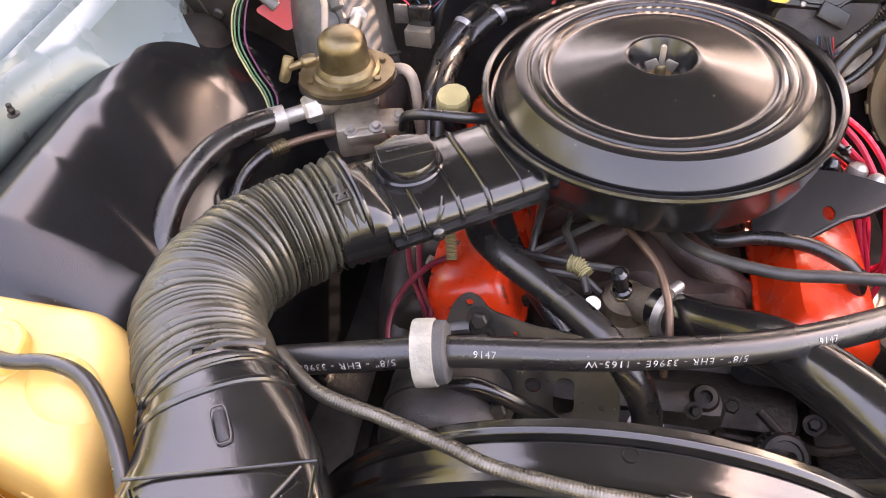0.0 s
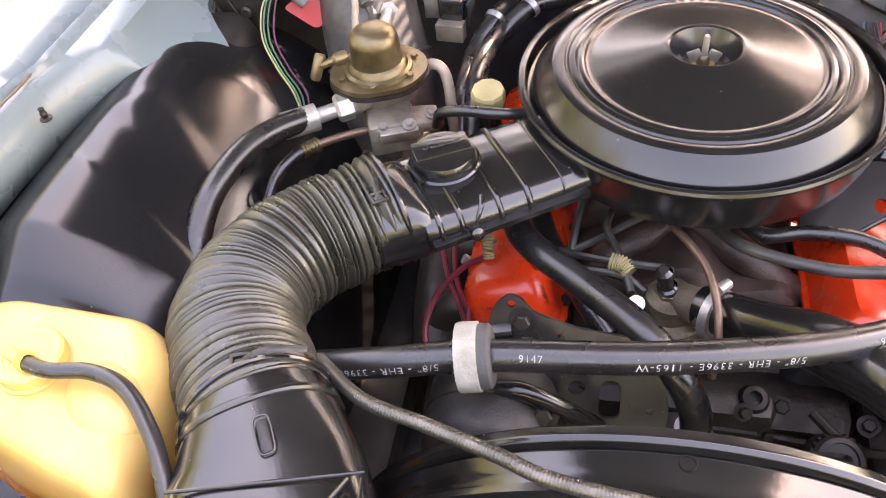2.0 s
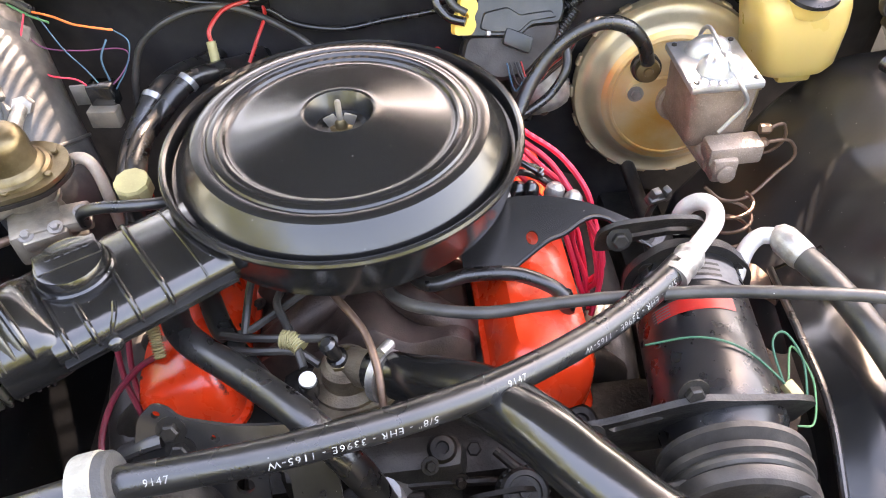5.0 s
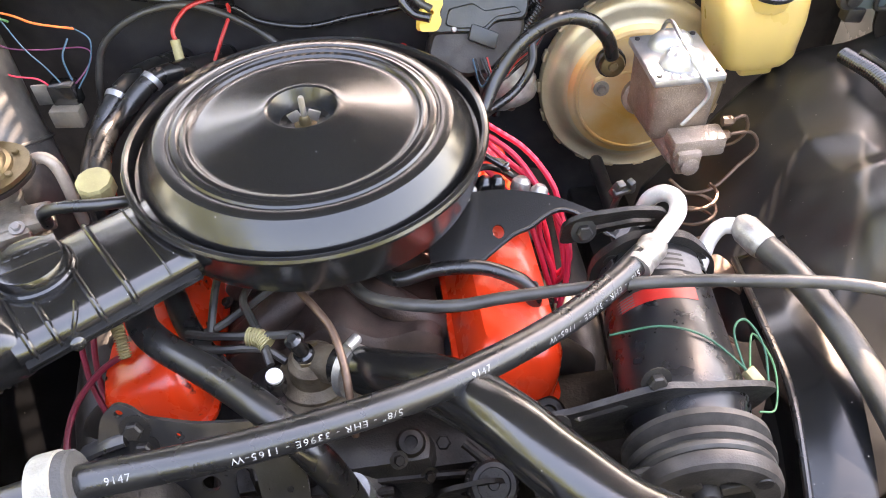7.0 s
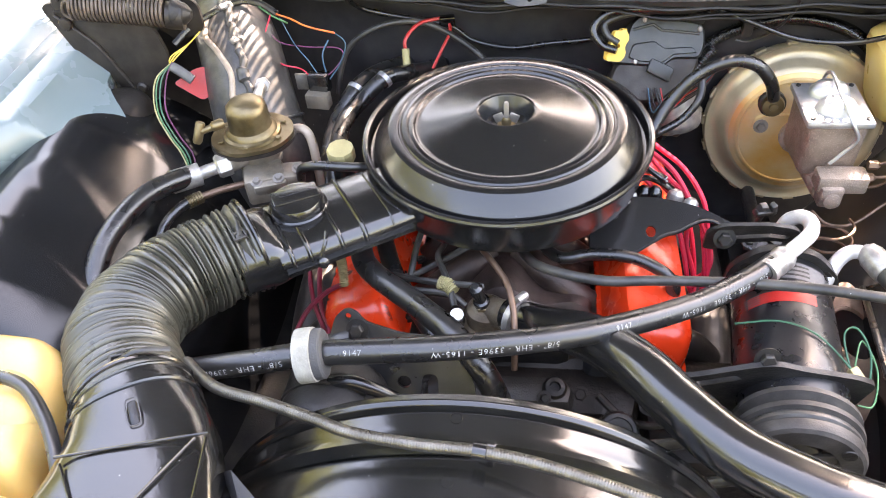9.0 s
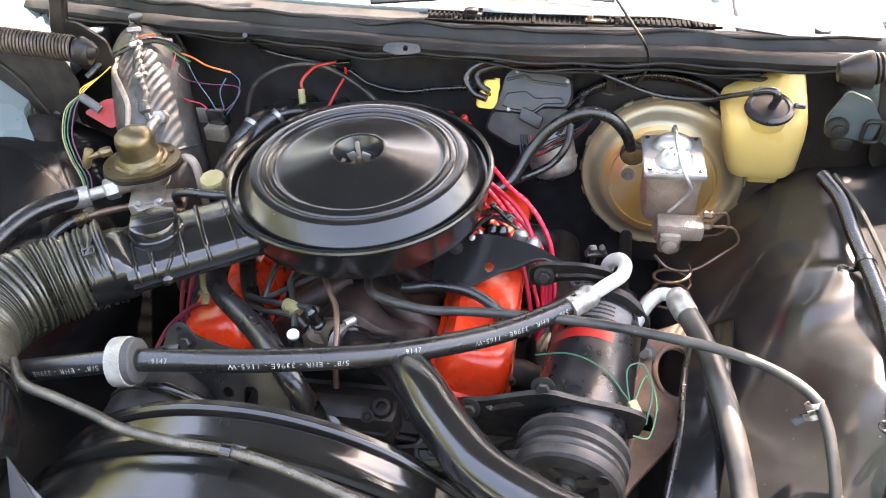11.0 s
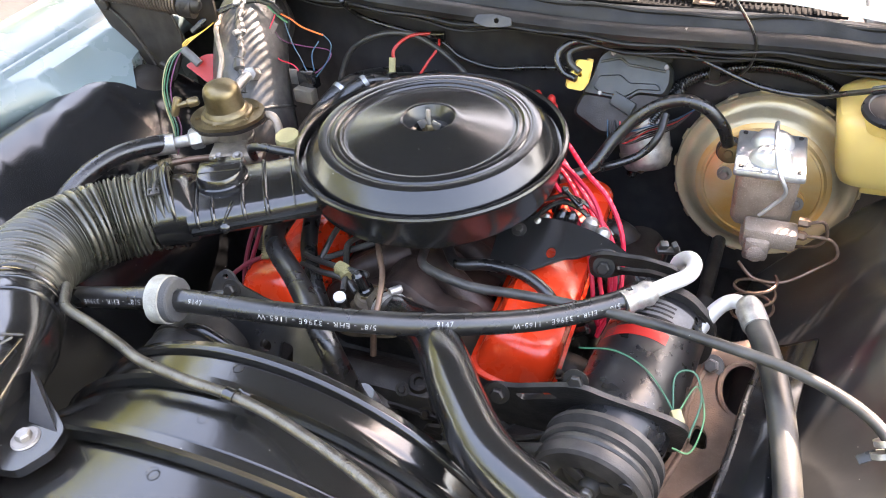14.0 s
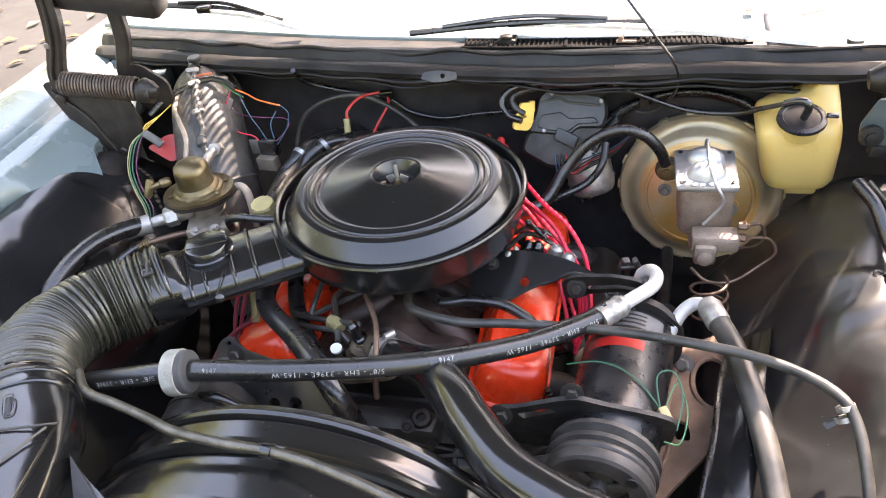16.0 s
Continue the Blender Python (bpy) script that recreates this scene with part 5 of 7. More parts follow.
part("shaft", hose([(0.43, 0.28, 0.60), (0.42, 0.10, 0.605), (0.41, -0.05, 0.61), (0.40, -0.16, 0.60)], 0.012, 6, 14), GRIME, stc)
part("joint", hose([(0.415, -0.01, 0.612), (0.408, -0.06, 0.606)], 0.028, 4, 20), DARKSTEEL, stc)
part("clamp", hose([(0.421, 0.06, 0.615), (0.418, 0.03, 0.612)], 0.022, 4, 14), GRIME, stc)

# ---- brake fittings ----
part("check_valve", lathe([(0.0, 0.016), (0.006, 0.016), (0.007, 0.013), (0.016, 0.012), (0.018, 0.006), (0.017, -0.004), (0.012, -0.03)], 24, along((0.417, 0.205, 0.814), Vector((0.417, 0.205, 0.814)) + BA)), BRASS, boost, "dull brass check valve")
part("grommet", lathe([(0.0, 0.002), (0.018, 0.002), (0.021, 0.0), (0.021, -0.010)], 24, along((0.417, 0.205, 0.814), Vector((0.417, 0.205, 0.814)) + BA)), GRIME, boost)
for k in range(18):
    a = 2 * math.pi * k / 18
    part("crimp_tab", rbox(0.018, 0.006, 0.014, BM @ pose(0, 0, 0, 0, 0, math.degrees(a)) @ Matrix.Translation((0.1445, 0, -0.002)) @ pose(0, 0, 0, 0, 0, 90), 0.0015, 1), RIM, boost)
_n = (BM.inverted() @ Vector((0.415, 0.222, 0.757))).to_2d()
_d, _w = _n.normalized(), Vector((-_n.normalized().y, _n.normalized().x))
_o = [_n + _d * 0.012 + _w * 0.012, _n + _d * 0.012 - _w * 0.012, _n * 0.35 - _w * 0.034, _n * -0.35 - _w * 0.034, -_n - _d * 0.012 - _w * 0.012, -_n - _d * 0.012 + _w * 0.012, _n * -0.35 + _w * 0.034, _n * 0.35 + _w * 0.034]
part("flange", plate(rounded([tuple(q) for q in _o], 0.012), [], 0.012, BM @ Matrix.Translation((0, 0, 0.040))), CHROMATE, boost)
for _s in (1, -1):
    bolt(boost, BM @ Vector((_s * _n.x, _s * _n.y, 0.052)), BA, 0.0075, 0.009, STEEL, "nut")
part("face_ring", lathe([(0.088, 0.037), (0.090, 0.0405), (0.093, 0.0400), (0.097, 0.036)], 72, BM), CHROMATE, boost)
part("bail", hose([(0.474, 0.180, 0.82), (0.474, 0.182, 0.874), (0.474, 0.160, 0.898), (0.474, 0.121, 0.896), (0.477, 0.085, 0.888), (0.486, 0.064, 0.872), (0.497, 0.060, 0.848), (0.482, 0.060, 0.822), (0.470, 0.060, 0.805)], 0.0028, 8, 10), ZINC, mc, "zinc wire bail")
for sx in (-1, 1):
    for sy in (-1, 1):
        part("screw", lathe([(0.0035, 0), (0.0035, 0.002), (0, 0.0025)], 10, pose(0.472 + sx * 0.038, 0.121 + sy * 0.045, 0.8725)), GRIME, mc)
part("valve_block", join(rbox(0.072, 0.035, 0.030, pose(0.488, 0.048, 0.785), 0.006), rbox(0.034, 0.03, 0.036, pose(0.474, 0.038, 0.768), 0.006)), CASTING, mc)
part("plug", lathe([(0.012, 0), (0.012, 0.006), (0.006, 0.008), (0, 0.008)], 20, along((0.474, 0.024, 0.766), (0.474, -0.1, 0.78))), CASTING, mc)
for z in (0.808, 0.785):
    part("fitting", lathe([(0.007, 0), (0.007, 0.012), (0.004, 0.016), (0, 0.016)], 6, along((0.522, 0.055, z), (0.6, 0.05, z))), COPPER, mc, smooth=False)
bl = thing("brake_line", "coiled brown steel brake lines", "brake line", (0.50, 0.03, 0.70))
wire(bl, [(0.535, 0.055, 0.808), (0.555, 0.06, 0.808), (0.563, 0.06, 0.785), (0.553, 0.065, 0.762), (0.53, 0.07, 0.752), (0.50, 0.07, 0.745)], COPPER, 0.0024, "line")
wire(bl, [(0.535, 0.055, 0.785), (0.570, 0.06, 0.780), (0.582, 0.055, 0.757), (0.56, 0.05, 0.733), (0.52, 0.03, 0.715), (0.48, 0.02, 0.722), (0.455, 0.03, 0.74)], COPPER, 0.0024, "line")
part("coil", coil((0.482, 0.005, 0.735), (0.487, -0.005, 0.675), 0.028, 0.0024, 2.6, 20), COPPER, bl)
wire(bl, [(0.468, 0.03, 0.675), (0.44, 0.0, 0.66), (0.43, -0.06, 0.63)], COPPER, 0.0024, "line")
vh = thing("booster_hose", "black rubber booster vacuum hose arching to the valve", "hose", (0.32, 0.17, 0.80))
part("hose", hose([(0.17, 0.10, 0.79), (0.212, 0.13, 0.795), (0.246, 0.165, 0.838), (0.285, 0.18, 0.880), (0.332, 0.182, 0.905), (0.372, 0.183, 0.897), (0.400, 0.188, 0.866), (0.413, 0.194, 0.832)], 0.0098, 10, 18), RUBBER, vh)
part("hose_branch", hose([(0.20, 0.13, 0.788), (0.235, 0.175, 0.775), (0.28, 0.205, 0.785), (0.305, 0.22, 0.815), (0.31, 0.25, 0.84)], 0.0065, 8, 14), RUBBER, vh)
wr = thing("washer_tube", "thin black washer tube running to the wiper motor", "hose", (0.45, 0.24, 0.89))
part("tube", hose([(0.605, 0.170, 0.962), (0.585, 0.184, 0.950), (0.560, 0.205, 0.932), (0.517, 0.235, 0.906), (0.443, 0.25, 0.905), (0.367, 0.255, 0.932), (0.301, 0.265, 0.955), (0.24, 0.27, 0.962)], 0.0042, 8, 12), RUBBER, wr)
part("elbow", hose([(0.614, 0.176, 0.930), (0.616, 0.166, 0.950), (0.612, 0.166, 0.961), (0.600, 0.173, 0.960), (0.585, 0.184, 0.950)], 0.0062, 6, 12), GLOSS, wr)
part("cap_tab", rbox(0.018, 0.008, 0.006, pose(0.656, 0.182, 0.930, 35, 10, 10), 0.002), GLOSS, wb)
part("foot", rbox(0.05, 0.02, 0.022, pose(0.632, 0.20, 0.787), 0.006), YELLOW, wb)
fl = thing("firewall_loom", "black corrugated wire loom behind the booster", "wire loom", (0.45, 0.3, 0.85))
part("sleeve", corrugated([(0.27, 0.30, 0.76), (0.30, 0.305, 0.84), (0.36, 0.315, 0.885), (0.45, 0.318, 0.905), (0.54, 0.318, 0.885), (0.60, 0.31, 0.84)], 0.0095), GLOSS, fl, sharp=80)
part("sleeve_low", corrugated([(0.262, 0.27, 0.70), (0.27, 0.26, 0.76), (0.29, 0.27, 0.82), (0.33, 0.29, 0.87)], 0.008), GLOSS, fl, sharp=80)

# ---- wiper motor fittings ----
part("connector", join(plate(rounded([(-0.016, -0.026), (0.012, -0.024), (0.018, -0.010), (0.012, 0.0), (0.018, 0.014), (0.010, 0.026), (-0.012, 0.022), (-0.010, 0.008), (-0.018, -0.004)], 0.006), [circle(0, 0, 0.0035, 10)], 0.010, pose(0.164, 0.250, 0.896, 70, 20, 20)), rbox(0.022, 0.016, 0.018, pose(0.168, 0.262, 0.894, 10, 20, 30), 0.002), rbox(0.010, 0.012, 0.040, pose(0.176, 0.266, 0.895, -25, 15, 20), 0.002)), YELLOW_W, wm, "yellow plastic plug")
part("step", skin([[WMX @ Vector((x, z, d)) for x, z in rounded(o, 0.004, 3)] for o, d in (([(0.186, 0.866), (0.194, 0.888), (0.230, 0.892), (0.246, 0.882), (0.290, 0.884), (0.300, 0.872), (0.262, 0.870), (0.244, 0.858), (0.206, 0.860)], -0.004), ([(0.189, 0.868), (0.196, 0.884), (0.229, 0.888), (0.245, 0.878), (0.288, 0.880), (0.296, 0.874), (0.260, 0.872), (0.243, 0.861), (0.207, 0.863)], 0.007))]), MOTOR, wm, sharp=40)
for a, b in (((0.194, 0.905), (0.226, 0.912)), ((0.226, 0.912), (0.240, 0.904)), ((0.240, 0.904), (0.300, 0.899))):
    part("ridge", hose([WMX @ Vector((*a, 0.0015)), WMX @ Vector((*b, 0.0015))], 0.0026, 3, 8), MOTOR, wm)
for x, z in ((0.212, 0.918), (0.300, 0.905), (0.200, 0.862)):
    part("screw", lathe([(0.004, 0), (0.004, 0.003), (0.003, 0.004), (0, 0.004)], 12, WMX @ Matrix.Translation((x, z, 0.001))), STEEL, wm)
part("socket", rbox(0.040, 0.020, 0.018, WMX @ pose(0.240, 0.850, 0.002, 0, 0, -22), 0.003), MOTOR, wm)
part("can_band", lathe([(0.0440, 0), (0.0450, 0), (0.0450, 0.006), (0.0440, 0.006)], 32, along((0.283, 0.271, 0.747), (0.261, 0.311, 0.825))), FERRULE, wm)
part("can_boss", lathe([(0.006, 0), (0.006, 0.006), (0.003, 0.008), (0, 0.008)], 14, along((0.281, 0.240, 0.735), (0.29, 0.20, 0.70))), COPPER, wm)


def back(p):
    """Set back against the firewall."""
    return (1.05 * p[0] - 0.0183, 1.05 * p[1] + 0.0482, 1.05 * p[2] - 0.0779)


mw = thing("motor_wires", "bundle of coloured wires under the wiper motor", "wire", (0.27, 0.18, 0.84))
for k, (mt, dx) in enumerate([(GRIME, 0.0), (WORN, 0.005), (GRIME, -0.006), (RED, 0.009), (GRIME, 0.003), (BLUE, -0.010)]):
    wire(mw, [back(q) for q in ((0.238 + dx, 0.166, 0.868), (0.246 + dx, 0.146, 0.852 - 0.003 * k), (0.262 + dx, 0.150, 0.838 + 0.003 * k), (0.290, 0.176, 0.838 + 0.004 * k), (0.325, 0.22, 0.835 + 0.003 * k), (0.352, 0.26, 0.85))], mt, 0.0013)
cw = thing("harness_loop", "black taped harness looping over the firewall", "wire loom", (0.2, 0.28, 0.93))
part("loop", hose([(0.165, 0.225, 0.90), (0.142, 0.235, 0.905), (0.128, 0.25, 0.925), (0.15, 0.262, 0.945), (0.20, 0.265, 0.950), (0.26, 0.26, 0.950), (0.31, 0.255, 0.962), (0.328, 0.251, 0.985)], 0.0062, 8, 12), RUBBER, cw)
part("loop_inner", hose([(0.168, 0.24, 0.905), (0.15, 0.25, 0.915), (0.148, 0.262, 0.93), (0.19, 0.272, 0.94), (0.25, 0.275, 0.944)], 0.0055, 8, 12), WORN, cw)
part("firewall_line", hose([(0.15, 0.30, 0.885), (0.128, 0.32, 0.869), (0.062, 0.325, 0.860), (-0.008, 0.33, 0.849), (-0.075, 0.335, 0.862), (-0.117, 0.335, 0.891), (-0.208, 0.335, 0.909), (-0.262, 0.33, 0.925), (-0.276, 0.30, 0.955), (-0.268, 0.268, 0.985)], 0.0046, 8, 12), RUBBER, cw)
part("firewall_loop", hose([(-0.32, 0.29, 0.78), (-0.312, 0.30, 0.82), (-0.290, 0.31, 0.865), (-0.239, 0.315, 0.897), (-0.18, 0.32, 0.906), (-0.13, 0.32, 0.892), (-0.07, 0.31, 0.855), (-0.03, 0.29, 0.82)], 0.0052, 8, 12), WORN, cw)
wc = thing("wire_clip", "pale plastic wire clip on the firewall", "clip", (0.374, 0.274, 0.915))
part("body", rbox(0.016, 0.012, 0.038, pose(0.374, 0.284, 0.912), 0.003), SEAL, wc)
part("cable", hose([(0.36, 0.285, 0.885), (0.38, 0.28, 0.885), (0.405, 0.27, 0.905), (0.425, 0.25, 0.945), (0.42, 0.22, 1.0), (0.38, 0.22, 1.06), (0.33, 0.25, 1.12), (0.31, 0.2, 1.2)], 0.0022, 8, 8), RUBBER, wc)

# ---- spark plug leads and ignition ----
sp = thing("spark_leads", "bright red spark plug leads over the valve cover", "ignition lead", (0.25, 0.0, 0.78))
_lr = random.Random(8)
for k, (dx, dy, dz) in enumerate(((0.004, 0.004, 0.0), (-0.010, -0.012, -0.003), (-0.026, -0.008, -0.018), (-0.034, -0.026, -0.016), (-0.014, 0.010, -0.032), (-0.004, -0.026, 0.002))):
    o = Vector((dx, dy, dz))
    run = [(0.11, 0.19, 0.84 + 0.4 * dz)] + [Vector(p) + o + Vector((_lr.uniform(-0.006, 0.006), _lr.uniform(-0.006, 0.006), _lr.uniform(-0.005, 0.005))) for p in ((0.165, 0.13, 0.845), (0.212, 0.078, 0.828), (0.250, 0.042, 0.806), (0.285, 0.004, 0.776), (0.298, -0.028, 0.740), (0.300, -0.055, 0.705))] + [(0.28, -0.05 - 0.01 * k, 0.66)]
    wire(sp, run, PINK, 0.0037, "lead")
pb = thing("plug_boots", "black spark plug boots with bright metal shields", "spark plug boot", (0.235, 0.0, 0.77))
for a, b, r, mt, nm in (((0.192, -0.004, 0.775), (0.206, 0.006, 0.806), 0.011, GLOSS, "boot"), ((0.212, -0.008, 0.776), (0.216, -0.002, 0.800), 0.010, GLOSS, "boot"), ((0.176, -0.028, 0.78), (0.183, -0.020, 0.804), 0.006, FERRULE, "shield"), ((0.166, -0.040, 0.78), (0.172, -0.034, 0.800), 0.006, FERRULE, "shield"), ((0.240, -0.010, 0.772), (0.246, -0.004, 0.794), 0.012, FERRULE, "shield"), ((0.260, -0.024, 0.768), (0.266, -0.018, 0.790), 0.011, FERRULE, "shield"), ((0.186, 0.022, 0.785), (0.192, 0.028, 0.812), 0.006, GLOSS, "boot")):
    part(nm, lathe([(0.0, -0.002), (r, -0.002), (r * 1.1, 0.004), (r, 0.012), (r * 1.12, 0.016), (r * 0.95, 0.026), (r * 0.5, 0.031), (0, 0.031)], 20, along(a, b)), mt, pb)
part("lead_holder", join(rbox(0.046, 0.006, 0.008, pose(0.213, 0.010, 0.822, 10, 20, -35), 0.002), rbox(0.006, 0.010, 0.014, pose(0.200, 0.020, 0.826, 10, 20, -35), 0.002), rbox(0.006, 0.010, 0.014, pose(0.226, 0.0, 0.818, 10, 20, -35), 0.002)), GLOSS, pb)
wire(pb, [(0.165, -0.02, 0.80), (0.185, 0.0, 0.812), (0.205, 0.012, 0.812), (0.235, 0.012, 0.795), (0.255, 0.0, 0.775)], GLOSS, 0.0042, "lead")
wire(pb, [(0.160, 0.0, 0.81), (0.20, 0.028, 0.812), (0.24, 0.028, 0.795), (0.275, 0.01, 0.765)], GLOSS, 0.0036, "lead")
lp = thing("spark_leads_near_snorkel", "dark red spark plug leads beside the valve cover", "ignition lead", (-0.27, -0.18, 0.70))
for pts in ([(-0.275, -0.03, 0.80), (-0.288, -0.10, 0.745), (-0.278, -0.155, 0.715), (-0.252, -0.205, 0.70), (-0.23, -0.25, 0.68)], [(-0.262, -0.05, 0.80), (-0.270, -0.12, 0.74), (-0.262, -0.17, 0.712), (-0.242, -0.205, 0.70)], [(-0.222, -0.165, 0.755), (-0.25, -0.178, 0.745), (-0.278, -0.205, 0.725), (-0.288, -0.245, 0.70), (-0.268, -0.285, 0.68)], [(-0.215, -0.175, 0.75), (-0.235, -0.20, 0.735), (-0.24, -0.235, 0.70)]):
    wire(lp, pts, DARKRED, 0.0036, "lead")
part("sleeve", corrugated([(-0.238, -0.115, 0.79), (-0.225, -0.15, 0.775), (-0.220, -0.172, 0.755)], 0.0062, 0.003), OLIVE, lp)
dist = thing("distributor_wires", "red and black ignition wiring behind the air cleaner", "wire", (0.17, 0.08, 0.80))
part("cap", lathe([(0.0, 0.05), (0.03, 0.045), (0.05, 0.03), (0.055, 0.0), (0.055, -0.04)], 32, pose(0.10, 0.20, 0.80)), RED, dist)
part("terminal", join(*[lathe([(0.007, 0), (0.007, 0.025), (0.004, 0.03), (0, 0.03)], 12, pose(0.10 + 0.036 * math.cos(a), 0.20 + 0.036 * math.sin(a), 0.835)) for a in [0.8 * k for k in range(8)]]), RED, dist)

# ---- top of the engine, below the air cleaner ----
th = thing("thermostat_housing", "corroded cast thermostat housing with sensors", "thermostat housing", (-0.01, -0.215, 0.73))
part("neck", lathe([(0.040, 0), (0.040, 0.006), (0.028, 0.010), (0.026, 0.03), (0.020, 0.036), (0, 0.038)], 32, pose(-0.018, -0.212, 0.735)), CORRODED, th)
part("outlet", hose([(-0.015, -0.21, 0.758), (0.005, -0.225, 0.768), (0.02, -0.238, 0.774)], 0.020, 5, 20), CORRODED, th)
part("flange", plate(rounded([(-0.075, -0.245), (-0.045, -0.262), (0.03, -0.245), (0.045, -0.20), (0.02, -0.165), (-0.05, -0.175)], 0.015), [], 0.008, pose(0, 0, 0.728)), CORRODED, th)
part("sensor", lathe([(0.011, 0.0), (0.011, 0.012), (0.008, 0.014), (0.0075, 0.028), (0.009, 0.030), (0.009, 0.040), (0.005, 0.044), (0, 0.044)], 16, pose(-0.022, -0.214, 0.772, 8, -12, 0)), GLOSS, th, "black plastic sensor plug")
part("nut", lathe([(0.016, 0), (0.016, 0.010), (0.012, 0.012)], 6, pose(-0.020, -0.212, 0.766)), BRASS, th, smooth=False)
bolt(th, (0.028, -0.20, 0.737), (0, -0.2, 1), 0.008, 0.008, IRON)
bolt(th, (-0.062, -0.235, 0.737), (0, -0.2, 1), 0.008, 0.008, IRON)
strap((0.024, -0.241, 0.776), (0.05, -0.035, 0.014), 0.0268, 0.009, FERRULE, rad, "band", "bright steel hose clamp")
part("clamp_screw", lathe([(0.006, -0.008), (0.006, 0.008), (0.004, 0.010), (0, 0.010)], 12, along((0.028, -0.226, 0.802), (0.05, -0.20, 0.80))), FERRULE, rad)
part("rust_tube", hose([(-0.035, -0.135, 0.815), (-0.022, -0.165, 0.822), (-0.005, -0.195, 0.826), (0.010, -0.222, 0.822), (0.019, -0.255, 0.812), (0.022, -0.285, 0.79), (0.022, -0.30, 0.75)], 0.0042, 8, 12), COPPER, th, "thin brown steel tube")
vs_ = thing("vacuum_switch", "black vacuum switch with a white round cap", "switch", (-0.055, -0.236, 0.74))
part("body", lathe([(0.010, 0), (0.011, 0.02), (0.010, 0.034), (0, 0.034)], 20, along((-0.058, -0.228, 0.742), (-0.0545, -0.2375, 0.778))), GLOSS, vs_)
part("cap", lathe([(0.0085, 0), (0.009, 0.003), (0.0085, 0.005), (0, 0.0055)], 24, along((-0.0547, -0.2370, 0.776), (-0.0538, -0.2395, 0.786))), WHITE, vs_, "white round cap")
vl = thing("vacuum_lines", "black vacuum lines tied together over the manifold", "hose", (-0.08, -0.18, 0.77))
for pts in ([(-0.15, -0.165, 0.775), (-0.119, -0.177, 0.78), (-0.071, -0.186, 0.783), (-0.030, -0.200, 0.795), (-0.024, -0.212, 0.805)], [(-0.15, -0.178, 0.768), (-0.115, -0.188, 0.770), (-0.07, -0.195, 0.772), (-0.045, -0.21, 0.765)], [(-0.085, -0.10, 0.775), (-0.090, -0.135, 0.785), (-0.080, -0.162, 0.784), (-0.069, -0.188, 0.780), (-0.060, -0.218, 0.772)], [(-0.05, -0.11, 0.78), (-0.09, -0.135, 0.772), (-0.125, -0.155, 0.765), (-0.155, -0.158, 0.762)], [(-0.118, -0.09, 0.79), (-0.122, -0.12, 0.785), (-0.128, -0.16, 0.765)]):
    wire(vl, pts, WORN, 0.0046, "line")
part("cloth_wrap", corrugated([(-0.084, -0.184, 0.782), (-0.070, -0.188, 0.781), (-0.062, -0.196, 0.778)], 0.0095, 0.003, 0.0009), OLIVE, vl, "frayed cloth tape")
pv = thing("breather_hose", "black rubber breather hose ending on the valve cover", "hose", (0.18, -0.13, 0.76))
part("hose", hose([(0.05, -0.09, 0.775), (0.079, -0.125, 0.778), (0.124, -0.121, 0.782), (0.175, -0.128, 0.784), (0.212, -0.145, 0.778), (0.228, -0.156, 0.768)], 0.0085, 8, 14), RUBBER, pv)
part("elbow", hose([(0.226, -0.154, 0.772), (0.230, -0.158, 0.755), (0.230, -0.158, 0.74)], 0.010, 5, 14), GLOSS, pv)
sh = thing("bypass_hose", "black rubber hose lying behind the heater hose", "hose", (-0.14, -0.16, 0.72))
part("hose", hose([(-0.185, -0.06, 0.79), (-0.165, -0.12, 0.778), (-0.148, -0.158, 0.765), (-0.115, -0.205, 0.752), (-0.08, -0.245, 0.73)], 0.013, 8, 16), RUBBER, sh)
part("neck", hose([(0.010, -0.332, 0.70), (0.014, -0.325, 0.67)], 0.019, 4, 18), ZINC, hh)
wp = thing("water_pump", "oily brown cast iron water pump", "water pump", (0.0, -0.31, 0.6))
part("body", join(lathe([(0.055, 0), (0.06, 0.03), (0.05, 0.06), (0.03, 0.07), (0, 0.07)], 28, along((0.0, -0.27, 0.62), (0.0, -0.40, 0.62))), rbox(0.20, 0.05, 0.10, pose(0.0, -0.28, 0.64), 0.02)), GRIME, wp)
part("pulley", lathe([(0.0, 0), (0.075, 0), (0.08, 0.004), (0.07, 0.012), (0.08, 0.02), (0.08, 0.024), (0.03, 0.03), (0, 0.03)], 40, along((0.0, -0.35, 0.62), (0.0, -0.45, 0.62))), PULLEY, wp)
bolt(wp, (0.06, -0.305, 0.70), (0.2, -0.6, 0.7), 0.006, 0.008, OILY)
bolt(wp, (0.09, -0.305, 0.66), (0.2, -0.8, 0.5), 0.006, 0.008, OILY)

oc = thing("oil_filler", "black fluted oil filler low on the engine", "oil filler", (0.154, -0.335, 0.66))
_om = pose(0.154, -0.332, 0.672, 30, 5, 0)
part("cap", lathe([(0.026, -0.03), (0.026, 0.004), (0.023, 0.008), (0.018, 0.009), (0.017, 0.006), (0.006, 0.006), (0.005, 0.009), (0, 0.009)], 40, _om), GRIME, oc)
part("flutes", join(*[rbox(0.004, 0.004, 0.012, _om @ pose(0, 0, 0, 0, 0, 15 * k) @ Matrix.Translation((0.0262, 0, -0.004)), 0.001, 1) for k in range(24)]), GRIME, oc)
lc = thing("line_clip", "black plastic line clip behind the pipe", "clip", (0.36, -0.049, 0.795))
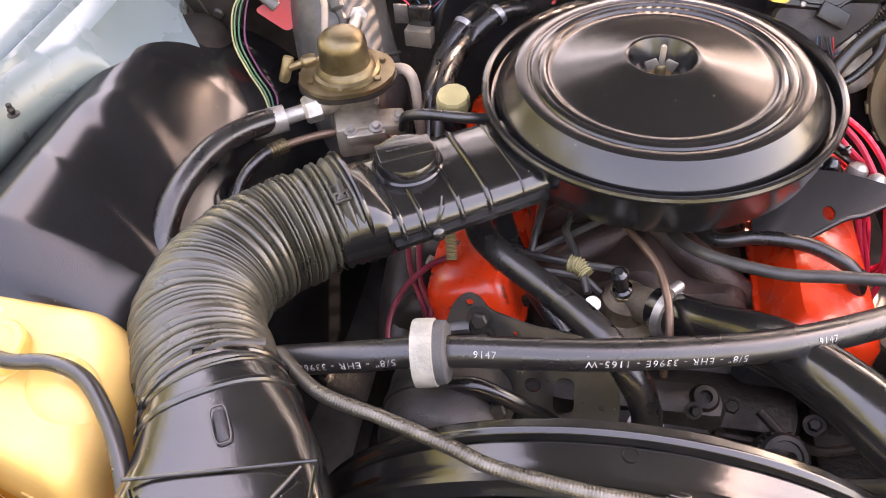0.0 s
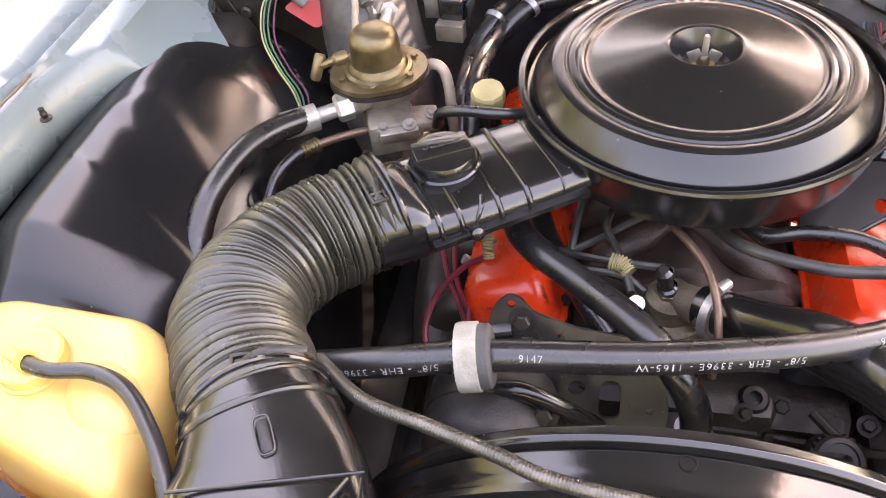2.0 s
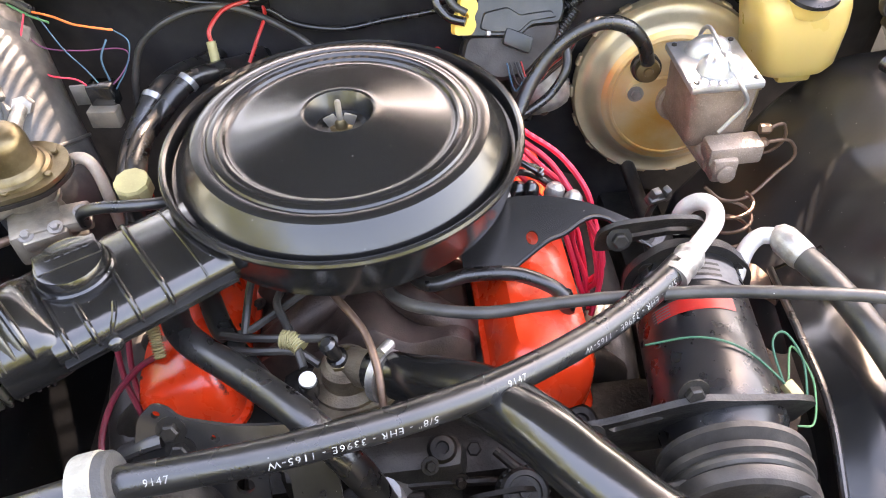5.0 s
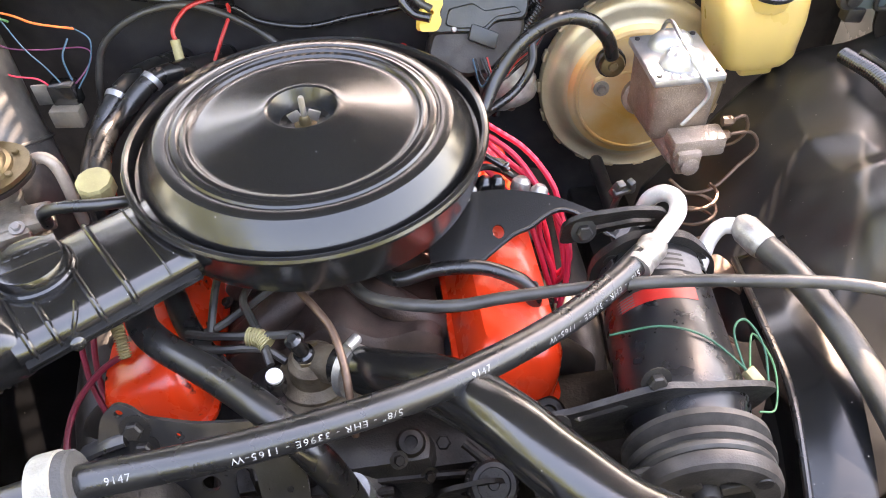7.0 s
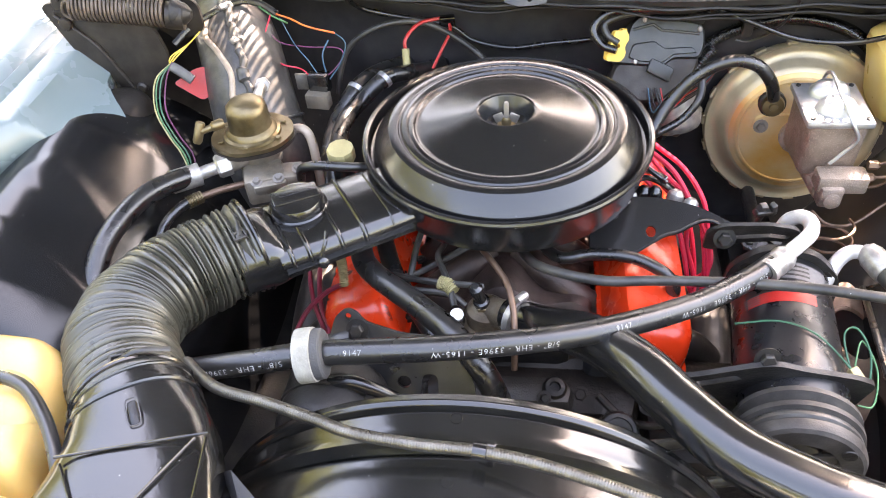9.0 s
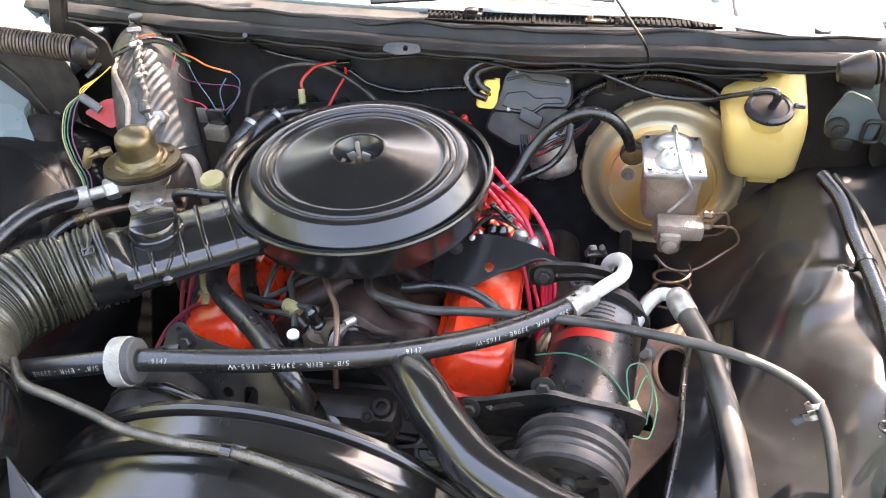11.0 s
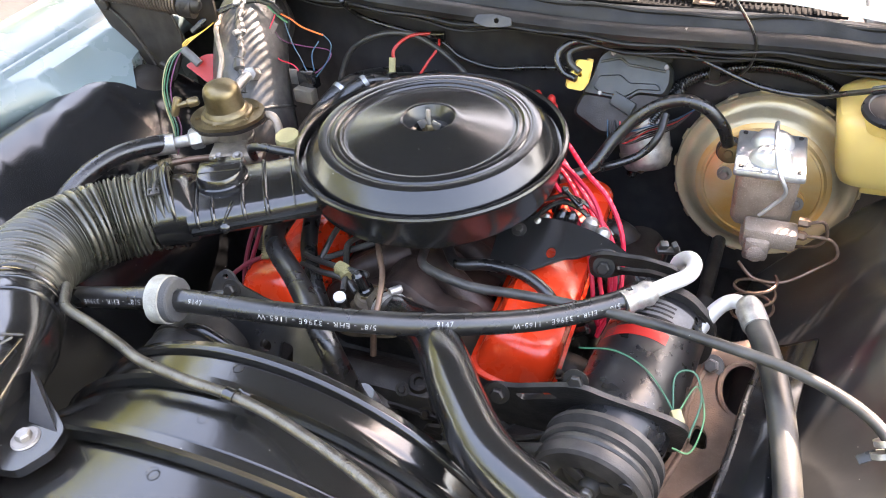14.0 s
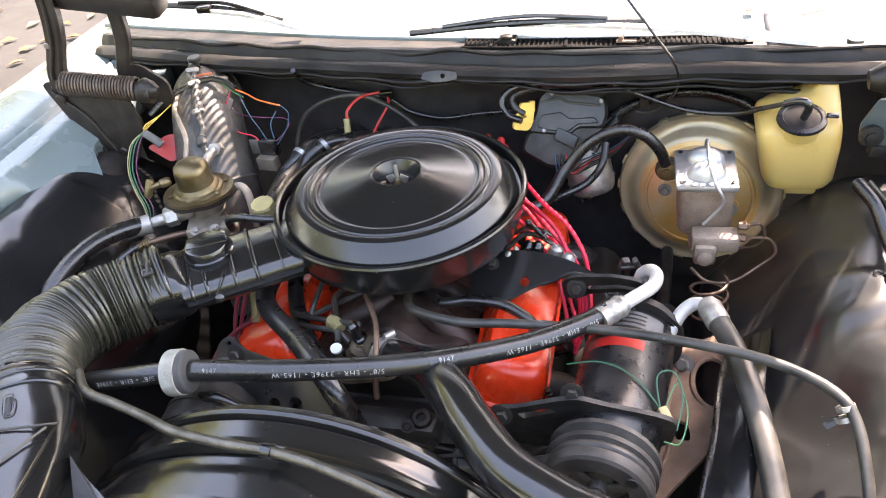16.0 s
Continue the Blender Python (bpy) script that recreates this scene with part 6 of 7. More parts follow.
part("body", join(rbox(0.034, 0.010, 0.008, pose(0.360, -0.049, 0.803, 20, 10, 25), 0.002), rbox(0.012, 0.010, 0.022, pose(0.352, -0.050, 0.808, 20, 10, 25), 0.002), rbox(0.008, 0.010, 0.026, pose(0.370, -0.046, 0.806, 15, -20, 25), 0.002)), WORN, lc)
part("stalk", hose([(0.358, -0.048, 0.80), (0.355, -0.04, 0.77), (0.352, -0.035, 0.72)], 0.004, 4, 8), GRIME, lc)

# ---- alternator and its bracket ----
alt = thing("alternator", "oily dark alternator body under the refrigerant hose", "alternator", (-0.19, -0.40, 0.72))
part("body", lathe([(0.0, -0.05), (0.045, -0.05), (0.058, -0.04), (0.062, -0.03), (0.062, 0.03), (0.058, 0.04), (0.0, 0.045)], 40, along((-0.185, -0.395, 0.775), (-0.185, -0.30, 0.775))), GRIME, alt)
part("seam", lathe([(0.0625, -0.004), (0.064, -0.003), (0.064, 0.003), (0.0625, 0.004)], 40, along((-0.185, -0.395, 0.775), (-0.185, -0.30, 0.775))), GRIME, alt)
ab = thing("alternator_bracket", "black steel alternator bracket plate with round holes", "bracket", (-0.08, -0.35, 0.74))
ABM = Matrix(((1, 0, 0, 0), (0, 0.55, -0.876, -0.330 - 0.55 * 0.80), (0, 1, 0.482, 0), (0, 0, 0, 1)))  # the plate leans back: across, up, out
ABS = material("scuffed satin bracket paint", (0.016, 0.016, 0.017), 0.32, vary=0.3, vscale=26, relief=0.06, dust=0.06, spec=0.7, specks=0.08)
part("plate", plate(rounded([(-0.205, 0.800), (-0.190, 0.846), (-0.176, 0.856), (-0.164, 0.852), (-0.154, 0.841), (-0.111, 0.830), (-0.058, 0.826), (-0.034, 0.812), (-0.022, 0.770), (-0.024, 0.680), (-0.09, 0.680), (-0.126, 0.745), (-0.176, 0.780)], 0.009), [circle(-0.108, 0.776, 0.0085, 20, 0.0070), rounded([(-0.087, 0.750), (-0.086, 0.786), (-0.067, 0.786), (-0.066, 0.750)], 0.009), circle(-0.174, 0.847, 0.004, 14, 0.0032), circle(-0.128, 0.822, 0.0025, 10)], 0.005, ABM), ABS, ab)
for x, z, r in ((-0.163, 0.833, 0.0085), (-0.158, 0.815, 0.0085), (-0.118, 0.742, 0.008)):
    bolt(ab, ABM @ Vector((x, z, 0.005)), ABM.to_3x3() @ Vector((0, 0, 1)), r, 0.010, GRIME)
part("stay", hose([ABM @ Vector(q) for q in ((-0.215, 0.812, -0.004), (-0.190, 0.822, 0.004), (-0.172, 0.826, 0.005))], 0.009, 5, 10, 0.6), ABS, ab)
part("lower_pipe", hose([(-0.180, -0.392, 0.832), (-0.155, -0.394, 0.838), (-0.130, -0.395, 0.826), (-0.105, -0.390, 0.800), (-0.085, -0.378, 0.765)], 0.008, 8, 14), SATIN, ab)
bolt(ab, (-0.135, -0.400, 0.812), (0, -0.8, 0.6), 0.009, 0.010, GRIME)

# ---- rear corner: hinge, valve fittings, wires ----
hg = thing("spring_hinge", "dark brown steel hood hinge with a coil spring", "hood hinge", (-0.62, 0.16, 0.86))
HMX = Matrix(((1, 0, 0, 0), (0, 0, -1, 0.165), (0, 1, 0, 0), (0, 0, 0, 1)))
part("plate", plate(rounded([(-0.735, 1.020), (-0.675, 1.028), (-0.640, 1.010), (-0.56, 0.985), (-0.548, 0.93), (-0.580, 0.870), (-0.605, 0.838), (-0.636, 0.835), (-0.655, 0.885), (-0.705, 0.940)], 0.015), [], 0.006, HMX), DARKSTEEL, hg)
part("plate_rear", plate(rounded([(-0.60, 1.03), (-0.545, 1.03), (-0.50, 0.995), (-0.50, 0.95), (-0.55, 0.93), (-0.585, 0.96)], 0.012), [], 0.006, Matrix.Translation((0, 0.05, 0)) @ HMX), DARKSTEEL, hg)

def channel(points, width, depth, name, parent):
    """A pressed steel arm: a web with two flanges turned back, along the points."""
    pts = spline(points, 6)
    rings = [[p + Vector((o, b, 0)) for o, b in ((-width / 2 + 0.002, depth), (-width / 2, 0.004), (-width / 2 + 0.004, 0), (width / 2 - 0.004, 0), (width / 2, 0.004), (width / 2 - 0.002, depth))] for p in pts]
    return thicken(part(name, skin(rings, closed=False), DARKSTEEL, parent, sharp=40), 0.003)


channel([(-0.696, 0.155, 1.010), (-0.690, 0.156, 1.045), (-0.668, 0.160, 1.10), (-0.656, 0.164, 1.16), (-0.652, 0.17, 1.24)], 0.036, 0.020, "arm", hg)
part("arm_bead", hose([(-0.696, 0.154, 1.03), (-0.690, 0.154, 1.05), (-0.668, 0.158, 1.10), (-0.656, 0.162, 1.16), (-0.652, 0.168, 1.23)], 0.0035, 6, 8), DARKSTEEL, hg)
channel([(-0.590, 0.205, 0.975), (-0.585, 0.207, 1.02), (-0.566, 0.21, 1.08), (-0.560, 0.21, 1.14), (-0.560, 0.21, 1.24)], 0.030, 0.018, "arm", hg)
part("pivot_pin", lathe([(0.011, 0), (0.011, 0.006), (0.009, 0.009), (0.004, 0.010), (0, 0.010)], 18, along((-0.700, 0.160, 0.990), (-0.700, 0.10, 0.990))), DARKSTEEL, hg)
part("pivot_pin", lathe([(0.009, 0), (0.009, 0.005), (0.006, 0.008), (0, 0.008)], 18, along((-0.612, 0.160, 0.875), (-0.612, 0.10, 0.875))), DARKSTEEL, hg)
part("pressed_bead", hose([(-0.715, 0.158, 1.005), (-0.665, 0.158, 0.955), (-0.638, 0.158, 0.90), (-0.622, 0.158, 0.86)], 0.004, 6, 8, 0.6), DARKSTEEL, hg)
part("spring_cone", lathe([(0.021, 0), (0.022, 0.004), (0.015, 0.022), (0.007, 0.030), (0, 0.031)], 20, along((-0.522, 0.163, 1.003), (-0.44, 0.17, 0.99))), GRIME, hg)
part("spring", coil((-0.672, 0.150, 1.024), (-0.530, 0.162, 1.004), 0.0205, 0.0027, 24, 16), SPRING, hg, "rusty coil spring")
part("spring_hook", hose([(-0.672, 0.15, 1.033), (-0.685, 0.148, 1.028), (-0.690, 0.148, 1.012), (-0.680, 0.15, 1.0)], 0.0027, 6, 8), SPRING, hg)
part("spring_seat", hose([(-0.53, 0.162, 1.0), (-0.505, 0.166, 0.996)], 0.021, 4, 18), DARKSTEEL, hg)
for z in (1.10, 1.03):
    bolt(hg, (-0.668, 0.146, z), (0, -1, 0), 0.006, 0.004, STEEL, "rivet", False)
part("top_rail", rbox(0.20, 0.05, 0.04, pose(-0.545, 0.20, 1.160, 10, 8, 0), 0.010), DARKSTEEL, hg)
hg2 = thing("spring_hinge", "dark brown steel hood hinge beside the washer bottle", "hood hinge", (0.76, 0.2, 0.92))
part("spring", coil((0.728, 0.160, 1.006), (0.87, 0.156, 1.022), 0.0205, 0.0029, 22, 14), DARKSTEEL, hg2)
part("spring_core", hose([(0.73, 0.160, 1.006), (0.87, 0.156, 1.022)], 0.018, 4, 18), GRIME, hg2)
part("spring_seat", lathe([(0, -0.03), (0.014, -0.028), (0.024, -0.006), (0.028, 0.012), (0.0275, 0.016), (0.02, 0.017)], 24, along((0.716, 0.160, 1.003), (0.86, 0.156, 1.02))), DARKSTEEL, hg2)
part("plate", plate(rounded([(0.752, 1.00), (0.80, 1.04), (0.87, 1.03), (0.87, 0.82), (0.80, 0.815), (0.775, 0.845), (0.768, 0.92)], 0.015), [], 0.006, Matrix.Translation((0, 0.012, 0)) @ HMX), DARKSTEEL, hg2)
part("arm", plate(rounded([(0.76, 1.0), (0.80, 1.0), (0.80, 1.25), (0.765, 1.25)], 0.008), [], 0.005, HMX), DARKSTEEL, hg2)
part("side_plate", plate(rounded([(0.709, 0.975), (0.745, 0.960), (0.768, 0.925), (0.762, 0.890), (0.723, 0.894), (0.694, 0.902), (0.688, 0.927)], 0.010), [], 0.006, Matrix.Translation((0, -0.008, 0)) @ HMX), BRACKET, hg2, "bracket plate in blue paint darkened for hood shade")
part("pivot_bolt", lathe([(0.017, 0), (0.018, 0.004), (0.016, 0.010), (0.009, 0.011), (0.009, 0.016), (0, 0.017)], 24, along((0.706, 0.152, 0.914), (0.706, 0.10, 0.918))), GRIME, hg2, "dark pivot bolt")
part("link", sweep([Vector((0.757 + 0.013 * math.copysign(abs(math.cos(a)) ** 0.5, math.cos(a)), 0.146, 0.911 + 0.018 * math.copysign(abs(math.sin(a)) ** 0.5, math.sin(a)))) for a in [2 * math.pi * k / 24 for k in range(25)]], 0.0035, 8, False), GRIME, hg2)
part("foot", rbox(0.026, 0.02, 0.020, pose(0.722, 0.155, 0.886, 0, 8, 0), 0.003), GRIME, hg2)

solo("hinge_pocket", skin([[(-0.645 + 0.062 * w * math.cos(a), 0.100 + 0.075 * w * math.sin(a), z) for a in [2 * math.pi * k / 40 for k in range(40)]] for z, w in [(0.80, 1.05), (0.845, 1.0), (0.862, 0.94), (0.873, 0.82), (0.879, 0.62), (0.881, 0.35), (0.881, 0.08)]]), DARKSTEEL, "dark weathered pressed hinge pocket", "body panel", "structure")

part("outlet_pipe", hose([(-0.385, 0.03, 0.845), (-0.405, -0.005, 0.850), (-0.425, -0.022, 0.849)], 0.015, 5, 18), ALLOY, va)
part("nut", lathe([(0.017, 0), (0.018, 0.004), (0.018, 0.018), (0.015, 0.022)], 6, along((-0.412, -0.014, 0.850), (-0.47, -0.046, 0.846))), FERRULE, va, smooth=False)
part("lower_block", join(rbox(0.06, 0.05, 0.045, pose(-0.365, -0.015, 0.815, 0, 0, 20), 0.006), rbox(0.045, 0.045, 0.03, pose(-0.345, 0.0, 0.785, 0, 0, 30), 0.005)), ALLOY, va)
part("lower_pipe", hose([(-0.385, -0.03, 0.825), (-0.42, -0.05, 0.827), (-0.452, -0.072, 0.827)], 0.0055, 5, 12), COPPER, va)
for a in range(6):
    q = VM @ Vector((0.050 * math.cos(1.05 * a + 0.3), 0.042 * math.sin(1.05 * a + 0.3), 0.006))
    bolt(va, q, (0, 0, 1), 0.0045, 0.004, BRASS, "screw", False)
part("fitting", join(lathe([(0.006, 0), (0.008, 0.004), (0.008, 0.016), (0.005, 0.02), (0.005, 0.035)], 12, along((-0.41, 0.0, 0.912), (-0.46, -0.03, 0.906))), lathe([(0.006, -0.016), (0.007, -0.014), (0.007, 0.012), (0.005, 0.016), (0, 0.016)], 12, along((-0.444, -0.018, 0.906), (-0.452, -0.03, 0.88)))), BRASS, va, "small brass elbow fitting")
part("upper_joint", hose([(-0.380, 0.055, 0.900), (-0.386, 0.085, 0.902), (-0.388, 0.112, 0.902)], 0.0085, 5, 16), FERRULE, va)
part("u_tube", hose([(-0.340, 0.05, 0.853), (-0.328, 0.058, 0.862), (-0.312, 0.055, 0.862), (-0.302, 0.048, 0.845), (-0.298, 0.038, 0.80), (-0.296, 0.03, 0.70)], 0.0072, 8, 16), TAN, va, "bare aluminium bent tube")
lh = thing("liquid_hose", "thick black hose with a crimped silver fitting", "hose", (-0.52, -0.12, 0.80))
part("hose", hose([(-0.465, -0.048, 0.850), (-0.490, -0.082, 0.858), (-0.510, -0.122, 0.862), (-0.526, -0.172, 0.856), (-0.533, -0.215, 0.842), (-0.530, -0.26, 0.818), (-0.515, -0.30, 0.785), (-0.48, -0.33, 0.74)], 0.0150, 10, 18), RUBBER, lh)
part("ferrule", hose([(-0.452, -0.038, 0.847), (-0.488, -0.063, 0.849)], 0.0172, 4, 20), FERRULE, lh)
part("stem", hose([(-0.43, -0.025, 0.849), (-0.455, -0.04, 0.847)], 0.010, 4, 16), FERRULE, lh)
tl = thing("thin_line", "thin black hose with a crimped end", "hose", (-0.48, -0.12, 0.78))
part("hose", hose([(-0.452, -0.072, 0.827), (-0.470, -0.092, 0.826), (-0.487, -0.125, 0.815), (-0.492, -0.165, 0.785), (-0.49, -0.21, 0.74)], 0.0072, 8, 14), RUBBER, tl)
part("ferrule", corrugated([(-0.445, -0.066, 0.827), (-0.462, -0.082, 0.827)], 0.0092, 0.004, 0.0008), BRASS, tl)
part("print", grid(lambda u, v: (-0.480 - 0.014 * u, -0.112 - 0.06 * u, 0.8275 - 0.03 * u * u + 0.0 * v + 0.004 * v - 0.002), 8, 1), LABEL, tl)

cs = thing("climate_case", "grey fibreglass climate case on the firewall", "climate case", (-0.44, 0.2, 0.6))
CP = spline([(-0.535, 0.40, 0.86), (-0.505, 0.325, 0.905), (-0.465, 0.245, 0.895), (-0.435, 0.175, 0.83), (-0.415, 0.135, 0.74), (-0.41, 0.12, 0.55)], 8)
part("shell", sweep(CP, [0.062 + 0.0004 * i for i in range(len(CP))], 32), CASE, cs)


def on_case(i, lift=0.0):
    """A place on the front of the case's shell, beside its point i."""
    t = (CP[i + 1] - CP[i - 1]).normalized()
    n = Vector((0.22, -0.55, 0.72))
    return CP[i] + (n - t * n.dot(t)).normalized() * (0.062 + 0.0004 * i + lift)


rng_case = random.Random(31)
seam = spline([on_case(i) + Vector((rng_case.uniform(-0.003, 0.003), 0, 0)) for i in range(5, 26)], 4)
part("seam", sweep(seam, [0.0055 + 0.0022 * rng_case.random() + 0.0035 * (k % 16 < 5) for k in range(len(seam))], 10), CASE, cs, "uneven putty seam")
for i in (6, 27):
    part("rib", sweep(ring_path(CP[i], CP[i + 1] - CP[i], 0.0635 + 0.0004 * i, 32), 0.003, 8, False), CASE, cs)
for k, i in enumerate((8, 11, 14, 18)):
    part("seam_clip", rbox(0.026, 0.010, 0.008, Matrix.Translation(on_case(i, 0.006)) @ pose(0, 0, 0, 40, 10, 20 + 17 * k), 0.003), FERRULE, cs, "dull spring clip")
part("cover_plate", rbox(0.060, 0.050, 0.008, Matrix.Translation(CP[15] + Vector((0.045, -0.030, 0.040))) @ pose(0, 0, 0, 35, 38, 20), 0.003), CASE, cs)
part("port", hose([(-0.400, 0.150, 0.885), (-0.388, 0.118, 0.903)], 0.012, 4, 6), STEEL, cs)
wt = thing("white_tube", "pale painted steel tube rising beside the case", "tube", (-0.45, 0.1, 0.88))
part("tube", hose([(-0.43, 0.30, 0.955), (-0.47, 0.275, 0.968), (-0.50, 0.245, 0.960), (-0.498, 0.20, 0.945), (-0.462, 0.15, 0.946), (-0.428, 0.105, 0.932), (-0.422, 0.075, 0.905), (-0.418, 0.062, 0.875)], 0.0046, 8, 14), TAN, wt)
rt = thing("red_tag", "red plastic tag with a clear bulb holder", "tag", (-0.512, 0.165, 0.88))
part("tag", plate(rounded([(-0.04, -0.016), (0.012, -0.030), (0.04, 0.012), (0.022, 0.034), (-0.012, 0.018)], 0.008), [], 0.002, pose(-0.512, 0.165, 0.882, 55, 25, 10)), RED, rt)
part("bulb", hose([(-0.545, 0.150, 0.918), (-0.53, 0.148, 0.908), (-0.515, 0.146, 0.895)], 0.008, 4, 14), LABEL, rt)
rw = thing("hinge_wires", "yellow, green and purple wires beside the hinge", "wire", (-0.53, 0.12, 0.88))
for mt, dx in ((LIME, 0.0), (GREEN, 0.006), (PURPLE, 0.014), (OLIVE, -0.004)):
    wire(rw, [(-0.545, 0.155, 0.922), (-0.565 + dx, 0.13, 0.905), (-0.560 + dx, 0.09, 0.875), (-0.53 + dx, 0.05, 0.855), (-0.50 + dx, 0.02, 0.835), (-0.485, -0.01, 0.80)], mt, 0.0013)
for k in range(3):
    wire(rw, [(-0.55, 0.155, 0.918 + 0.003 * k), (-0.535 - 0.005 * k, 0.165, 0.930), (-0.52, 0.19, 0.940), (-0.50, 0.23, 0.955)], YELLOW_W, 0.0011)
wire(rw, [(-0.55, 0.19, 0.935), (-0.52, 0.22, 0.955), (-0.46, 0.26, 0.972), (-0.42, 0.265, 0.968), (-0.39, 0.255, 0.955)], RUBBER, 0.0055, "harness")
fwv = thing("firewall_wires", "loose coloured wires hanging at the firewall", "wire", (-0.33, 0.22, 0.86))
wire(fwv, [(-0.50, 0.26, 0.965), (-0.475, 0.275, 0.975), (-0.45, 0.285, 0.975)], ORANGE_W, 0.0018)
wire(fwv, [(-0.395, 0.255, 0.955), (-0.365, 0.245, 0.950), (-0.335, 0.23, 0.944), (-0.286, 0.215, 0.940)], ORANGE_W, 0.0015)
wire(fwv, [(-0.40, 0.25, 0.955), (-0.41, 0.225, 0.92), (-0.385, 0.205, 0.892), (-0.345, 0.195, 0.885), (-0.325, 0.185, 0.865)], PINK, 0.0013)
wire(fwv, [(-0.415, 0.25, 0.945), (-0.39, 0.235, 0.915), (-0.34, 0.225, 0.91), (-0.29, 0.225, 0.908), (-0.278, 0.215, 0.900), (-0.290, 0.20, 0.885), (-0.31, 0.192, 0.87)], PURPLE, 0.0010)
wire(fwv, [(-0.385, 0.25, 0.95), (-0.36, 0.225, 0.915), (-0.335, 0.205, 0.895), (-0.315, 0.19, 0.87)], BLUE, 0.0010)
wire(fwv, [(-0.29, 0.22, 0.94), (-0.27, 0.21, 0.925), (-0.28, 0.20, 0.895), (-0.30, 0.19, 0.87)], BLUE, 0.0010)
wire(fwv, [(-0.30, 0.22, 0.925), (-0.31, 0.205, 0.905), (-0.305, 0.195, 0.87)], BLUE, 0.0013)
wire(fwv, [(-0.42, 0.26, 0.965), (-0.395, 0.25, 0.952), (-0.37, 0.24, 0.945)], LIME, 0.0016)
rl = thing("relay", "black relay with a pale metal cover on the firewall", "relay", (-0.325, 0.175, 0.83))
part("socket", rbox(0.034, 0.024, 0.034, pose(-0.320, 0.195, 0.862, 0, 0, -8), 0.003), GLOSS, rl)
part("cover", rbox(0.040, 0.020, 0.026, pose(-0.322, 0.178, 0.838, 0, 0, -8), 0.002), ALLOY, rl, "dull metal cover")
part("tab", rbox(0.02, 0.004, 0.03, pose(-0.352, 0.20, 0.86), 0.001), STEEL, rl)
for k, (pts, c) in enumerate([([(-0.13, 0.37, 0.80), (-0.15, 0.30, 0.825), (-0.178, 0.245, 0.850), (-0.213, 0.21, 0.858), (-0.250, 0.17, 0.838), (-0.268, 0.11, 0.832), (-0.270, 0.04, 0.80), (-0.265, 0.0, 0.74)], 3), ([(-0.20, 0.37, 0.80), (-0.215, 0.31, 0.825), (-0.238, 0.25, 0.845), (-0.262, 0.20, 0.845), (-0.285, 0.15, 0.82), (-0.290, 0.09, 0.80), (-0.285, 0.02, 0.75)], 3)]):
    q = thing("rear_hose", "black rubber heater hose with a silver clamp", "hose", (-0.25, 0.15, 0.80), "rear heater hoses")
    part("hose", hose(pts, 0.0135, 10, 18), RUBBER, q)
    strap(pts[c], Vector(pts[c + 1]) - Vector(pts[c]), 0.0137, 0.008, ZINC, q, "clamp", "bright steel hose clamp")
pc = thing("oil_breather", "cream fluted plastic breather cap with a black hose", "cap", (-0.237, -0.02, 0.85))
part("cap", lathe([(0.0, 0.0)] + [(0.019, 0.0), (0.0205, 0.003), (0.0205, 0.018), (0.019, 0.022), (0.0, 0.0225)], 10, pose(-0.238, -0.018, 0.862, 8, 0, 10)), OLIVE, pc, smooth=False)
part("neck", lathe([(0.016, 0), (0.016, 0.06), (0, 0.06)], 20, pose(-0.238, -0.018, 0.80)), SATIN, pc)
part("hose", hose([(-0.30, -0.035, 0.84), (-0.29, -0.05, 0.868), (-0.265, -0.058, 0.880), (-0.225, -0.06, 0.880), (-0.19, -0.05, 0.872)], 0.0068, 8, 14), RUBBER, pc)
yf = thing("inline_fuse", "pale yellow inline fuse with red wires", "fuse", (-0.18, 0.27, 0.84))
part("tube", hose([(-0.184, 0.272, 0.880), (-0.181, 0.252, 0.836)], 0.0066, 4, 12), OLIVE, yf)
wire(yf, [(-0.184, 0.276, 0.872), (-0.185, 0.285, 0.89), (-0.165, 0.31, 0.905), (-0.135, 0.33, 0.905), (-0.12, 0.34, 0.90)], RED, 0.0032)
wire(yf, [(-0.115, 0.335, 0.90), (-0.112, 0.32, 0.885), (-0.125, 0.295, 0.865), (-0.14, 0.275, 0.84)], RED, 0.0028)
part("plug", rbox(0.028, 0.016, 0.018, pose(-0.118, 0.336, 0.898, 0, 0, 10), 0.003), GLOSS, yf)
hf = thing("hood_fastener", "small dark push clip on the fender ledge", "clip", (-0.718, -0.164, 0.926))
part("stem", lathe([(0.007, 0), (0.007, 0.002), (0.003, 0.003), (0.0045, 0.008), (0.003, 0.011), (0.0035, 0.015), (0, 0.017)], 14, pose(-0.718, -0.164, 0.927)), GRIME, hf)

# ---- fan shroud and front fittings ----
for x, y, z in ((-0.026, -0.482, 0.9085), (-0.029, -0.545, 0.9015), (-0.045, -0.61, 0.894)):
    m = thing("mould_mark", "round moulding mark on the black shroud", "mark", (x, y, z))
    part("ring", sweep(ring_path((x, y, z), (0, -0.05, 1), 0.0058, 28), 0.0005, 6, False), SHROUD, m)
sc = thing("shroud_clip", "black plastic line clip on the shroud rib", "clip", (0.005, -0.513, 0.918))
part("clip", rbox(0.016, 0.007, 0.004, pose(0.006, -0.515, 0.919, 0, 6, -6), 0.002), SHROUD, sc)
rb = thing("radiator_bracket", "black bracket with a bright hexagon bolt and washer", "bracket", (-0.19, -0.62, 0.90))
part("base", plate(rounded([(-0.245, -0.548), (-0.155, -0.600), (-0.150, -0.625), (-0.165, -0.655), (-0.25, -0.668)], 0.008), [], 0.012, pose(0, 0, 0.892)), GLOSS, rb)
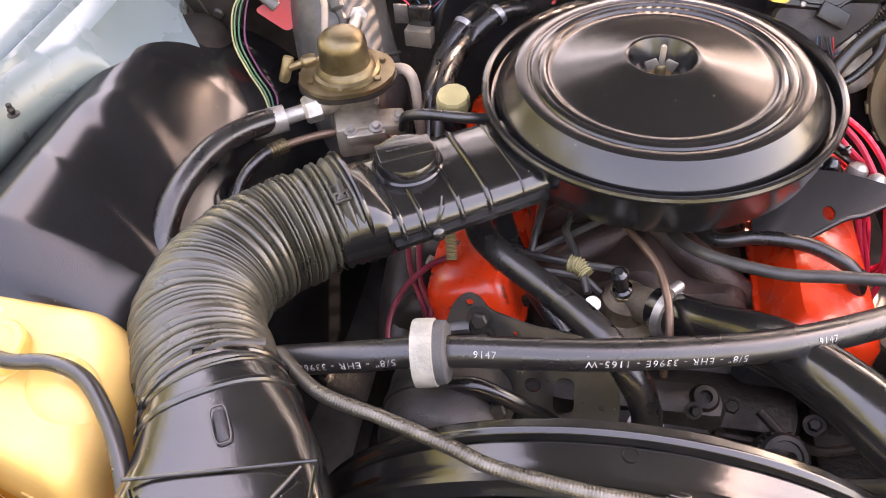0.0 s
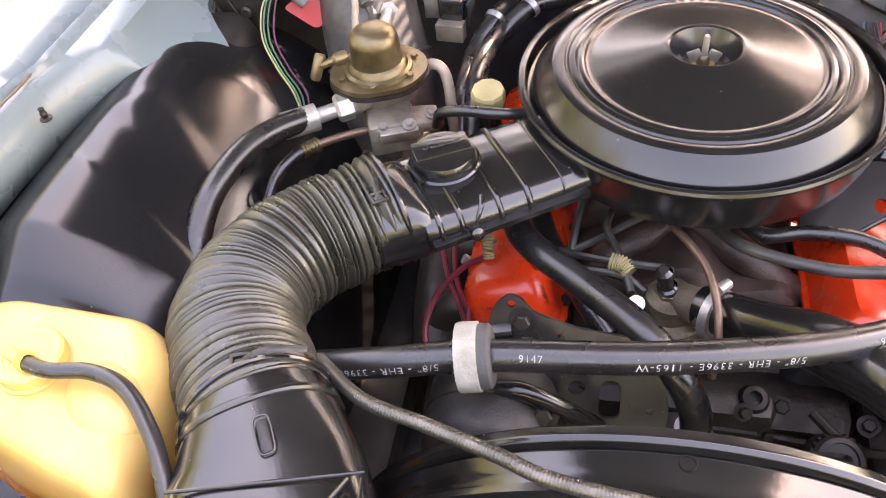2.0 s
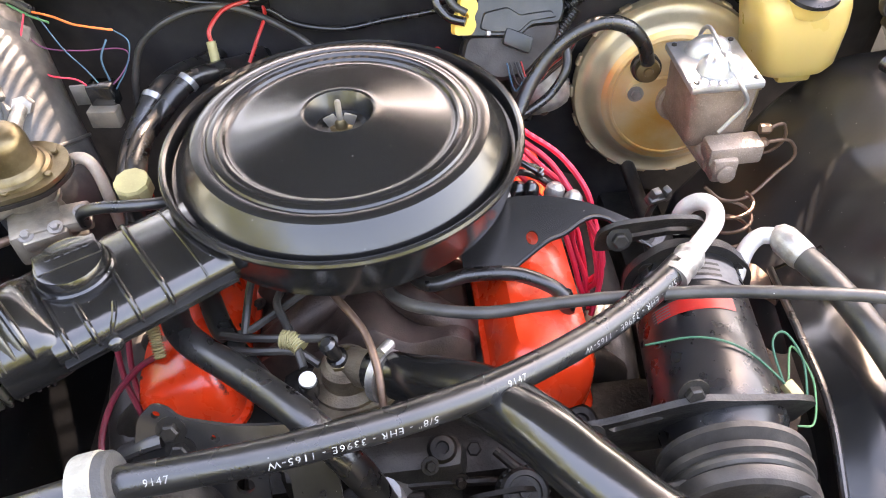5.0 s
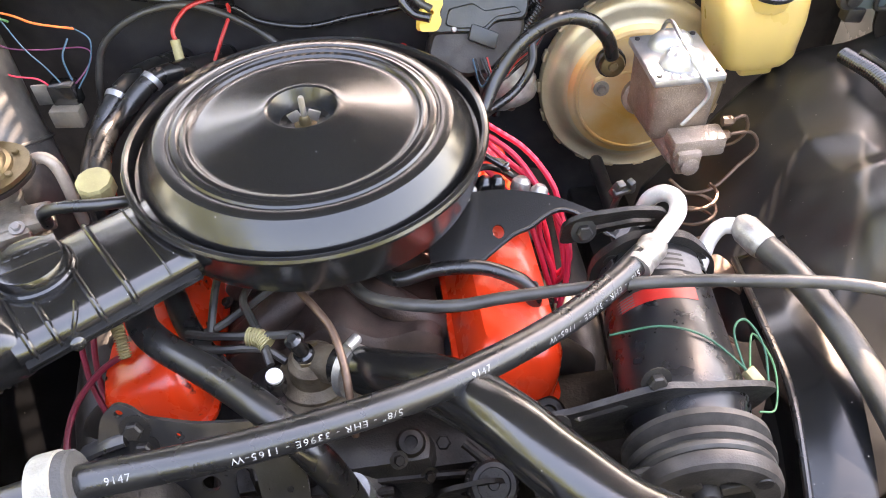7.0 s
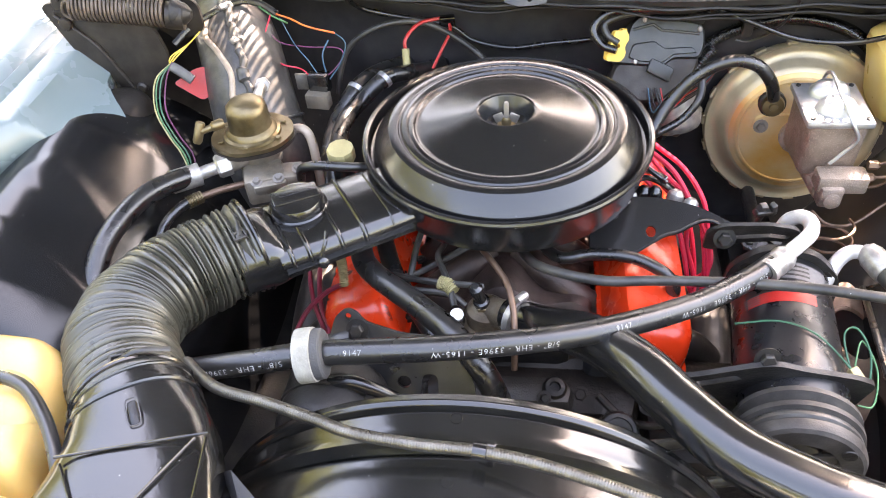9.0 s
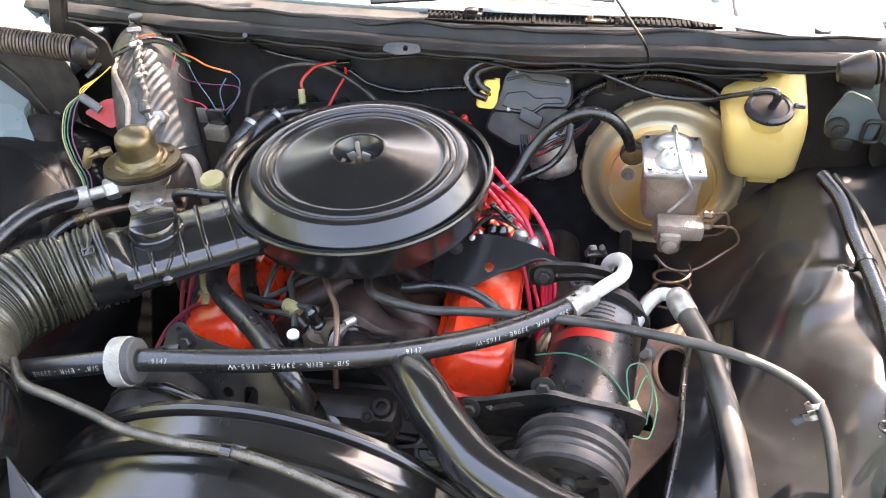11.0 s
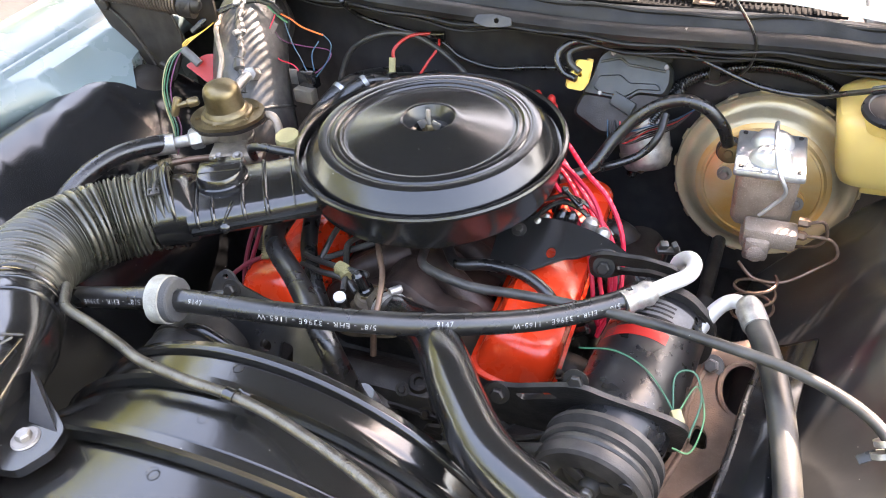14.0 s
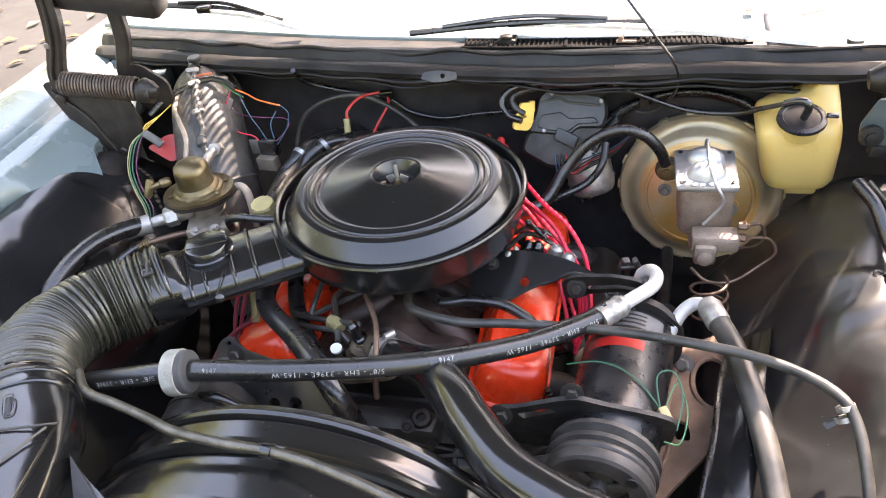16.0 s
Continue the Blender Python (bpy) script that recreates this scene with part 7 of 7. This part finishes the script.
part("gusset", ([(-0.236, -0.552, 0.905), (-0.214, -0.566, 0.936), (-0.160, -0.606, 0.904), (-0.197, -0.605, 0.905), (-0.222, -0.560, 0.905)], [(0, 1, 3), (1, 2, 3), (0, 4, 1), (4, 2, 1), (0, 3, 2, 4)]), WALL, rb, smooth=False)
bolt(rb, (-0.185, -0.622, 0.905), (0, 0, 1), 0.008, 0.009, STEEL, "bolt")
part("washer", lathe([(0.0, 0), (0.014, 0.0), (0.0145, 0.001), (0.013, 0.002), (0, 0.0022)], 32, pose(-0.185, -0.622, 0.9035)), STEEL, rb)
for a, b in (((-0.368, -0.574, 0.9525), (-0.238, -0.541, 0.9535)), ((-0.248, -0.547, 0.9535), (-0.312, -0.665, 0.9485)), ((-0.360, -0.580, 0.952), (-0.302, -0.655, 0.9485)), ((-0.239, -0.545, 0.952), (-0.222, -0.68, 0.948))):
    part("rib", hose([a, b], 0.0015, 6, 8), GLOSS, front)
part("slot", rbox(0.009, 0.026, 0.006, pose(-0.3145, -0.525, 0.9525, 10, 0, 30), 0.003), WALL, front, "dark slot")
part("slot_lip", sweep([Vector((-0.3145, -0.525, 0.9555)) + pose(0, 0, 0, 10, 0, 30).to_3x3() @ Vector((0.006 * math.copysign(abs(math.cos(a)) ** 0.5, math.cos(a)), 0.0145 * math.copysign(abs(math.sin(a)) ** 0.5, math.sin(a)), 0)) for a in [2 * math.pi * k / 24 for k in range(25)]], 0.0008, 6, False), GLOSS, front)
for at, rz, rx, tail in (((-0.307, -0.250, 0.921), 35, 12, ((-0.313, -0.236, 0.926), (-0.318, -0.222, 0.924), (-0.321, -0.206, 0.928))), ((-0.352, -0.470, 0.958), 20, 10, ((-0.340, -0.463, 0.962), (-0.325, -0.458, 0.962), (-0.306, -0.452, 0.956)))):
    m = pose(*at, rx, 0, rz)
    part("buckle", join(rbox(0.003, 0.012, 0.004, m @ pose(-0.007, 0, 0), 0.001), rbox(0.003, 0.012, 0.004, m @ pose(0.007, 0, 0), 0.001), rbox(0.017, 0.003, 0.004, m @ pose(0, -0.005, 0), 0.001), rbox(0.017, 0.003, 0.004, m @ pose(0, 0.005, 0), 0.001), rbox(0.010, 0.005, 0.003, m @ pose(0, 0, -0.001), 0.001)), WORN, duct)
    part("loose_end", hose([at] + list(tail), 0.0030, 5, 6, 0.4), WORN, duct, "frayed loose strap end")

cp = thing("overflow_tube", "black rubber overflow tube from the tank cap", "hose", (-0.45, -0.5, 0.92))
part("tube", hose([(-0.540, -0.483, 0.942), (-0.512, -0.489, 0.944), (-0.476, -0.486, 0.944), (-0.442, -0.496, 0.942), (-0.408, -0.526, 0.938), (-0.388, -0.554, 0.930), (-0.378, -0.580, 0.915), (-0.385, -0.62, 0.87)], 0.0066, 10, 14), RUBBER, cp)
part("clip", coil((-0.541, -0.4815, 0.942), (-0.533, -0.484, 0.943), 0.0075, 0.0013, 3), YELLOW_W, cp, "yellow wire clip")
part("spout", hose([(-0.560, -0.474, 0.938), (-0.540, -0.482, 0.942)], 0.0055, 4, 12), CREAM, tank)
part("shoulder", lathe([(0.042, -0.01), (0.041, 0.006), (0.036, 0.014), (0.025, 0.019), (0.0, 0.021)], 32, pose(-0.474, -0.492, 0.908) @ pose(0, 0, 0, 0, 0, -38) @ Matrix.Diagonal((1.15, 0.75, 1, 1))), CREAM, tank)
bt = thing("battery", "grey plastic battery with a red terminal cover", "battery", (-0.52, -0.70, 0.70))
part("case", rbox(0.20, 0.17, 0.18, pose(-0.515, -0.705, 0.775, 0, 0, -3), 0.006), GREY, bt)
for k in range(4):
    part("rib", rbox(0.0015, 0.16, 0.002, pose(-0.58 + 0.035 * k, -0.705, 0.866, 0, 0, -3), 0.0004, 1), GREY, bt)
part("terminal_cover", join(lathe([(0.013, 0), (0.013, 0.014), (0.010, 0.018), (0, 0.019)], 24, pose(-0.418, -0.617, 0.862)), rbox(0.03, 0.02, 0.014, pose(-0.402, -0.622, 0.872, 0, 0, -20), 0.004)), RED, bt, "red plastic terminal cover")
part("plus_sign", join(rbox(0.010, 0.002, 0.0006, pose(-0.45, -0.63, 0.8655), 0.0), rbox(0.002, 0.010, 0.0006, pose(-0.45, -0.63, 0.8655), 0.0), sweep(ring_path((-0.45, -0.63, 0.8652), (0, 0, 1), 0.009, 24), 0.0006, 4, False)), GRIME, bt)
part("cable", hose([(-0.62, -0.612, 0.875), (-0.57, -0.612, 0.880), (-0.50, -0.618, 0.880), (-0.43, -0.614, 0.875)], 0.005, 8, 12), RUBBER, bt)

# ---- cowl: grille, wipers, screws ----
gr = thing("cowl_grille", "dark slotted cowl air grille", "grille", (0.3, 0.33, 0.985), "", "structure")
for k in range(58):
    x = 0.05 + 0.0085 * k
    part("slat", rbox(0.0028, 0.030, 0.004, pose(x, lip_y(x) + 0.092, 0.9925 - 0.02 * max(0, x - 0.5)), 0.0), GRILLE, gr, smooth=False)
part("backing", join(*[rbox(0.0255, 0.034, 0.002, pose(0.06 + 0.0255 * k, lip_y(0.06 + 0.0255 * k) + 0.092, 0.9905), 0.0) for k in range(19)]), GRILLE, gr, smooth=False)
for dy in (-0.018, 0.018):
    part("edge", hose([(x, lip_y(x) + 0.092 + dy, 0.993) for x in (0.045, 0.2, 0.35, 0.545)], 0.0022, 6, 8), GRILLE, gr)


def wiper(pivot, tip, blade_a, blade_b, label):
    w = thing("windscreen_wiper", label, "wiper", pivot, "wipers")
    a_, b_ = Vector(pivot), Vector(tip)
    part("arm", skin([[a_.lerp(b_, k) + Vector((0, o, up + 0.008 * math.sin(math.pi * k))) for o, up in ((-hw, 0.0), (-hw * 0.8, 0.006), (hw * 0.8, 0.006), (hw, 0.0))] for k, hw in ((0, 0.016), (0.12, 0.017), (0.3, 0.013), (0.6, 0.009), (0.9, 0.006), (1.0, 0.006))]), ALU, w, "bare metal wiper arm")
    part("blade", hose([blade_a, Vector(blade_a).lerp(Vector(blade_b), 0.5) + Vector((0, 0.012, 0.004)), blade_b], 0.006, 10, 8), RUBBER, w)
    part("frame", hose([Vector(blade_a).lerp(Vector(blade_b), 0.15) + Vector((0, 0, 0.009)), Vector(blade_a).lerp(Vector(blade_b), 0.5) + Vector((0, 0.012, 0.016)), Vector(blade_a).lerp(Vector(blade_b), 0.85) + Vector((0, 0, 0.009))], 0.004, 8, 8), GLOSS, w)
    part("bridge", rbox(0.03, 0.02, 0.014, pose(*(Vector(tip) + Vector((0, 0, 0.008))), 0, 0, 8), 0.003), GLOSS, w)
    return w


wiper((0.640, 0.300, 0.998), (0.140, 0.382, 1.010), (-0.055, 0.350, 1.016), (0.37, 0.370, 1.016), "black windscreen wiper with a bare metal arm")
wiper((-0.29, 0.40, 1.012), (-0.50, 0.41, 1.050), (-0.60, 0.42, 1.066), (-0.33, 0.405, 1.028), "black windscreen wiper resting on the cowl")
for x, y in ((0.045, 0.385), (0.545, 0.415)):
    s_ = thing("trim_screw", "small rusty trim screw", "screw", (x, y, 1.01))
    bolt(s_, (x, y, 1.010), (0, -0.15, 1), 0.006, 0.003, RUST, "head", True)

def hood_bumper(at, height, label):
    h = thing("hood_bumper", label, "bumper", at, "hood bumpers")
    part("stem", lathe([(0.013, 0), (0.013, 0.003), (0.007, 0.005), (0.0065, height - 0.008)], 20, pose(*at)), GRIME, h)
    part("head", lathe([(0.0065, height - 0.010), (0.0125, height - 0.008), (0.0135, height - 0.003), (0.012, height), (0.004, height + 0.001), (0, height + 0.001)], 24, pose(*at)), WORN, h)


hood_bumper((-0.500, 0.318, 0.962), 0.034, "worn grey rubber hood bumper beside the seal's end")
hood_bumper((0.700, 0.315, 0.965), 0.032, "worn grey rubber hood bumper beside the washer bottle")
se = thing("seal_end", "loose wavy end of the grey cowl seal", "seal", (-0.56, 0.36, 0.97))
thicken(part("flap", grid(lambda u, v: (-0.665 + 0.235 * u, 0.392 - 0.03 * u + 0.040 * v + 0.006 * math.sin(9 * u), 0.966 + 0.016 * math.sin(2.2 * u + 0.4) + 0.014 * math.sin(math.pi * v) + 0.004 * math.sin(17 * u)), 40, 12), SEAL, se), 0.004)
fb = thing("fender_bolt", "rusty hexagon bolt with a washer on the fender ledge", "bolt", (-0.63, 0.322, 0.975))
bolt(fb, (-0.632, 0.322, 0.962), (0, -0.1, 1), 0.010, 0.010, RUST, "head", True)
part("saddle", plate(rounded([(-0.035, -0.018), (0.035, -0.022), (0.042, 0.014), (-0.03, 0.020)], 0.008), [], 0.003, pose(-0.625, 0.322, 0.956, 0, -4, 6)), PAINT, fb)
gc = thing("grille_clip", "rusty red clip on the cowl grille", "clip", (0.335, 0.325, 0.995))
part("plate", join(rbox(0.034, 0.010, 0.004, pose(0.340, 0.328, 0.998, 0, 0, -4), 0.001), rbox(0.008, 0.008, 0.010, pose(0.330, 0.329, 1.002, 0, 8, 0), 0.002)), RUST, gc)
part("pin", hose([(0.334, 0.330, 0.998), (0.334, 0.334, 1.022)], 0.0016, 3, 8), ALU, gc)
nz = thing("cowl_bracket", "dark plastic bracket on the cowl trim", "bracket", (0.13, 0.356, 0.985))
part("box", join(rbox(0.034, 0.022, 0.016, pose(0.128, 0.352, 0.994, 8, 0, -3), 0.003), rbox(0.020, 0.012, 0.008, pose(0.128, 0.346, 1.004, 8, 0, -3), 0.002)), GRIME, nz)
for x in (0.10, 0.235, 0.375, 0.50):
    part("crossbar", rbox(0.006, 0.036, 0.003, pose(x, lip_y(x) + 0.092, 0.9955), 0.001), GRILLE, gr)
for x, y, z, a in ((0.30, 0.252, 0.974, 10), (0.42, 0.246, 0.972, -6)):
    rc = thing("seal_retainer", "rusty flat retainer under the cowl seal", "clip", (x, y, z))
    part("strip", rbox(0.040, 0.008, 0.004, pose(x, y, z, 30, 0, a), 0.001), WORN, rc)
    bolt(rc, (x, y - 0.003, z + 0.002), (0, -0.5, 0.86), 0.0045, 0.003, RUST, "head", False)

# ---- beyond the car ----
def tree(at, height, seed):
    """A tapered trunk with limbs and a crown of many leaf clumps."""
    rnd = random.Random(seed)
    tr = thing("tree", "broad leafed green tree beside the yard", "tree", at, "trees")
    base = Vector(at)
    limbs = [sweep(spline([base, base + Vector((0.1, 0.05, height * 0.3)), base + Vector((0.0, 0.1, height * 0.62))], 5), [0.22 - 0.012 * i for i in range(11)], 10)]
    tips = []
    for k in range(9):
        a = k * 2.4 + rnd.random()
        s = base + Vector((0, 0, height * (0.28 + 0.035 * k)))
        e = s + Vector((math.cos(a) * height * 0.26, math.sin(a) * height * 0.26, height * (0.14 + 0.1 * rnd.random())))
        limbs.append(sweep(spline([s, s.lerp(e, 0.5) + Vector((0, 0, 0.2)), e], 4), [0.09 - 0.009 * i for i in range(9)], 6))
        tips += [s.lerp(e, 0.6), e]
    part("trunk", join(*limbs), BARK, tr)
    vs, fs = [], []
    for k in range(1800):
        c = rnd.choice(tips) + Vector((rnd.gauss(0, 0.7), rnd.gauss(0, 0.7), rnd.gauss(0.2, 0.6)))
        q = Euler((rnd.random() * 6, rnd.random() * 6, rnd.random() * 6)).to_matrix()
        n = len(vs)
        vs += [c + q @ Vector(p) for p in ((-0.16, 0, 0), (0, -0.07, 0.03), (0.16, 0, 0), (0, 0.07, 0.03))]
        fs.append((n, n + 1, n + 2, n + 3))
    part("crown", (vs, fs), LEAF, tr, smooth=False)
    return tr


for k in range(7):
    tree((-7.4 - 1.4 * (k % 3), -9 + 3.4 * k, 0), 6.4 + 0.8 * (k % 3), 11 + k)
for k in range(6):
    tree((-8.0 + 3.3 * k + 0.6 * (k % 2), -9.5 - 1.3 * (k % 3), 0), 4.6 + 0.8 * ((k * 2) % 3), 31 + k)
_r = random.Random(5)
_v, _f = [], []
for k in range(260):
    c = Vector((-2.2 - 3.5 * _r.random(), 0.5 + 5 * _r.random(), 0.006))
    a, l = _r.random() * 6.28, 0.03 + 0.03 * _r.random()
    n = len(_v)
    for p in ((-1, 0, 0.1), (0, -0.5, 0.4), (1, 0, 0.15), (0, 0.5, 0.3)):
        _v.append(c + Vector((l * (p[0] * math.cos(a) - p[1] * math.sin(a)), l * (p[0] * math.sin(a) + p[1] * math.cos(a)), l * p[2])))
    _f.append((n, n + 1, n + 2, n + 3))
solo("fallen_leaves", (_v, _f), FALLEN, "scattered dry brown leaves on the asphalt", "leaves", "stuff", smooth=False)
